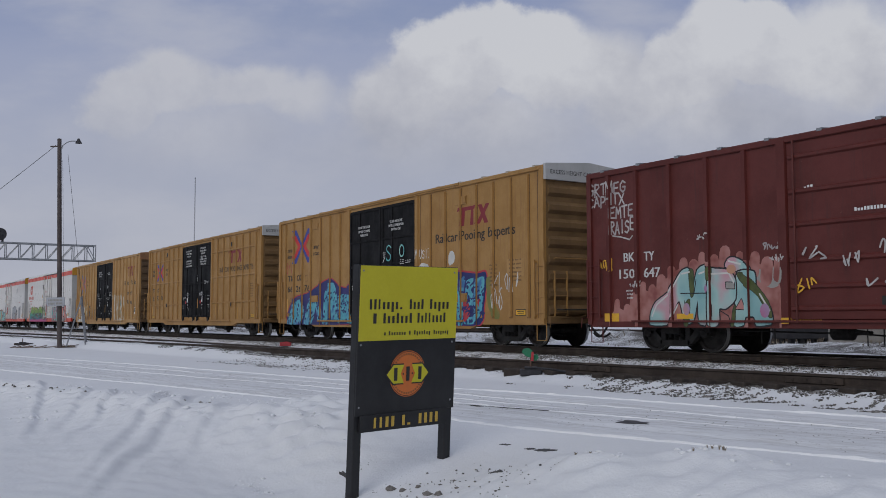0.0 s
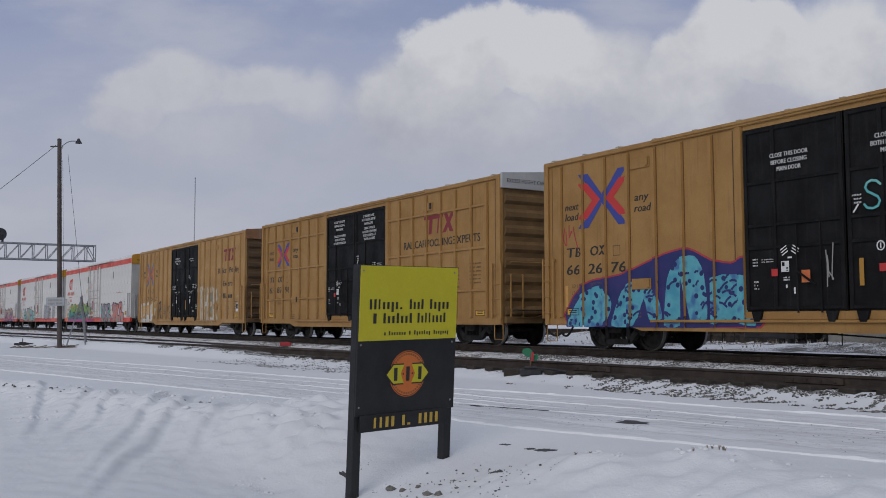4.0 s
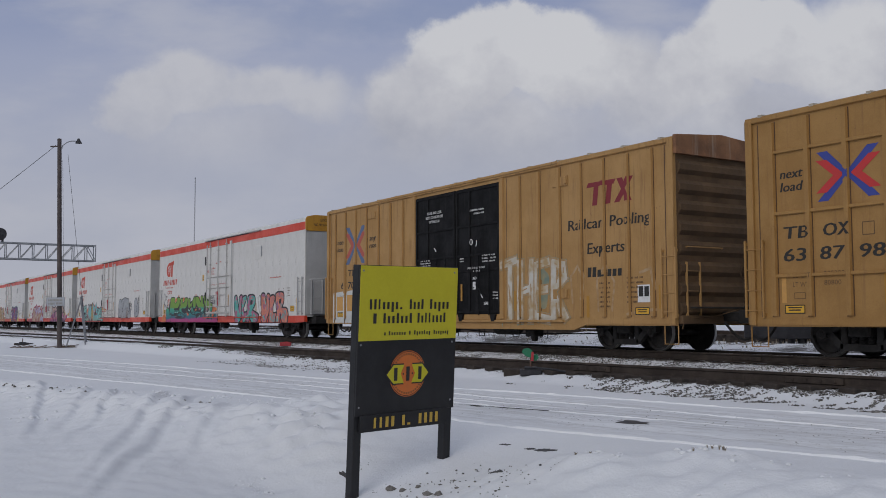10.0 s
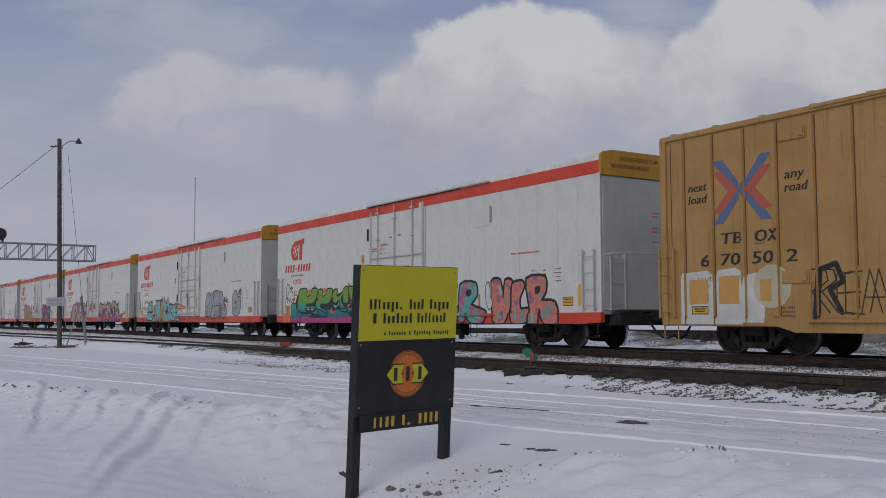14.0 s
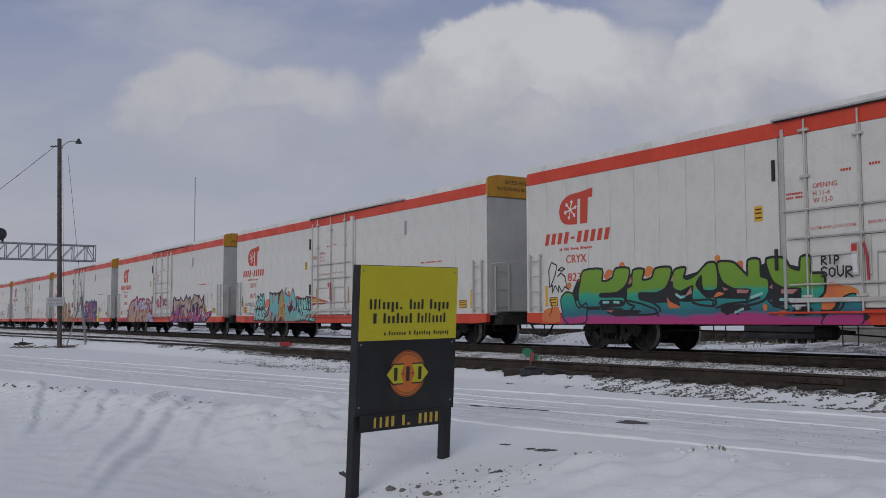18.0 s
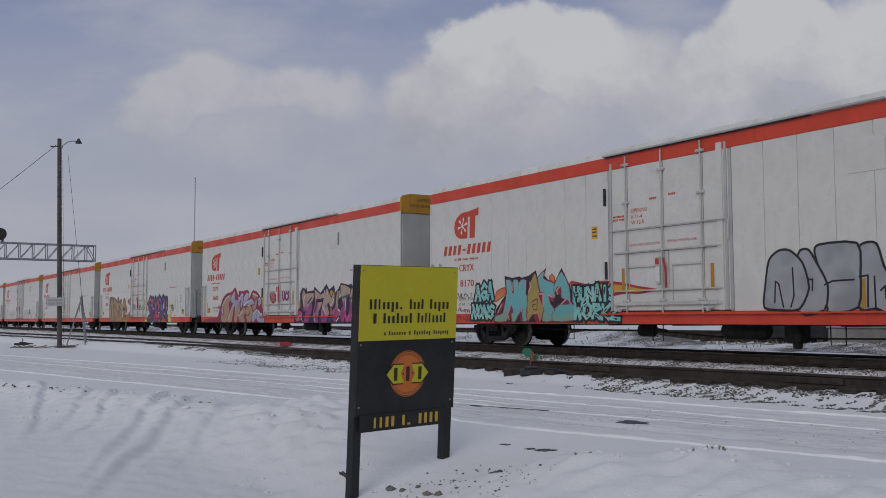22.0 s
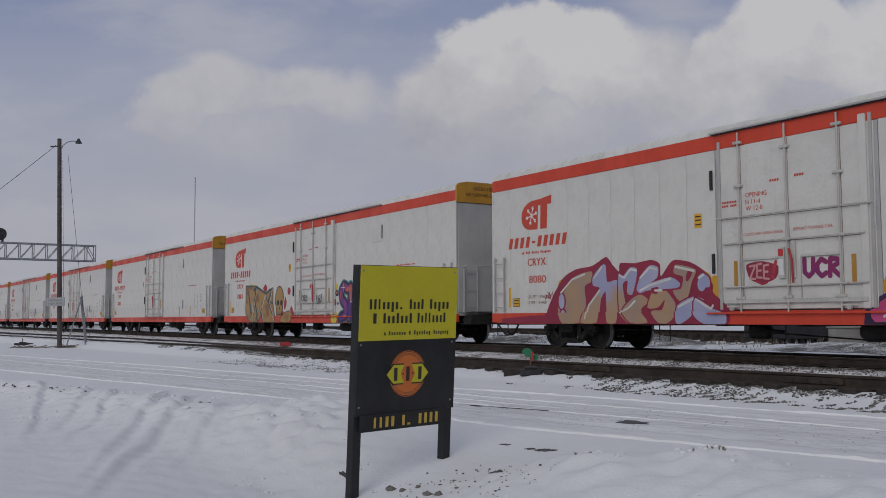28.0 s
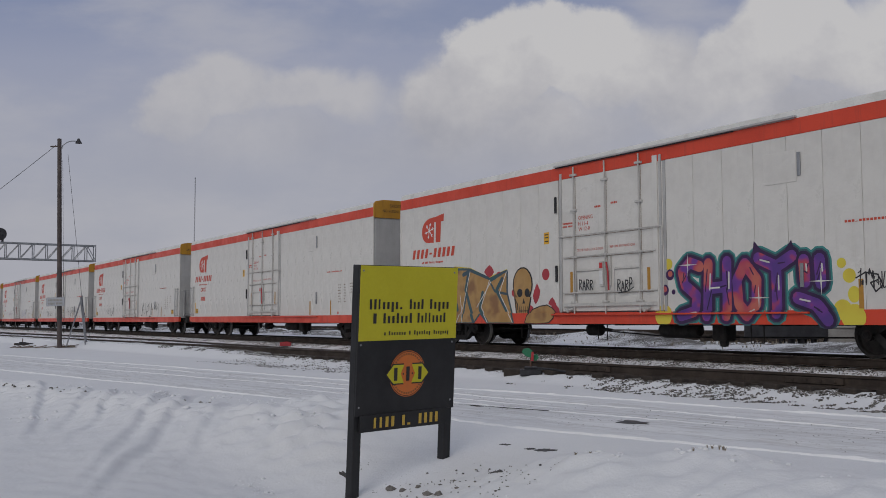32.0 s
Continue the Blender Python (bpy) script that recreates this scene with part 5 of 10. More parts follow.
DOOR_Y = -HALF - 0.066


def centred_words(car, rows, x, z, step, h, per):
    for r, w in enumerate(rows):
        wd = per * len(w) + 0.06
        decal("door_stencil", word(w, x - wd / 2, z - step * r, h, wd, 0, 0.009), L_DULL, car, (), DOOR_Y)


def ring_mark(x, z):
    """A small ring with an upright bar in it."""
    ring = [(x + 0.075 * math.cos(a), z + 0.085 * math.sin(a)) for a in [k * math.pi / 6 for k in range(13)]]
    return stroke(ring, 0.024) + rect(x - 0.013, x + 0.013, z - 0.05, z + 0.05)


def spread_ticks(x, z):
    """Two leaning bundles of short lines over a caption."""
    out = []
    for s in (-1, 1):
        for k in range(3):
            cx, cz = x + s * (0.15 - 0.02 * k), z + 0.07 - 0.055 * k
            out += stroke([(cx - s * 0.065, cz + 0.04), (cx + s * 0.065, cz - 0.04)], 0.024)
    return out + rect(x - 0.05, x + 0.05, z - 0.15, z - 0.115)


def door_words(car, spanish=False, plain=False):
    """Stencils and stickers on the two black doors."""
    if plain:
        late_door_words(car)
        return
    top = 4.50 if spanish else 4.13
    centred_words(car, ("CLOSE THIS DOOR", "BEFORE CLOSING", "MAIN DOOR"), -1.24, top - 0.03, 0.145, 0.09, 0.057)
    centred_words(car, ("CLOSE AND LOCK", "BOTH DOORS BEFORE", "MOVING CAR"), 1.10, top + 0.01, 0.14, 0.09, 0.057)
    if spanish:
        centred_words(car, ("CIERRE ESTA PUERTA", "ANTES DE CERRAR", "LA PUERTA PRINCIPAL"), -1.22, 3.93, 0.135, 0.085, 0.051)
        centred_words(car, ("CIERRE Y PONGA", "EL SEGURO EN AMBAS", "PUERTAS ANTES DE", "MOVER EL CARRO"), 1.17, 4.06, 0.13, 0.088, 0.055)
    small_print(car, 0.17, 3.10, 3, 0.20, 0.035, L_DULL, (), 2.1, DOOR_Y, 41, "door_stencil")
    decal("door_stencil", stroke([(0.29, 2.93), (0.19, 2.80)], 0.035), L_WHITE, car, (), DOOR_Y)
    small_print(car, 1.38, 2.80, 3, 0.26, 0.034, L_DULL, (), 1.9, DOOR_Y, 42, "door_stencil")
    small_print(car, 1.74, 2.76, 2, 0.34, 0.034, L_DULL, (), 2.0, DOOR_Y, 43, "door_stencil")
    decal("door_stencil", ring_mark(0.72, 2.13), L_WHITE, car, (), DOOR_Y)
    for k, (xh, xw, xr) in enumerate(((-1.27, -1.48, -1.72), (1.10, 0.93, 0.68))):
        decal("door_stencil", spread_ticks(xh, 2.15), L_WHITE, car, (), DOOR_Y)
        decal("door_placard", rect(xw, xw + 0.19, 1.73, 1.95), L_WHITE, car, (), DOOR_Y, label="white inspection sticker")
        decal("placard_print", rect(xw + 0.02, xw + 0.085, 1.85, 1.93) + rect(xw + 0.12, xw + 0.17, 1.79, 1.82) + rect(xw + 0.12, xw + 0.17, 1.75, 1.77), BLACK_DOOR, car, (), DOOR_Y - 0.003)
        decal("red_sticker", rect(xr, xr + 0.15, 1.65, 1.80), L_BRIGHT, car, (), DOOR_Y, label="square red-orange sticker")
        small_print(car, xw + 0.05, 1.60, 2, 0.15, 0.03, L_WHITE, (), 1.6, DOOR_Y, 44 + k, "door_stencil")
        decal("door_stencil", rect(xw + 0.10, xw + 0.14, 1.40, 1.47) + rect(xw + 0.29, xw + 0.33, 1.28, 1.41), L_WHITE, car, (), DOOR_Y)
    if spanish:
        decal("reflective_strip", rect(0.27, 0.365, 1.40, 1.90), L_AMBER, car, (), DOOR_Y, label="amber reflective strip")
    for x, z, rows, w, h, seed in ((-2.19, 2.00, 3, 0.14, 0.04, 51), (-1.96, 1.99, 2, 0.30, 0.03, 52), (-2.16, 1.53, 3, 0.13, 0.045, 53), (1.62, 2.00, 1, 0.08, 0.04, 54),
                                   (1.80, 2.01, 1, 0.42, 0.045, 55), (1.82, 1.88, 2, 0.38, 0.028, 56), (1.94, 1.56, 3, 0.26, 0.04, 57), (2.12, 1.30, 2, 0.04, 0.05, 58)):
        small_print(car, x, z, rows, w, 0.8 * h, L_DULL, (), 2.0, DOOR_Y, seed, "door_stencil")


def late_door_words(car):
    """The third tan car's doors: fewer, lower stencils."""
    centred_words(car, ("CLOSE AND LOCK", "BOTH DOORS BEFORE", "MOVING CAR"), -1.20, 4.17, 0.14, 0.09, 0.057)
    small_print(car, 0.84, 4.06, 1, 0.75, 0.05, L_DULL, (), 1.8, DOOR_Y, 61, "door_stencil")
    small_print(car, 1.05, 3.95, 1, 0.55, 0.05, L_DULL, (), 1.8, DOOR_Y, 62, "door_stencil")
    decal("door_stencil", ring_mark(0.90, 3.12), L_WHITE, car, (), DOOR_Y)
    decal("door_stencil", stroke([(-1.19, 3.06), (-1.11, 2.96)], 0.04), L_WHITE, car, (), DOOR_Y)
    decal("door_stencil", stroke([(1.20, 3.14), (1.16, 2.98)], 0.04), L_WHITE, car, (), DOOR_Y)
    for x, z, rows, w, h, seed in ((-2.05, 2.66, 3, 0.62, 0.04, 63), (1.47, 2.66, 3, 0.72, 0.045, 64), (0.28, 2.62, 2, 0.22, 0.04, 65), (-2.08, 1.66, 2, 0.2, 0.04, 66), (2.02, 1.55, 3, 0.26, 0.045, 67)):
        small_print(car, x, z, rows, w, h, L_DULL, (), 2.0, DOOR_Y, seed, "door_stencil")
    for x, first in ((-1.22, "CLOSE THIS DOOR FIRST"), (1.16, "OPEN THIS DOOR FIRST")):
        decal("door_stencil", word(first, x - 0.47, 2.30, 0.06, 0.94, 0, 0.006), L_DULL, car, (), DOOR_Y)
        small_print(car, x - 0.2, 2.21, 1, 0.42, 0.05, L_DULL, (), 1.8, DOOR_Y, 68, "door_stencil")
        decal("door_stencil", word("ASD", x - 0.19, 1.98, 0.08, 0.2, 0, 0.008), L_WHITE, car, (), DOOR_Y)
        decal("door_placard", rect(x - 0.18, x - 0.02, 1.68, 1.91), L_WHITE, car, (), DOOR_Y, label="white inspection sticker")
        decal("placard_print", rect(x - 0.06, x - 0.03, 1.80, 1.88) + rect(x - 0.16, x - 0.09, 1.71, 1.75), BLACK_DOOR, car, (), DOOR_Y - 0.003)
        decal("door_stencil", word("SEAL", x + 0.40, 1.21, 0.09, 0.24, 0, 0.01), L_WHITE, car, (), DOOR_Y)
        decal("door_stencil", stroke([(x + 0.25, 1.52), (x + 0.33, 1.42)], 0.03), L_WHITE, car, (), DOOR_Y)
    decal("reflective_strip", rect(0.32, 0.415, 1.34, 1.86), L_AMBER, car, (), DOOR_Y, label="amber reflective strip")


def boxcar_marks(car, dark, number_rows, mx=-8.3, data_z=2.35):
    decal("next_load_lettering", word("next", -8.33, 3.64, 0.19, 0.52, 0.22, 0.015) + word("load", -8.33, 3.37, 0.19, 0.50, 0.22, 0.015), dark, car, RELIEF)
    decal("any_road_lettering", word("any", -5.74, 3.64, 0.19, 0.46, 0.22, 0.015) + word("road", -5.74, 3.37, 0.19, 0.52, 0.22, 0.015), dark, car, RELIEF)
    decal("reporting_marks", word("TB", mx, 2.4, 0.25, 0.62, 0.12, 0.025) + word("OX", mx + 0.93, 2.4, 0.25, 0.60, 0.12, 0.025), dark, car, RELIEF, label="black stencilled car marks")
    polys = []
    for w, x in number_rows:
        polys += word(w, x, 1.94, 0.26, 0.26 * len(w), 0.12, 0.025)
    decal("car_number", polys, dark, car, RELIEF, label="black stencilled car number")
    # dark lines beside the posts: rust, and the posts' shadow painted on
    seams = []
    for x in POSTS_L + POSTS_R + [-8.93, -2.63, 2.55, 8.93]:
        for s in (-1, 1):
            seams += rect(x + s * 0.074 - 0.013, x + s * 0.074 + 0.013, 0.82, 4.86)
    for q in seams:
        decal("rust_seam", [q], POST_RUST_SHADE, car, lift=0.002)
    for w, x, z in (("LD LMT", -8.08, 1.60), ("LT WT", -8.08, 1.42), ("205200", -7.36, 1.62), ("80800", -7.36, 1.44)):
        decal("data_stencil", word(w, x, z, 0.095, 0.075 * len(w)), L_BROWN, car, RELIEF)
    decal("data_stencil", stroke([(-8.05, 1.18), (-8.05, 1.30), (-7.8, 1.30), (-7.8, 1.18), (-8.05, 1.18)], 0.012), L_BROWN, car, RELIEF)
    small_print(car, -5.9, 0.98, 3, 0.35, 0.045, L_BROWN, RELIEF, 1.8, seed=7)
    decal("square_stencil", stroke([(-6.5, 2.36), (-6.5, 2.6), (-6.26, 2.6), (-6.26, 2.36), (-6.5, 2.36)], 0.018), L_BROWN, car, RELIEF)
    small_print(car, 6.55, data_z, 6, 0.4, 0.045, L_BROWN, RELIEF, 2.6, seed=31)
    small_print(car, 7.6, data_z + 0.1, 6, 0.5, 0.045, L_BROWN, RELIEF, 2.6, seed=32)
    for x in (-8.05, 8.05):
        decal("yellow_placard", rect(x - 0.24, x + 0.24, 0.88, 1.06), L_YEL, car, RELIEF, label="small yellow data placard")
        decal("placard_print", stroke([(x - 0.23, 0.89), (x + 0.23, 0.89), (x + 0.23, 1.05), (x - 0.23, 1.05), (x - 0.23, 0.89)], 0.02) + rect(x - 0.16, x + 0.16, 0.99, 1.015) + rect(x - 0.14, x + 0.14, 0.94, 0.965), L_BLACK, car, RELIEF, lift=0.006)
    for x, z in ((-8.35, 1.38), (-6.1, 1.34), (-2.85, 1.34), (2.95, 1.3), (6.05, 1.1), (8.6, 1.3)):
        decal("reflective_strip", rect(x, x + 0.11, z - 0.28, z + 0.28), PATCH if x < -8 else L_AMBER, car, RELIEF, label="amber reflective strip")


def make_boxcar(label, mat, end_mat, band, grid, roof_mat):
    car = thing("boxcar", label, "boxcar", group="freight cars of the train")
    boxcar_body(car, mat, end_mat, band, grid, roof_mat)
    return car


# one dark brown for rust and painted shadow along the posts
POST_RUST_SHADE = lettering("rust_seam", (0.10, 0.047, 0.018), 0.8)
CARS = []               # (car, centre at 9 s)

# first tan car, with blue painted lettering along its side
car = make_boxcar("tan ribbed boxcar with black doors and blue graffiti on rails", TAN, TAN_END, GREY_SHADED_WHITE, False, TAN_ROOF)
boxcar_marks(car, L_BLACK, [("66", -8.3), ("26", -7.45), ("76", -6.6)])
crossed_mark(car, -7.66, -6.05, 3.12, 4.53, L_BLUE, L_BRIGHT)
pool_mark(car, 4.8, 3.66, 1.7, 0.58)
decal("slogan", word("Railcar", 3.56, 3.22, 0.30, 1.28, 0, 0.02), L_BLACK, car, RELIEF)
decal("slogan", word("Pooling", 5.02, 3.22, 0.30, 1.28, 0, 0.02), L_BLACK, car, RELIEF)
decal("slogan", word("Experts", 6.48, 3.22, 0.30, 1.32, 0, 0.02), L_BLACK, car, RELIEF)
door_words(car)
decal("end_stencil", word("EXCESS HEIGHT CAR", -1.4, 4.78, 0.12, 1.5), L_BLACK, car, (), 0, 0, "", pose(BOX_HALF + 0.104, 0, 0, 0, 0, 90))
daub(car, [(-8.16, 0.59), (-7.67, 1.65), (-6.26, 1.86), (-4.78, 2.28), (-4.05, 2.36), (-3.43, 2.09), (-2.83, 1.97), (-2.39, 2.09), (-2.08, 1.77), (-2.07, 0.62)], SP_NAVY, 0.004, "graffiti_cloud", edge=SP_RED, rim=0.045, label="blue and turquoise graffiti lettering", relief=RELIEF, ledge=(0.785, 0.024), low=0.58)
daub(car, [(-8.26, 0.61), (-7.73, 1.39), (-7.00, 1.63), (-6.59, 1.17), (-6.93, 0.62)], SP_AQUA, 0.0065, "painted_letter", edge=SP_NAVY, rim=0.04, relief=RELIEF, ledge=(0.785, 0.024), low=0.58)
daub(car, [(-6.59, 0.62), (-6.22, 1.46), (-5.64, 1.74), (-5.04, 1.34), (-4.88, 0.78), (-5.30, 0.78), (-5.47, 1.26), (-5.82, 0.62)], SP_AQUA, 0.0075, "painted_letter", edge=SP_NAVY, rim=0.04, relief=RELIEF, ledge=(0.785, 0.024), low=0.58)
daub(car, [(-4.80, 0.63), (-4.70, 1.71), (-4.37, 2.15), (-3.86, 2.20), (-3.59, 1.77), (-3.52, 0.78), (-4.03, 0.78), (-4.22, 1.70), (-4.31, 0.63)], SP_AQUA, 0.0065, "painted_letter", edge=SP_NAVY, rim=0.04, relief=RELIEF, ledge=(0.785, 0.024), low=0.58)
daub(car, [(-3.37, 0.68), (-3.36, 1.68), (-2.37, 1.69), (-2.12, 1.29), (-2.20, 0.63), (-2.99, 0.77)], SP_AQUA, 0.0075, "painted_letter", edge=SP_NAVY, rim=0.04, relief=RELIEF, ledge=(0.785, 0.024), low=0.58)
daub(car, [(2.16, 1.82), (2.38, 2.20), (3.09, 2.28), (4.31, 2.21), (4.40, 2.31), (5.17, 2.23), (5.90, 2.16), (6.32, 2.20), (6.40, 1.97), (6.25, 1.15), (6.08, 0.62), (4.08, 0.60), (2.29, 0.59), (2.14, 0.84), (2.24, 1.52)], SP_NAVY, 0.004, "graffiti_cloud", edge=SP_RED, rim=0.055, label="turquoise graffiti lettering with dots", relief=RELIEF, ledge=(0.785, 0.024), low=0.58)
daub(car, [(2.49, 1.88), (2.89, 2.12), (3.23, 2.07), (3.33, 1.48), (3.26, 0.77), (2.85, 0.62), (2.49, 0.64), (2.41, 1.14)], SP_AQUA, 0.0065, "painted_letter", edge=SP_NAVY, rim=0.06, relief=RELIEF, ledge=(0.785, 0.024), low=0.58)
daub(car, [(3.42, 2.11), (3.80, 2.09), (3.85, 1.61), (3.99, 2.03), (4.39, 2.06), (4.47, 1.52), (4.41, 1.04), (4.26, 0.64), (3.88, 0.64), (3.82, 1.05), (3.67, 0.64), (3.34, 0.64), (3.40, 1.27)], SP_AQUA, 0.0074, "painted_letter", edge=SP_NAVY, rim=0.06, relief=RELIEF, ledge=(0.785, 0.024), low=0.58)
daub(car, [(4.52, 2.12), (4.83, 2.09), (5.00, 1.64), (5.05, 2.03), (5.27, 2.03), (5.17, 0.65), (4.87, 0.65), (4.74, 1.24), (4.66, 0.64), (4.42, 0.64)], SP_AQUA, 0.0083, "painted_letter", edge=SP_NAVY, rim=0.06, relief=RELIEF, ledge=(0.785, 0.024), low=0.58)
daub(car, [(5.33, 1.95), (5.72, 2.03), (5.81, 1.87), (5.57, 1.68), (5.80, 1.51), (5.89, 1.99), (6.28, 2.04), (6.25, 1.59), (6.13, 1.02), (5.77, 0.65), (5.25, 0.65), (5.21, 0.85), (5.66, 0.86), (5.79, 1.17), (5.39, 1.19), (5.25, 1.50)], SP_AQUA, 0.0092, "painted_letter", edge=SP_NAVY, rim=0.06, relief=RELIEF, ledge=(0.785, 0.024), low=0.58)
daub(car, [(2.80, 1.65), (2.95, 1.66), (2.98, 1.13), (2.86, 0.95), (2.78, 1.21)], L_AMBER, 0.0102, "graffiti_shade", edge=SP_RED, rim=0.03, relief=RELIEF, ledge=(0.785, 0.024), low=0.58)
daub(car, [(3.88, 1.50), (3.97, 1.61), (4.05, 1.18), (3.92, 0.84)], SP_RED, 0.0102, "graffiti_shade", relief=RELIEF, ledge=(0.785, 0.024), low=0.58)
daub(car, [(5.15, 1.37), (5.30, 1.49), (5.55, 1.03), (5.29, 0.70), (5.17, 0.83)], SP_RED, 0.0102, "graffiti_shade", relief=RELIEF, ledge=(0.785, 0.024), low=0.58)
daub(car, [(5.91, 1.31), (6.03, 1.41), (5.98, 1.15)], SP_RED, 0.0102, "graffiti_shade", relief=RELIEF, ledge=(0.785, 0.024), low=0.58)
decal("graffiti_arch", stroke([(2.3, 1.9), (2.4, 2.3), (2.75, 2.5), (3.15, 2.4), (3.35, 2.15)], 0.3), SP_WHITE, car, RELIEF)
decal("graffiti_arch", stroke([(2.42, 1.95), (2.52, 2.22), (2.78, 2.36), (3.05, 2.3), (3.2, 2.1)], 0.12), SP_RED, car, RELIEF, lift=0.007)
decal("spray_blot", disc(4.5, 2.72, 0.19, 0.22, 9) + disc(4.42, 2.66, 0.12, 0.2, 7), SP_WHITE, car, RELIEF)
decal("spray_mist", stroke([(6.5, 1.9), (6.6, 1.2), (6.9, 0.9)], 0.3), sprayed("spray_moss", [(0, (0.16, 0.17, 0.04)), (1, (0.28, 0.20, 0.06))]), car, RELIEF)
rng = random.Random(77)
zebra = []
for k in range(130):
    x, z = (rng.uniform(2.5, 6.2) if k < 85 else rng.uniform(-6.5, -2.7)), rng.uniform(0.85, 1.85)
    a, l = rng.uniform(-0.5, 0.9), rng.uniform(0.12, 0.3)
    zebra += stroke([(x, z), (x + l * 0.5 * math.cos(a), z + l * 0.5 * math.sin(a) + 0.03), (x + l * math.cos(a), z + l * math.sin(a))], 0.05, False)
decal("graffiti_stripes", zebra, SP_NAVY, car, RELIEF, lift=0.0125)
MOSS = sprayed("spray_moss_dark", [(0, (0.085, 0.095, 0.03)), (1, (0.16, 0.125, 0.04))])
decal("spray_mist", stroke([(-2.75, 1.9), (-2.66, 1.1)], 0.16) + stroke([(2.5, 1.6), (2.55, 1.0)], 0.2), MOSS, car, RELIEF, lift=0.0033)
for i, line in letters("MUSIE", 2.35, 2.8, 0.9, 0.28, random.Random(8)):
    decal("spray_tag", stroke(line, 0.03), SP_WHITE, car, RELIEF, lift=0.005)
scrawl(car, 6.75, 1.5, 1.2, 0.7, SP_WHITE, 5, 4, RELIEF)
scrawl(car, 6.7, 0.9, 0.5, 0.8, SP_WHITE, 4, 6, RELIEF)
scrawl(car, -8.4, 2.62, 0.6, 0.7, SP_RED, 3, 12, RELIEF, 0.035)
decal("spray_tag", stroke([(0.76, 3.27), (0.68, 3.34), (0.58, 3.36), (0.49, 3.32), (0.45, 3.24), (0.49, 3.16), (0.6, 3.10), (0.7, 3.04), (0.74, 2.96), (0.7, 2.87), (0.6, 2.83), (0.48, 2.85), (0.42, 2.92)], 0.045) + stroke([(1.5 + 0.15 * math.sin(a), 3.12 + 0.2 * math.cos(a)) for a in (0, 0.6, 1.2, 1.8, 2.4, 3.0, 3.6, 4.2, 4.8, 5.4, 6.0, 6.4)], 0.045), SP_TEAL, car, (), -HALF - 0.07)
scrawl(car, -0.5, 1.3, 0.25, 1.0, L_GREY, 2, 17, (), 0.025, -HALF - 0.07)
decal("door_placard", rect(-1.0, -0.8, 1.5, 1.75), SP_ORANGE, car, (), -HALF - 0.07)
decal("door_strip", rect(0.27, 0.365, 1.4, 1.92), L_AMBER, car, (), -HALF - 0.066)
decal("repaint_patch", rect(7.4, 8.2, 2.0, 2.5), TAN_B, car, RELIEF, lift=0.0025)
CARS.append((car, 11.62))

# second tan car, with a grid of ribs
car = make_boxcar("tan boxcar with a grid of ribs and black doors", TAN, TAN_END, GREY_SHADED_WHITE, True, TAN_ROOF)
boxcar_marks(car, L_BLACK, [("63", -8.3), ("87", -7.45), ("98", -6.6)])
crossed_mark(car, -7.40, -6.16, 3.08, 4.06, L_BLUE, L_BRIGHT)
pool_mark(car, 4.9, 3.55, 1.7, 0.60)
decal("slogan", word("RAILCAR", 3.54, 3.14, 0.25, 1.4, 0, 0.015), L_BLACK, car, RELIEF)
decal("slogan", word("POOLING", 5.02, 3.14, 0.25, 1.5, 0, 0.015), L_BLACK, car, RELIEF)
decal("slogan", word("EXPERTS", 6.62, 3.14, 0.25, 1.45, 0, 0.015), L_BLACK, car, RELIEF)
door_words(car, True)
decal("end_stencil", word("EXCESS HEIGHT CAR", -1.4, 4.78, 0.12, 1.4), L_BLACK, car, (), 0, 0, "", pose(BOX_HALF + 0.104, 0, 0, 0, 0, 90))
decal("end_stencil", bars("nnnn nnnnnn", 0.35, 4.78, 0.12, 1.0), L_BLACK, car, (), 0, 0, "", pose(BOX_HALF + 0.104, 0, 0, 0, 0, 90))
CARS.append((car, -8.73))

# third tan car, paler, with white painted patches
car = make_boxcar("faded tan ribbed boxcar with white paint-over patches and black doors", TAN_B, GRIME_SHADE_END, RUST_BAND, False, TAN_ROOF)
boxcar_marks(car, L_BLACK, [("6", -8.02), ("70", -7.45), ("50", -6.6), ("2", -5.75)], -7.45, 1.66)
crossed_mark(car, -7.55, -6.1, 2.85, 4.25, lettering("faded_blue", (0.10, 0.15, 0.28)), lettering("faded_red", (0.45, 0.10, 0.07)))
pool_mark(car, 6.1, 3.68, 1.65, 0.6)
decal("slogan", word("Railcar", 5.35, 3.1, 0.28, 1.35, 0.08, 0.02), L_BLACK, car, RELIEF)
decal("slogan", word("Pooling", 6.95, 3.1, 0.28, 1.4, 0.08, 0.02), L_BLACK, car, RELIEF)
decal("slogan", word("Experts", 6.1, 2.45, 0.28, 1.35, 0.08, 0.02), L_BLACK, car, RELIEF)
decal("slogan", bars("nnx.xxx", 6.1, 1.85, 0.25, 1.3, 0.08), L_BLACK, car, RELIEF)
door_words(car, False, True)
for k, (a, b, z0, z1) in enumerate(((-8.6, -7.62, 0.66, 1.85), (-7.62, -6.85, 0.66, 1.88), (-6.85, -6.3, 0.7, 1.75))):
    decal("white_overpaint", [[(a, z0), (b, z0), (b, z1 - 0.1), (b - 0.2, z1), (a + 0.1, z1 - 0.04), (a, z1 - 0.3)]], SP_WHITE, car, RELIEF, lift=0.0028, ledge=(0.785, 0.024))
decal("white_overpaint", disc(-6.1, 1.45, 0.48, 0.46, 14), sprayed("spray_cream", [(0, (0.55, 0.50, 0.34)), (1, (0.46, 0.42, 0.30))]), car, RELIEF, lift=0.0042)
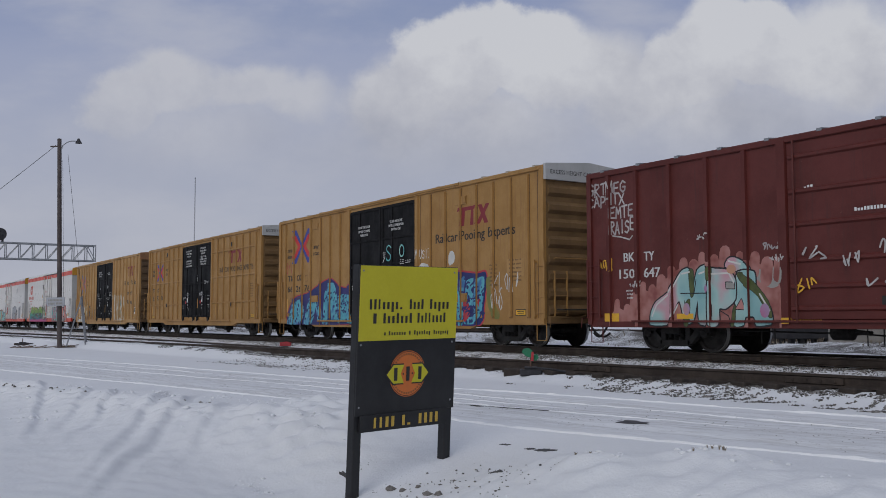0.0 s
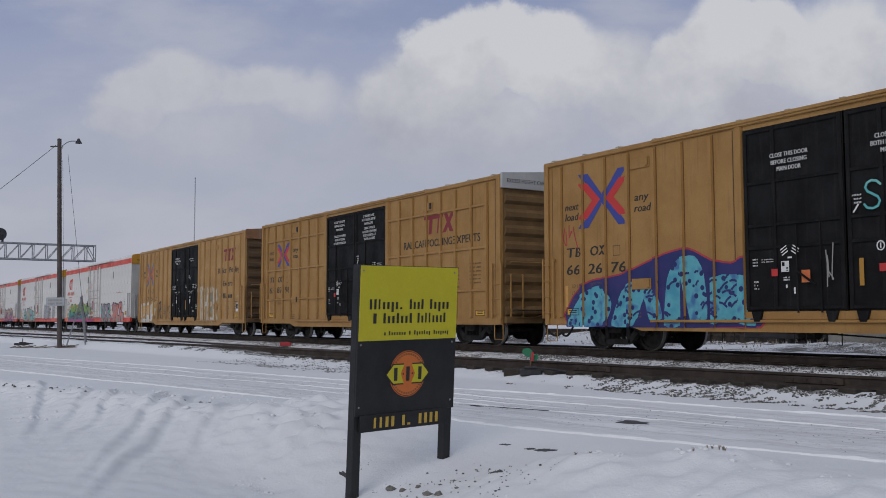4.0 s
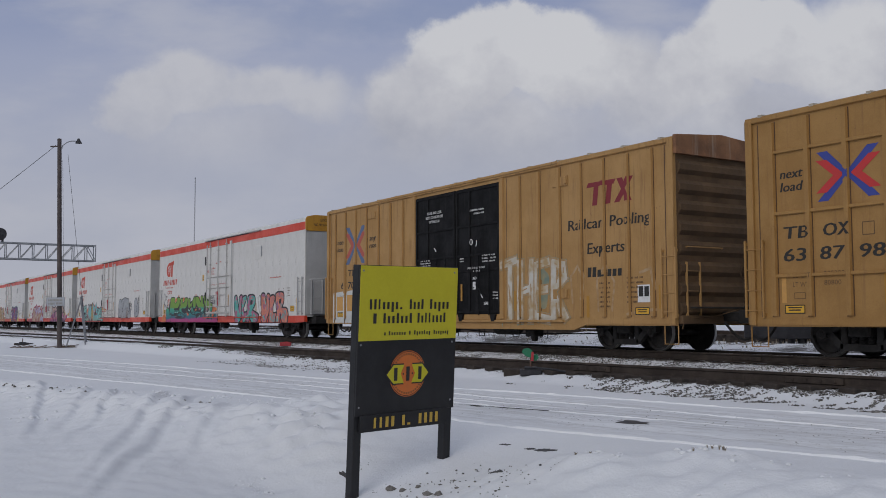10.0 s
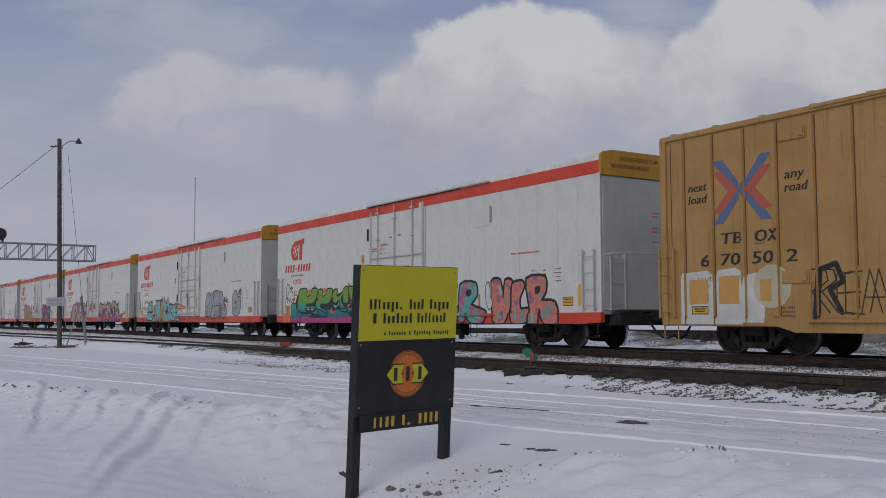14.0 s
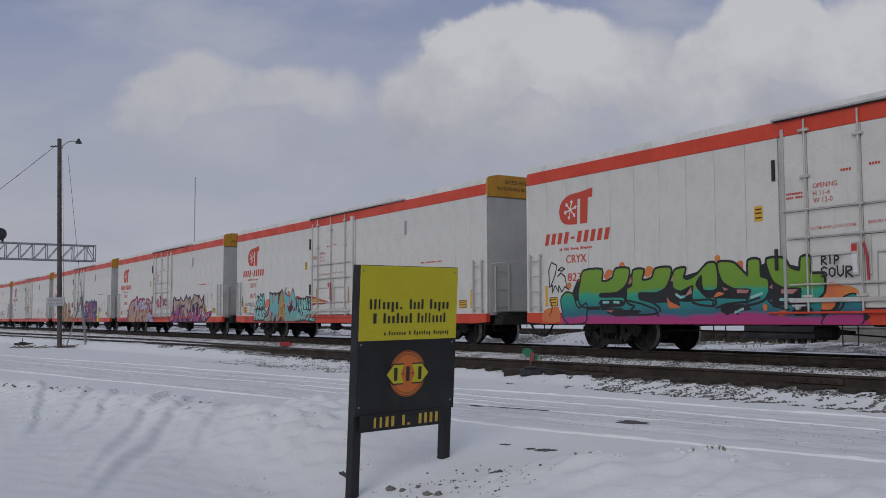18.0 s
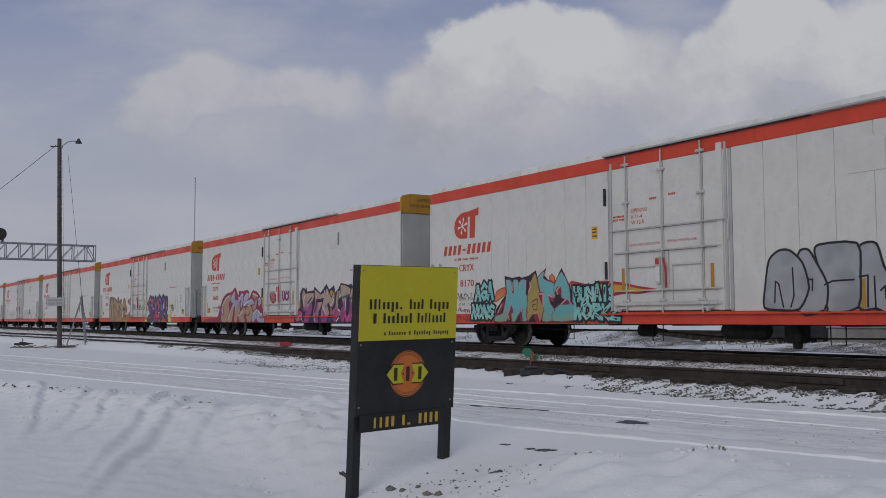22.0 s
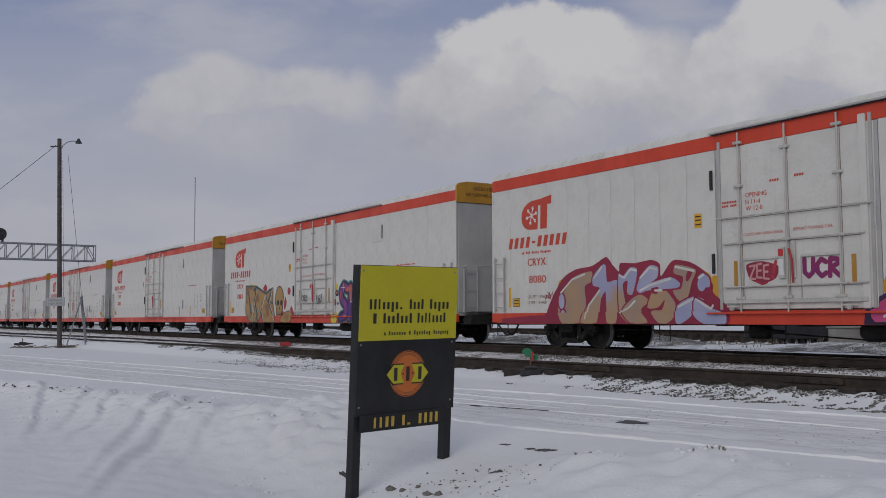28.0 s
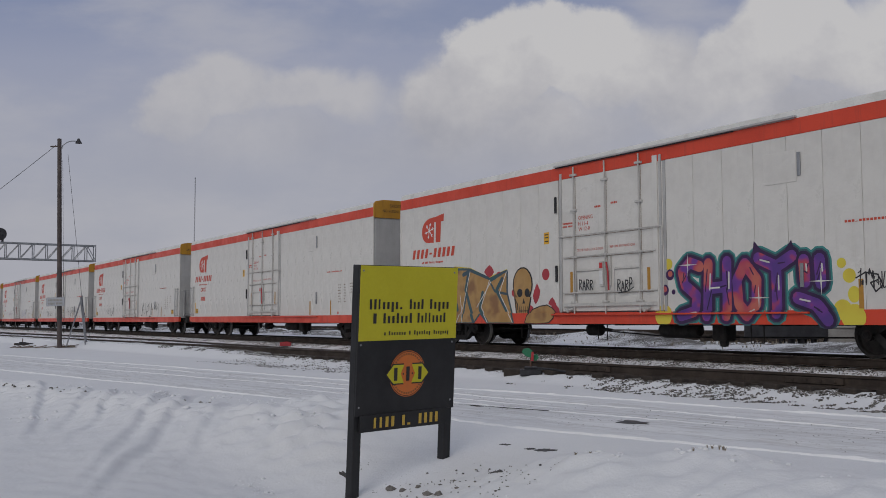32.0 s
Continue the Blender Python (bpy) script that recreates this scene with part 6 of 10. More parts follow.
for a, b, z0, z1 in ((-8.3, -7.8, 1.12, 1.65), (-7.5, -6.95, 1.1, 1.7), (-6.4, -6.12, 1.15, 1.6)):
    decal("repaint_patch", rect(a, b, z0, z1), PATCH, car, RELIEF, lift=0.0062)
for i, line in letters("REAME", -5.15, 0.85, 2.75, 0.8, random.Random(2)):
    decal("graffiti_stroke", stroke(line, 0.19), TAN_B, car, RELIEF, lift=0.0048)
    decal("graffiti_stroke", stroke([(u - 0.09, v) for u, v in line], 0.03) + stroke([(u + 0.09, v) for u, v in line], 0.03), SP_UMBER if i else SP_BLACK, car, RELIEF, lift=0.0078)
decal("graffiti_stroke", stroke([(-5.05, 0.82), (-4.95, 1.75), (-4.6, 1.85), (-4.45, 1.5), (-4.75, 1.35), (-4.5, 0.9)], 0.11), SP_BLACK, car, RELIEF, lift=0.007)
graffiti(car, "THER", 2.42, 0.78, 2.9, 1.5, 0.20, SP_FADED, SP_GHOST, SP_HAZE, RELIEF, None, 6, "white block letters sprayed over the tan side", rim=0.045, cloud=2.6, ledge=(0.785, 0.024))
decal("spray_mist", stroke([(4.0, 2.2), (4.4, 1.9), (4.3, 1.2)], 0.3) + stroke([(2.5, 0.62), (3.2, 0.66)], 0.12), SP_HAZE, car, RELIEF, lift=0.003)
decal("data_label", rect(7.9, 8.32, 1.18, 1.6), L_WHITE, car, RELIEF, label="white label with dark squares")
decal("data_label", rect(7.94, 8.09, 1.32, 1.56) + rect(8.13, 8.28, 1.32, 1.56), L_BLACK, car, RELIEF, lift=0.007)
for pts in ([(5.5, 1.2), (5.45, 1.9), (5.75, 2.2), (5.95, 1.9), (5.9, 1.3)], [(6.5, 1.0), (6.45, 1.8), (6.8, 2.1), (7.1, 1.7), (7.0, 1.0)], [(7.6, 0.9), (7.9, 0.95), (8.5, 1.0)], [(8.0, 1.9), (8.4, 2.0), (8.5, 1.5)]):
    decal("white_smudge", stroke(pts, 0.07), SP_GHOST, car, RELIEF, lift=0.0027)
CARS.append((car, -29.12))

# ---------------------------------------------------------------- the oxide-red boxcar
RED_HALF, RED_EAVE = 8.2, 4.48
RED_POSTS = [-7.42, -6.45, -5.36, -4.24, -3.19]


def red_boxcar():
    car = thing("boxcar", "oxide-red boxcar with pale teal graffiti and a ribbed sliding door", "boxcar", group="freight cars of the train")
    rel = [(x - 0.05, x + 0.05, PD) for x in RED_POSTS] + [(-2.35, -2.12, PD)]
    for s in (-1, 1):
        y0, y1 = sorted((s * HALF, s * (HALF - 0.05)))
        for a, b in ((-RED_HALF, -2.25), (2.25, RED_HALF)):
            part("side_panel", MB().box(a, b, y0, y1, 0.62, RED_EAVE), RED_CAR, car)
        ya, yb = s * HALF, s * (HALF + PD)
        hm = MB().prism([(-0.062, ya), (-0.048, yb), (0.048, yb), (0.062, ya)], 0.70, RED_EAVE - 0.1, "z").mesh("side_post", RED_CAR)
        for x in RED_POSTS + [-q for q in RED_POSTS]:
            part("side_post", hm, None, car, at=pose(x, 0, 0))
        wide = MB().prism([(-0.12, ya), (-0.10, yb), (0.10, yb), (0.12, ya)], 0.66, RED_EAVE - 0.06, "z").mesh("door_post", RED_CAR)
        for x in (-2.235, 2.235):
            part("door_post", wide, None, car, at=pose(x, 0, 0))
        corner = MB().cbox(-0.15, 0.0, min(ya, yb), max(ya, yb), 0.64, RED_EAVE, 0.012).mesh("corner_post", RED_CAR)
        part("corner_post", corner, None, car, at=pose(RED_HALF, 0, 0))
        part("corner_post", corner, None, car, at=pose(-RED_HALF + 0.15, 0, 0))
        part("top_chord", MB().cbox(-RED_HALF, RED_HALF, *sorted((s * (HALF - 0.02), s * (HALF + 0.055))), RED_EAVE - 0.11, RED_EAVE + 0.02, 0.015), RED_CAR, car)
        part("side_sill", MB().cbox(-RED_HALF + 0.1, RED_HALF - 0.1, *sorted((s * (HALF - 0.1), s * (HALF + 0.03))), 0.58, 0.72, 0.01), RED_CAR, car)
        d = part("door", MB().cbox(-2.1, 2.1, *sorted((s * (HALF - 0.02), s * (HALF + 0.03))), 0.76, RED_EAVE - 0.14, 0.01), RED_CAR, car, "ribbed oxide-red sliding door")
        bar = MB().prism([(s * (HALF + 0.03), -0.06), (s * (HALF + 0.075), -0.025), (s * (HALF + 0.075), 0.025), (s * (HALF + 0.03), 0.06)], -2.05, 2.05, "x").mesh("door_rib", RED_CAR)
        for z in (0.98, 1.42, 1.95, 2.67, 3.34, 4.05):
            part("door_rib", bar, None, d, at=pose(0, 0, z))
        part("locking_rod", MB().tube([(-1.9, s * (HALF + 0.1), 0.7), (-1.9, s * (HALF + 0.1), RED_EAVE - 0.1)], 0.022, 6), RED_CAR, d)
        part("locking_gear", MB().cbox(0.1, 0.5, *sorted((s * (HALF + 0.03), s * (HALF + 0.13))), 1.35, 1.6, 0.02).tube([(0.3, s * (HALF + 0.14), 1.45), (1.0, s * (HALF + 0.15), 1.25)], 0.02, 6), RED_CAR, d)
        part("door_rail", MB().cbox(-6.6, 6.6, *sorted((s * HALF, s * (HALF + 0.1))), 0.70, 0.75, 0.01), RED_CAR, car)
        part("door_header", MB().box(-2.25, 2.25, y0, y1, RED_EAVE - 0.14, RED_EAVE), RED_CAR, car)
    hw = HALF + 0.03
    part("roof", MB().prism([(-hw, RED_EAVE), (-hw, RED_EAVE + 0.03), (0, RED_EAVE + 0.16), (hw, RED_EAVE + 0.03), (hw, RED_EAVE)], -RED_HALF, RED_HALF, "x"), RED_CAR, car)
    seam = MB().prism([(-hw - 0.03, RED_EAVE), (-hw - 0.03, RED_EAVE + 0.06), (0, RED_EAVE + 0.2), (hw + 0.03, RED_EAVE + 0.06), (hw + 0.03, RED_EAVE), (hw - 0.2, RED_EAVE), (0, RED_EAVE + 0.1), (-hw + 0.2, RED_EAVE)], -0.06, 0.06, "x").mesh("roof_seam", STEEL_GREY)
    for k in range(13):
        part("roof_seam", seam, None, car, at=pose(-7.6 + 1.26 * k, 0, 0))
    for s in (-1, 1):
        e = part("end_wall", MB().box(min(s * (RED_HALF - 0.06), s * RED_HALF), max(s * (RED_HALF - 0.06), s * RED_HALF), -HALF + 0.052, HALF - 0.052, 0.7, RED_EAVE), RED_CAR, car)
        rm = MB().prism([(s * RED_HALF, -0.17), (s * (RED_HALF + 0.08), -0.07), (s * (RED_HALF + 0.08), 0.07), (s * RED_HALF, 0.17)], -HALF + 0.1, HALF - 0.1, "y").mesh("end_rib", RED_CAR)
        for k in range(7):
            part("end_rib", rm, None, e, at=pose(0, 0, 1.0 + 0.48 * k))
        coupler(car, s * (RED_HALF + 0.35), RED_CAR)
        ladder(car, s * 7.95, 0.8, 2.3, RED_CAR, 0.44, 4)
        stirrup(car, s * 7.95, RED_CAR)
        truck(car, s * 5.75)
    underframe(car, RED_HALF, 5.75, RED_CAR)
    # white marks and painted pieces
    decal("reporting_marks", word("BK", -6.92, 2.18, 0.22, 0.36, 0, 0.02) + word("TY", -6.23, 2.17, 0.22, 0.33, 0, 0.02) + word("150", -7.08, 1.77, 0.23, 0.52, 0, 0.02) + word("647", -6.24, 1.77, 0.23, 0.52, 0, 0.02), L_DULL, car, rel, label="white stencilled car marks and number")
    small_print(car, -6.85, 1.45, 3, 0.25, 0.04, L_DULL, rel, 2.2, seed=41)
    for r, (w, x, z, wd, hh) in enumerate((("GRTMEG", -8.2, 3.92, 1.4, 0.3), ("CAPHIX", -8.2, 3.62, 1.35, 0.26), ("EMTE", -7.4, 3.28, 0.85, 0.3), ("RAISE", -7.38, 2.92, 0.85, 0.3))):
        for i, line in letters(w, x, z, wd, hh, random.Random(40 + r), 0.12):
            decal("spray_tag", stroke(line, 0.045), SP_TAG, car, rel, lift=0.005)
    decal("spray_tag", stroke([(-7.3, 2.85), (-7.0, 2.8), (-6.7, 2.72), (-6.6, 2.8)], 0.035), SP_TAG, car, rel, lift=0.005)
    scrawl(car, -7.8, 1.9, 0.5, 0.5, L_YEL, 4, 61, rel)
    cloud = []
    rng = random.Random(9)
    top = ((-7.4, 0.95), (-7.2, 1.2), (-6.85, 1.05), (-6.6, 1.3), (-6.3, 1.6), (-6.0, 1.5), (-5.7, 1.7), (-5.35, 1.92), (-5.0, 2.08), (-4.7, 2.0), (-4.45, 2.2), (-4.1, 2.1), (-3.8, 2.25), (-3.4, 2.15), (-3.0, 2.1), (-2.7, 1.95), (-2.42, 1.98), (-2.3, 1.5))
    for (ua, va), (ub, vb) in zip(top, top[1:]):
        cloud.append([(ua, 0.6), (ub, 0.6), (ub, vb - 0.1), (ua, va - 0.1)])
    for k, (u, v) in enumerate(top[1:-1]):
        cloud += stroke([(u, v - 0.35), (u + 0.03, v - 0.02)], 0.2 + 0.05 * (k % 3))
    cloud = [[(min(u, -2.3), max(0.6, v)) for u, v in q] for q in cloud]
    decal("graffiti_cloud", cloud, SP_CLOUD, car, rel, lift=0.003)
    daub(car, [(-6.03, 0.91), (-5.86, 1.18), (-5.42, 1.43), (-5.06, 1.86), (-4.79, 1.90), (-4.74, 1.29), (-4.57, 1.87), (-4.27, 1.91), (-4.27, 0.71), (-4.54, 0.71), (-4.57, 1.19), (-4.71, 0.71), (-4.96, 0.71), (-5.12, 1.20), (-5.33, 0.91), (-5.49, 0.65), (-6.01, 0.65)], SP_TEALR, 0.0065, "painted_letter", edge=SP_BLACK, rim=0.035, relief=rel, ledge=(0.725, 0.033), low=0.6)
    daub(car, [(-3.77, 1.91), (-3.69, 2.08), (-3.51, 2.10), (-3.21, 1.96), (-3.11, 1.80), (-3.43, 1.80)], SP_TEALR, 0.0074, "painted_letter", edge=SP_BLACK, rim=0.035, relief=rel, ledge=(0.725, 0.033), low=0.6)
    daub(car, [(-3.54, 0.65), (-3.49, 1.44), (-3.43, 1.79), (-3.00, 1.77), (-2.95, 1.38), (-2.62, 1.01), (-2.56, 0.70), (-2.68, 0.65), (-2.95, 0.64), (-3.03, 0.82), (-3.20, 0.82), (-3.26, 0.66)], SP_TEALR, 0.0083, "painted_letter", edge=SP_BLACK, rim=0.035, relief=rel, ledge=(0.725, 0.033), low=0.6)
    daub(car, [(-4.21, 1.82), (-4.05, 1.88), (-3.67, 1.83), (-3.50, 1.62), (-3.51, 1.20), (-3.78, 1.00), (-3.96, 1.00), (-3.97, 0.66), (-4.24, 0.66)], SP_TEALR, 0.0092, "painted_letter", edge=SP_BLACK, rim=0.035, relief=rel, ledge=(0.725, 0.033), low=0.6)
    daub(car, [(-4.82, 1.86), (-4.68, 1.87), (-4.68, 1.35), (-4.77, 1.29)], SP_FERN, 0.0103, "graffiti_shade", edge=SP_BLACK, rim=0.012, relief=rel, ledge=(0.725, 0.033), low=0.6)
    daub(car, [(-4.27, 1.90), (-4.16, 1.91), (-4.18, 1.65), (-4.26, 1.65)], SP_FERN, 0.0103, "graffiti_shade", edge=SP_BLACK, rim=0.012, relief=rel, ledge=(0.725, 0.033), low=0.6)
    daub(car, [(-3.45, 1.74), (-3.33, 1.77), (-3.01, 1.55), (-2.66, 1.15), (-2.57, 0.83), (-2.67, 0.83), (-2.91, 1.25), (-3.34, 1.56)], SP_FERN, 0.0103, "graffiti_shade", edge=SP_BLACK, rim=0.012, relief=rel, ledge=(0.725, 0.033), low=0.6)
    daub(car, [(-4.95, 1.10), (-4.80, 1.22), (-4.84, 0.65), (-4.96, 0.65)], SP_FERN, 0.0103, "graffiti_shade", edge=SP_BLACK, rim=0.012, relief=rel, ledge=(0.725, 0.033), low=0.6)
    daub(car, [(-3.59, 0.96), (-3.51, 1.08), (-3.54, 0.64), (-3.63, 0.64)], SP_FERN, 0.0103, "graffiti_shade", edge=SP_BLACK, rim=0.012, relief=rel, ledge=(0.725, 0.033), low=0.6)
    daub(car, [(-3.76, 1.57), (-3.53, 1.56), (-3.53, 1.43), (-3.75, 1.44)], L_GREY, 0.0103, "graffiti_shade", edge=SP_BLACK, rim=0.02, relief=rel, ledge=(0.725, 0.033), low=0.6, soft=1)
    daub(car, [(-3.51, 0.99), (-3.35, 1.20), (-3.26, 0.98)], SP_PINKPALE, 0.0103, "graffiti_shade", edge=SP_BLACK, rim=0.02, relief=rel, ledge=(0.725, 0.033), low=0.6, soft=1)
    daub(car, [(-3.00, 1.78), (-2.71, 1.83), (-2.29, 1.84), (-2.30, 1.52), (-2.58, 1.41), (-2.93, 1.60)], L_GREY, 0.0034, "graffiti_mask", relief=rel)
    dashes(car, [[(-5.98, 0.85), (-5.83, 1.11), (-5.42, 1.37), (-5.10, 1.78)], [(-5.02, 1.81), (-4.80, 1.84)], [(-4.51, 1.79), (-4.31, 1.84)], [(-4.15, 1.77), (-3.67, 1.77), (-3.54, 1.56)], [(-3.67, 2.03), (-3.36, 1.95)], [(-2.87, 1.30), (-2.63, 0.95)], [(-5.35, 0.84), (-5.17, 1.10)]], SP_WHITE, 0.04, 0.0125, "graffiti_highlight", rel, (0.725, 0.033), 0.6)
    dashes(car, [[(-4.95, 1.19), (-4.95, 1.10)], [(-5.33, 1.36), (-5.35, 0.91)], [(-4.60, 1.66), (-4.67, 1.35)], [(-4.17, 1.09), (-4.17, 0.84)], [(-3.93, 0.96), (-3.70, 0.84), (-3.63, 0.64)], [(-5.07, 1.36), (-4.24, 1.35)]], SP_BLACK, 0.022, 0.0127, "graffiti_line", rel, (0.725, 0.033), 0.6)
    decal("graffiti_splash", disc(-4.9, 1.0, 0.1, 0.14) + disc(-3.6, 1.85, 0.13, 0.1) + disc(-2.75, 0.95, 0.12, 0.15) + disc(-4.3, 1.45, 0.07, 0.1), SP_MAUVE, car, rel, lift=0.0131)
    for k, (x, z) in enumerate(((-4.6, 2.55), (-2.75, 2.2), (-2.6, 1.95), (-6.75, 1.55))):
        scrawl(car, x, z, 0.4, 0.15, SP_TAG, 4, 70 + k, rel, 0.03)
    for k, (x, z, w) in enumerate(((-1.8, 1.9, 0.6), (-0.9, 1.75, 0.4), (-0.1, 1.95, 0.5), (0.6, 1.75, 0.7), (-1.9, 1.3, 0.5), (-0.4, 1.25, 1.0))):
        scrawl(car, x, z, w, 0.3, SP_TAG if k != 4 else L_YEL, 3, 80 + k, (), 0.035, -HALF - 0.08)
    decal("yellow_placard", rect(-7.62, -7.1, 0.72, 0.92) + rect(-5.2, -4.7, 0.78, 0.9) + rect(-2.3, -1.4, 0.68, 0.8), L_YEL, car, rel, lift=0.012)
    small_print(car, -1.7, 3.35, 1, 0.3, 0.09, L_WHITE, (), y=-HALF - 0.034, seed=44)
    small_print(car, -0.6, 2.82, 1, 1.0, 0.07, L_WHITE, (), y=-HALF - 0.034, seed=45)
    decal("dark_placard", rect(-0.1, 0.45, 1.02, 1.2), L_BLACK, car, (), -HALF - 0.034)
    return car


CARS.insert(0, (red_boxcar(), 30.76))

# ---------------------------------------------------------------- white refrigerator cars
R_HALF = 10.38
DOOR_RELIEF = [(-1.86, 1.86, 0.014)]
SP_PATCHY = sprayed("spray_teal_mauve", [(0.0, (0.06, 0.34, 0.30)), (0.45, (0.10, 0.40, 0.35)), (0.6, (0.42, 0.12, 0.20)), (1.0, (0.30, 0.12, 0.22))], 3.0)
SP_CORALT = sprayed("spray_coral_teal", [(0.0, (0.16, 0.30, 0.30)), (0.35, (0.55, 0.16, 0.12)), (0.75, (0.62, 0.22, 0.13)), (1.0, (0.30, 0.12, 0.22))], 3.0)


def snowflake(x, z, r):
    polys = []
    for k in range(6):
        a = math.pi * k / 3 + 0.26
        c, s = math.cos(a), math.sin(a)
        polys += stroke([(x, z), (x + r * c, z + r * s)], 0.035, False)
        for o in (0.6, -0.6):
            polys += stroke([(x + 0.6 * r * c, z + 0.6 * r * s), (x + 0.6 * r * c + 0.3 * r * math.cos(a + o), z + 0.6 * r * s + 0.3 * r * math.sin(a + o))], 0.03, False)
    return polys


def reefer(label):
    car = thing("refrigerator_car", label, "freight car", group="freight cars of the train")
    for s in (-1, 1):
        y0, y1 = sorted((s * HALF, s * (HALF - 0.06)))
        # smooth white sheets, butted with a thin joint
        sheet = MB().cbox(0.004, 0.836, y0, y1, 0.94, 4.51, 0.006).mesh("side_sheet", WHITE)
        for k in range(10):
            part("side_sheet", sheet, None, car, at=pose(-10.36 + 0.84 * k, 0, 0))
            part("side_sheet", sheet, None, car, at=pose(1.95 + 0.84 * k, 0, 0))
        part("side_lining", MB().box(-R_HALF + 0.02, R_HALF - 0.02, *sorted((s * (HALF - 0.055), s * (HALF - 0.09))), 0.94, 4.9), GREY_SHADED_WHITE, car)
        part("red_band", MB().cbox(-R_HALF, R_HALF, *sorted((s * (HALF - 0.05), s * (HALF + 0.012))), 4.51, 4.84, 0.008), STRIPE, car, "red stripe along the top of the side")
        part("red_sill", MB().prism([(-R_HALF + 0.0, 0.95), (R_HALF - 0.0, 0.95), (R_HALF - 0.0, 0.70), (R_HALF - 0.7, 0.66), (-R_HALF + 0.7, 0.66), (-R_HALF + 0.0, 0.70)], *sorted((s * (HALF - 0.1), s * (HALF + 0.035)))), STRIPE, car, "red side sill")
        part("corner_strip", MB().cbox(-R_HALF - 0.01, -R_HALF + 0.05, *sorted((s * (HALF - 0.02), s * (HALF + 0.02))), 0.95, 4.52, 0.008), WHITE, car)
        part("corner_strip", MB().cbox(R_HALF - 0.05, R_HALF + 0.01, *sorted((s * (HALF - 0.02), s * (HALF + 0.02))), 0.95, 4.52, 0.008), WHITE, car)
        # plug door with rods and bars
        def out(a, b, s=s):
            return sorted((s * (HALF + a), s * (HALF + b)))
        d = part("door", MB().cbox(-1.86, 1.86, *out(-0.05, 0.012), 0.98, 4.505, 0.01), WHITE, car, "white insulated plug door")
        for a, b, za, zb in ((-1.93, -1.865, 0.96, 4.50), (1.865, 1.945, 0.96, 4.50), (-1.86, 1.86, 0.953, 0.978)):
            part("door_seal", MB().box(a, b, *out(-0.04, 0.004), za, zb), DARK_STEEL if za < 0.955 else GREY_SHADED_WHITE, d)
        for x in (-1.28, -0.09, 1.12):
            part("locking_rod", MB().tube([(x, s * (HALF + 0.055), 0.90), (x, s * (HALF + 0.055), 4.78)], 0.021, 6), ROD_PAINT, d)
            # dark strip along the rod: its shadow painted in, with some grime
            part("rust_stain", MB().cbox(x + 0.026, x + 0.044, *out(0.012, 0.015), 1.2, 4.48, 0.001), DOOR_STAIN_SHADE, d)
            for z in (1.22, 2.4, 3.62, 4.56) if x != -0.09 else (1.22, 2.4, 2.96, 4.3):
                part("rod_bracket", MB().cbox(x - 0.12, x + 0.10, *out(0.01, 0.085), z - 0.03, z + 0.03, 0.01), ROD_PAINT, d)
        for z, a, b in ((2.96, -1.88, 1.80), (2.40, -1.72, 1.66), (1.46, -1.70, 1.70)):
            part("door_bar", MB().tube([(a, s * (HALF + 0.07), z), (b, s * (HALF + 0.07), z)], 0.018, 6), ROD_PAINT, d)
            # same strip under the bar, painting the shade below it
            part("rust_stain", MB().cbox(a, b, *out(0.012, 0.0155), z - 0.036, z - 0.02, 0.001), DOOR_STAIN_SHADE, d)
        for a, b in ((-1.20, -0.20), (0.22, 1.08)):
            part("panel_ledge", MB().prism([(s * (HALF + 0.01), 2.00), (s * (HALF + 0.055), 2.02), (s * (HALF + 0.01), 2.07)], a, b, "x"), ROD_PAINT, d)
            part("panel_edge", MB().cbox(a - 0.02, a, *out(0.01, 0.03), 1.2, 2.05, 0.005), GREY_SHADED_WHITE, d)
        for x, w in ((-1.86, 0.07), (1.56, 0.16), (1.77, 0.07)):
            part("door_edge", MB().cbox(x, x + w, *out(0.0, 0.05), 0.97, 4.66, 0.012), WHITE if w > 0.1 else GREY_SHADED_WHITE, d)
        part("door_foot", MB().cbox(-1.72, 1.68, *out(0.012, 0.075), 1.10, 1.19, 0.012), ROD_PAINT, d)
        part("door_lever", MB().cbox(-0.30, -0.16, *out(0.02, 0.07), 1.60, 2.24, 0.012).cbox(0.0, 0.10, *out(0.02, 0.06), 1.60, 2.36, 0.012), ROD_PAINT, d)
        part("door_crank", MB().tube([(-0.02, s * (HALF + 0.09), 2.2), (0.06, s * (HALF + 0.11), 1.95), (0.07, s * (HALF + 0.10), 1.5)], 0.024, 6), RED_T, d, "red door crank")
        part("door_hinge", MB().tube([(1.80, s * (HALF + 0.06), 2.97), (1.88, s * (HALF + 0.07), 2.95), (1.88, s * (HALF + 0.07), 2.5)], 0.016, 6), ROD_PAINT, d)
        for x in (-1.5, 1.3):
            part("door_roller", MB().lathe([(0.0, -0.04), (0.05, -0.04), (0.05, 0.03), (0.0, 0.03)], 10, "y").cbox(-0.16, 0.16, 0.0, 0.03, 0.02, 0.06, 0.01), ROD_PAINT, d, at=pose(x, s * (HALF + 0.07), 1.0))
        part("top_track", MB().cbox(-2.05, 5.6, *sorted((s * (HALF + 0.0), s * (HALF + 0.10))), 4.845, 4.89, 0.008), GREY_SHADED_WHITE, car, "overhead door track")
        # dark strip added below the track in place of the shadow there
        part("track_lip", MB().cbox(-2.0, 4.0, *sorted((s * (HALF + 0.014), s * (HALF + 0.07))), 4.822, 4.843, 0.005), DARK_STEEL, car)
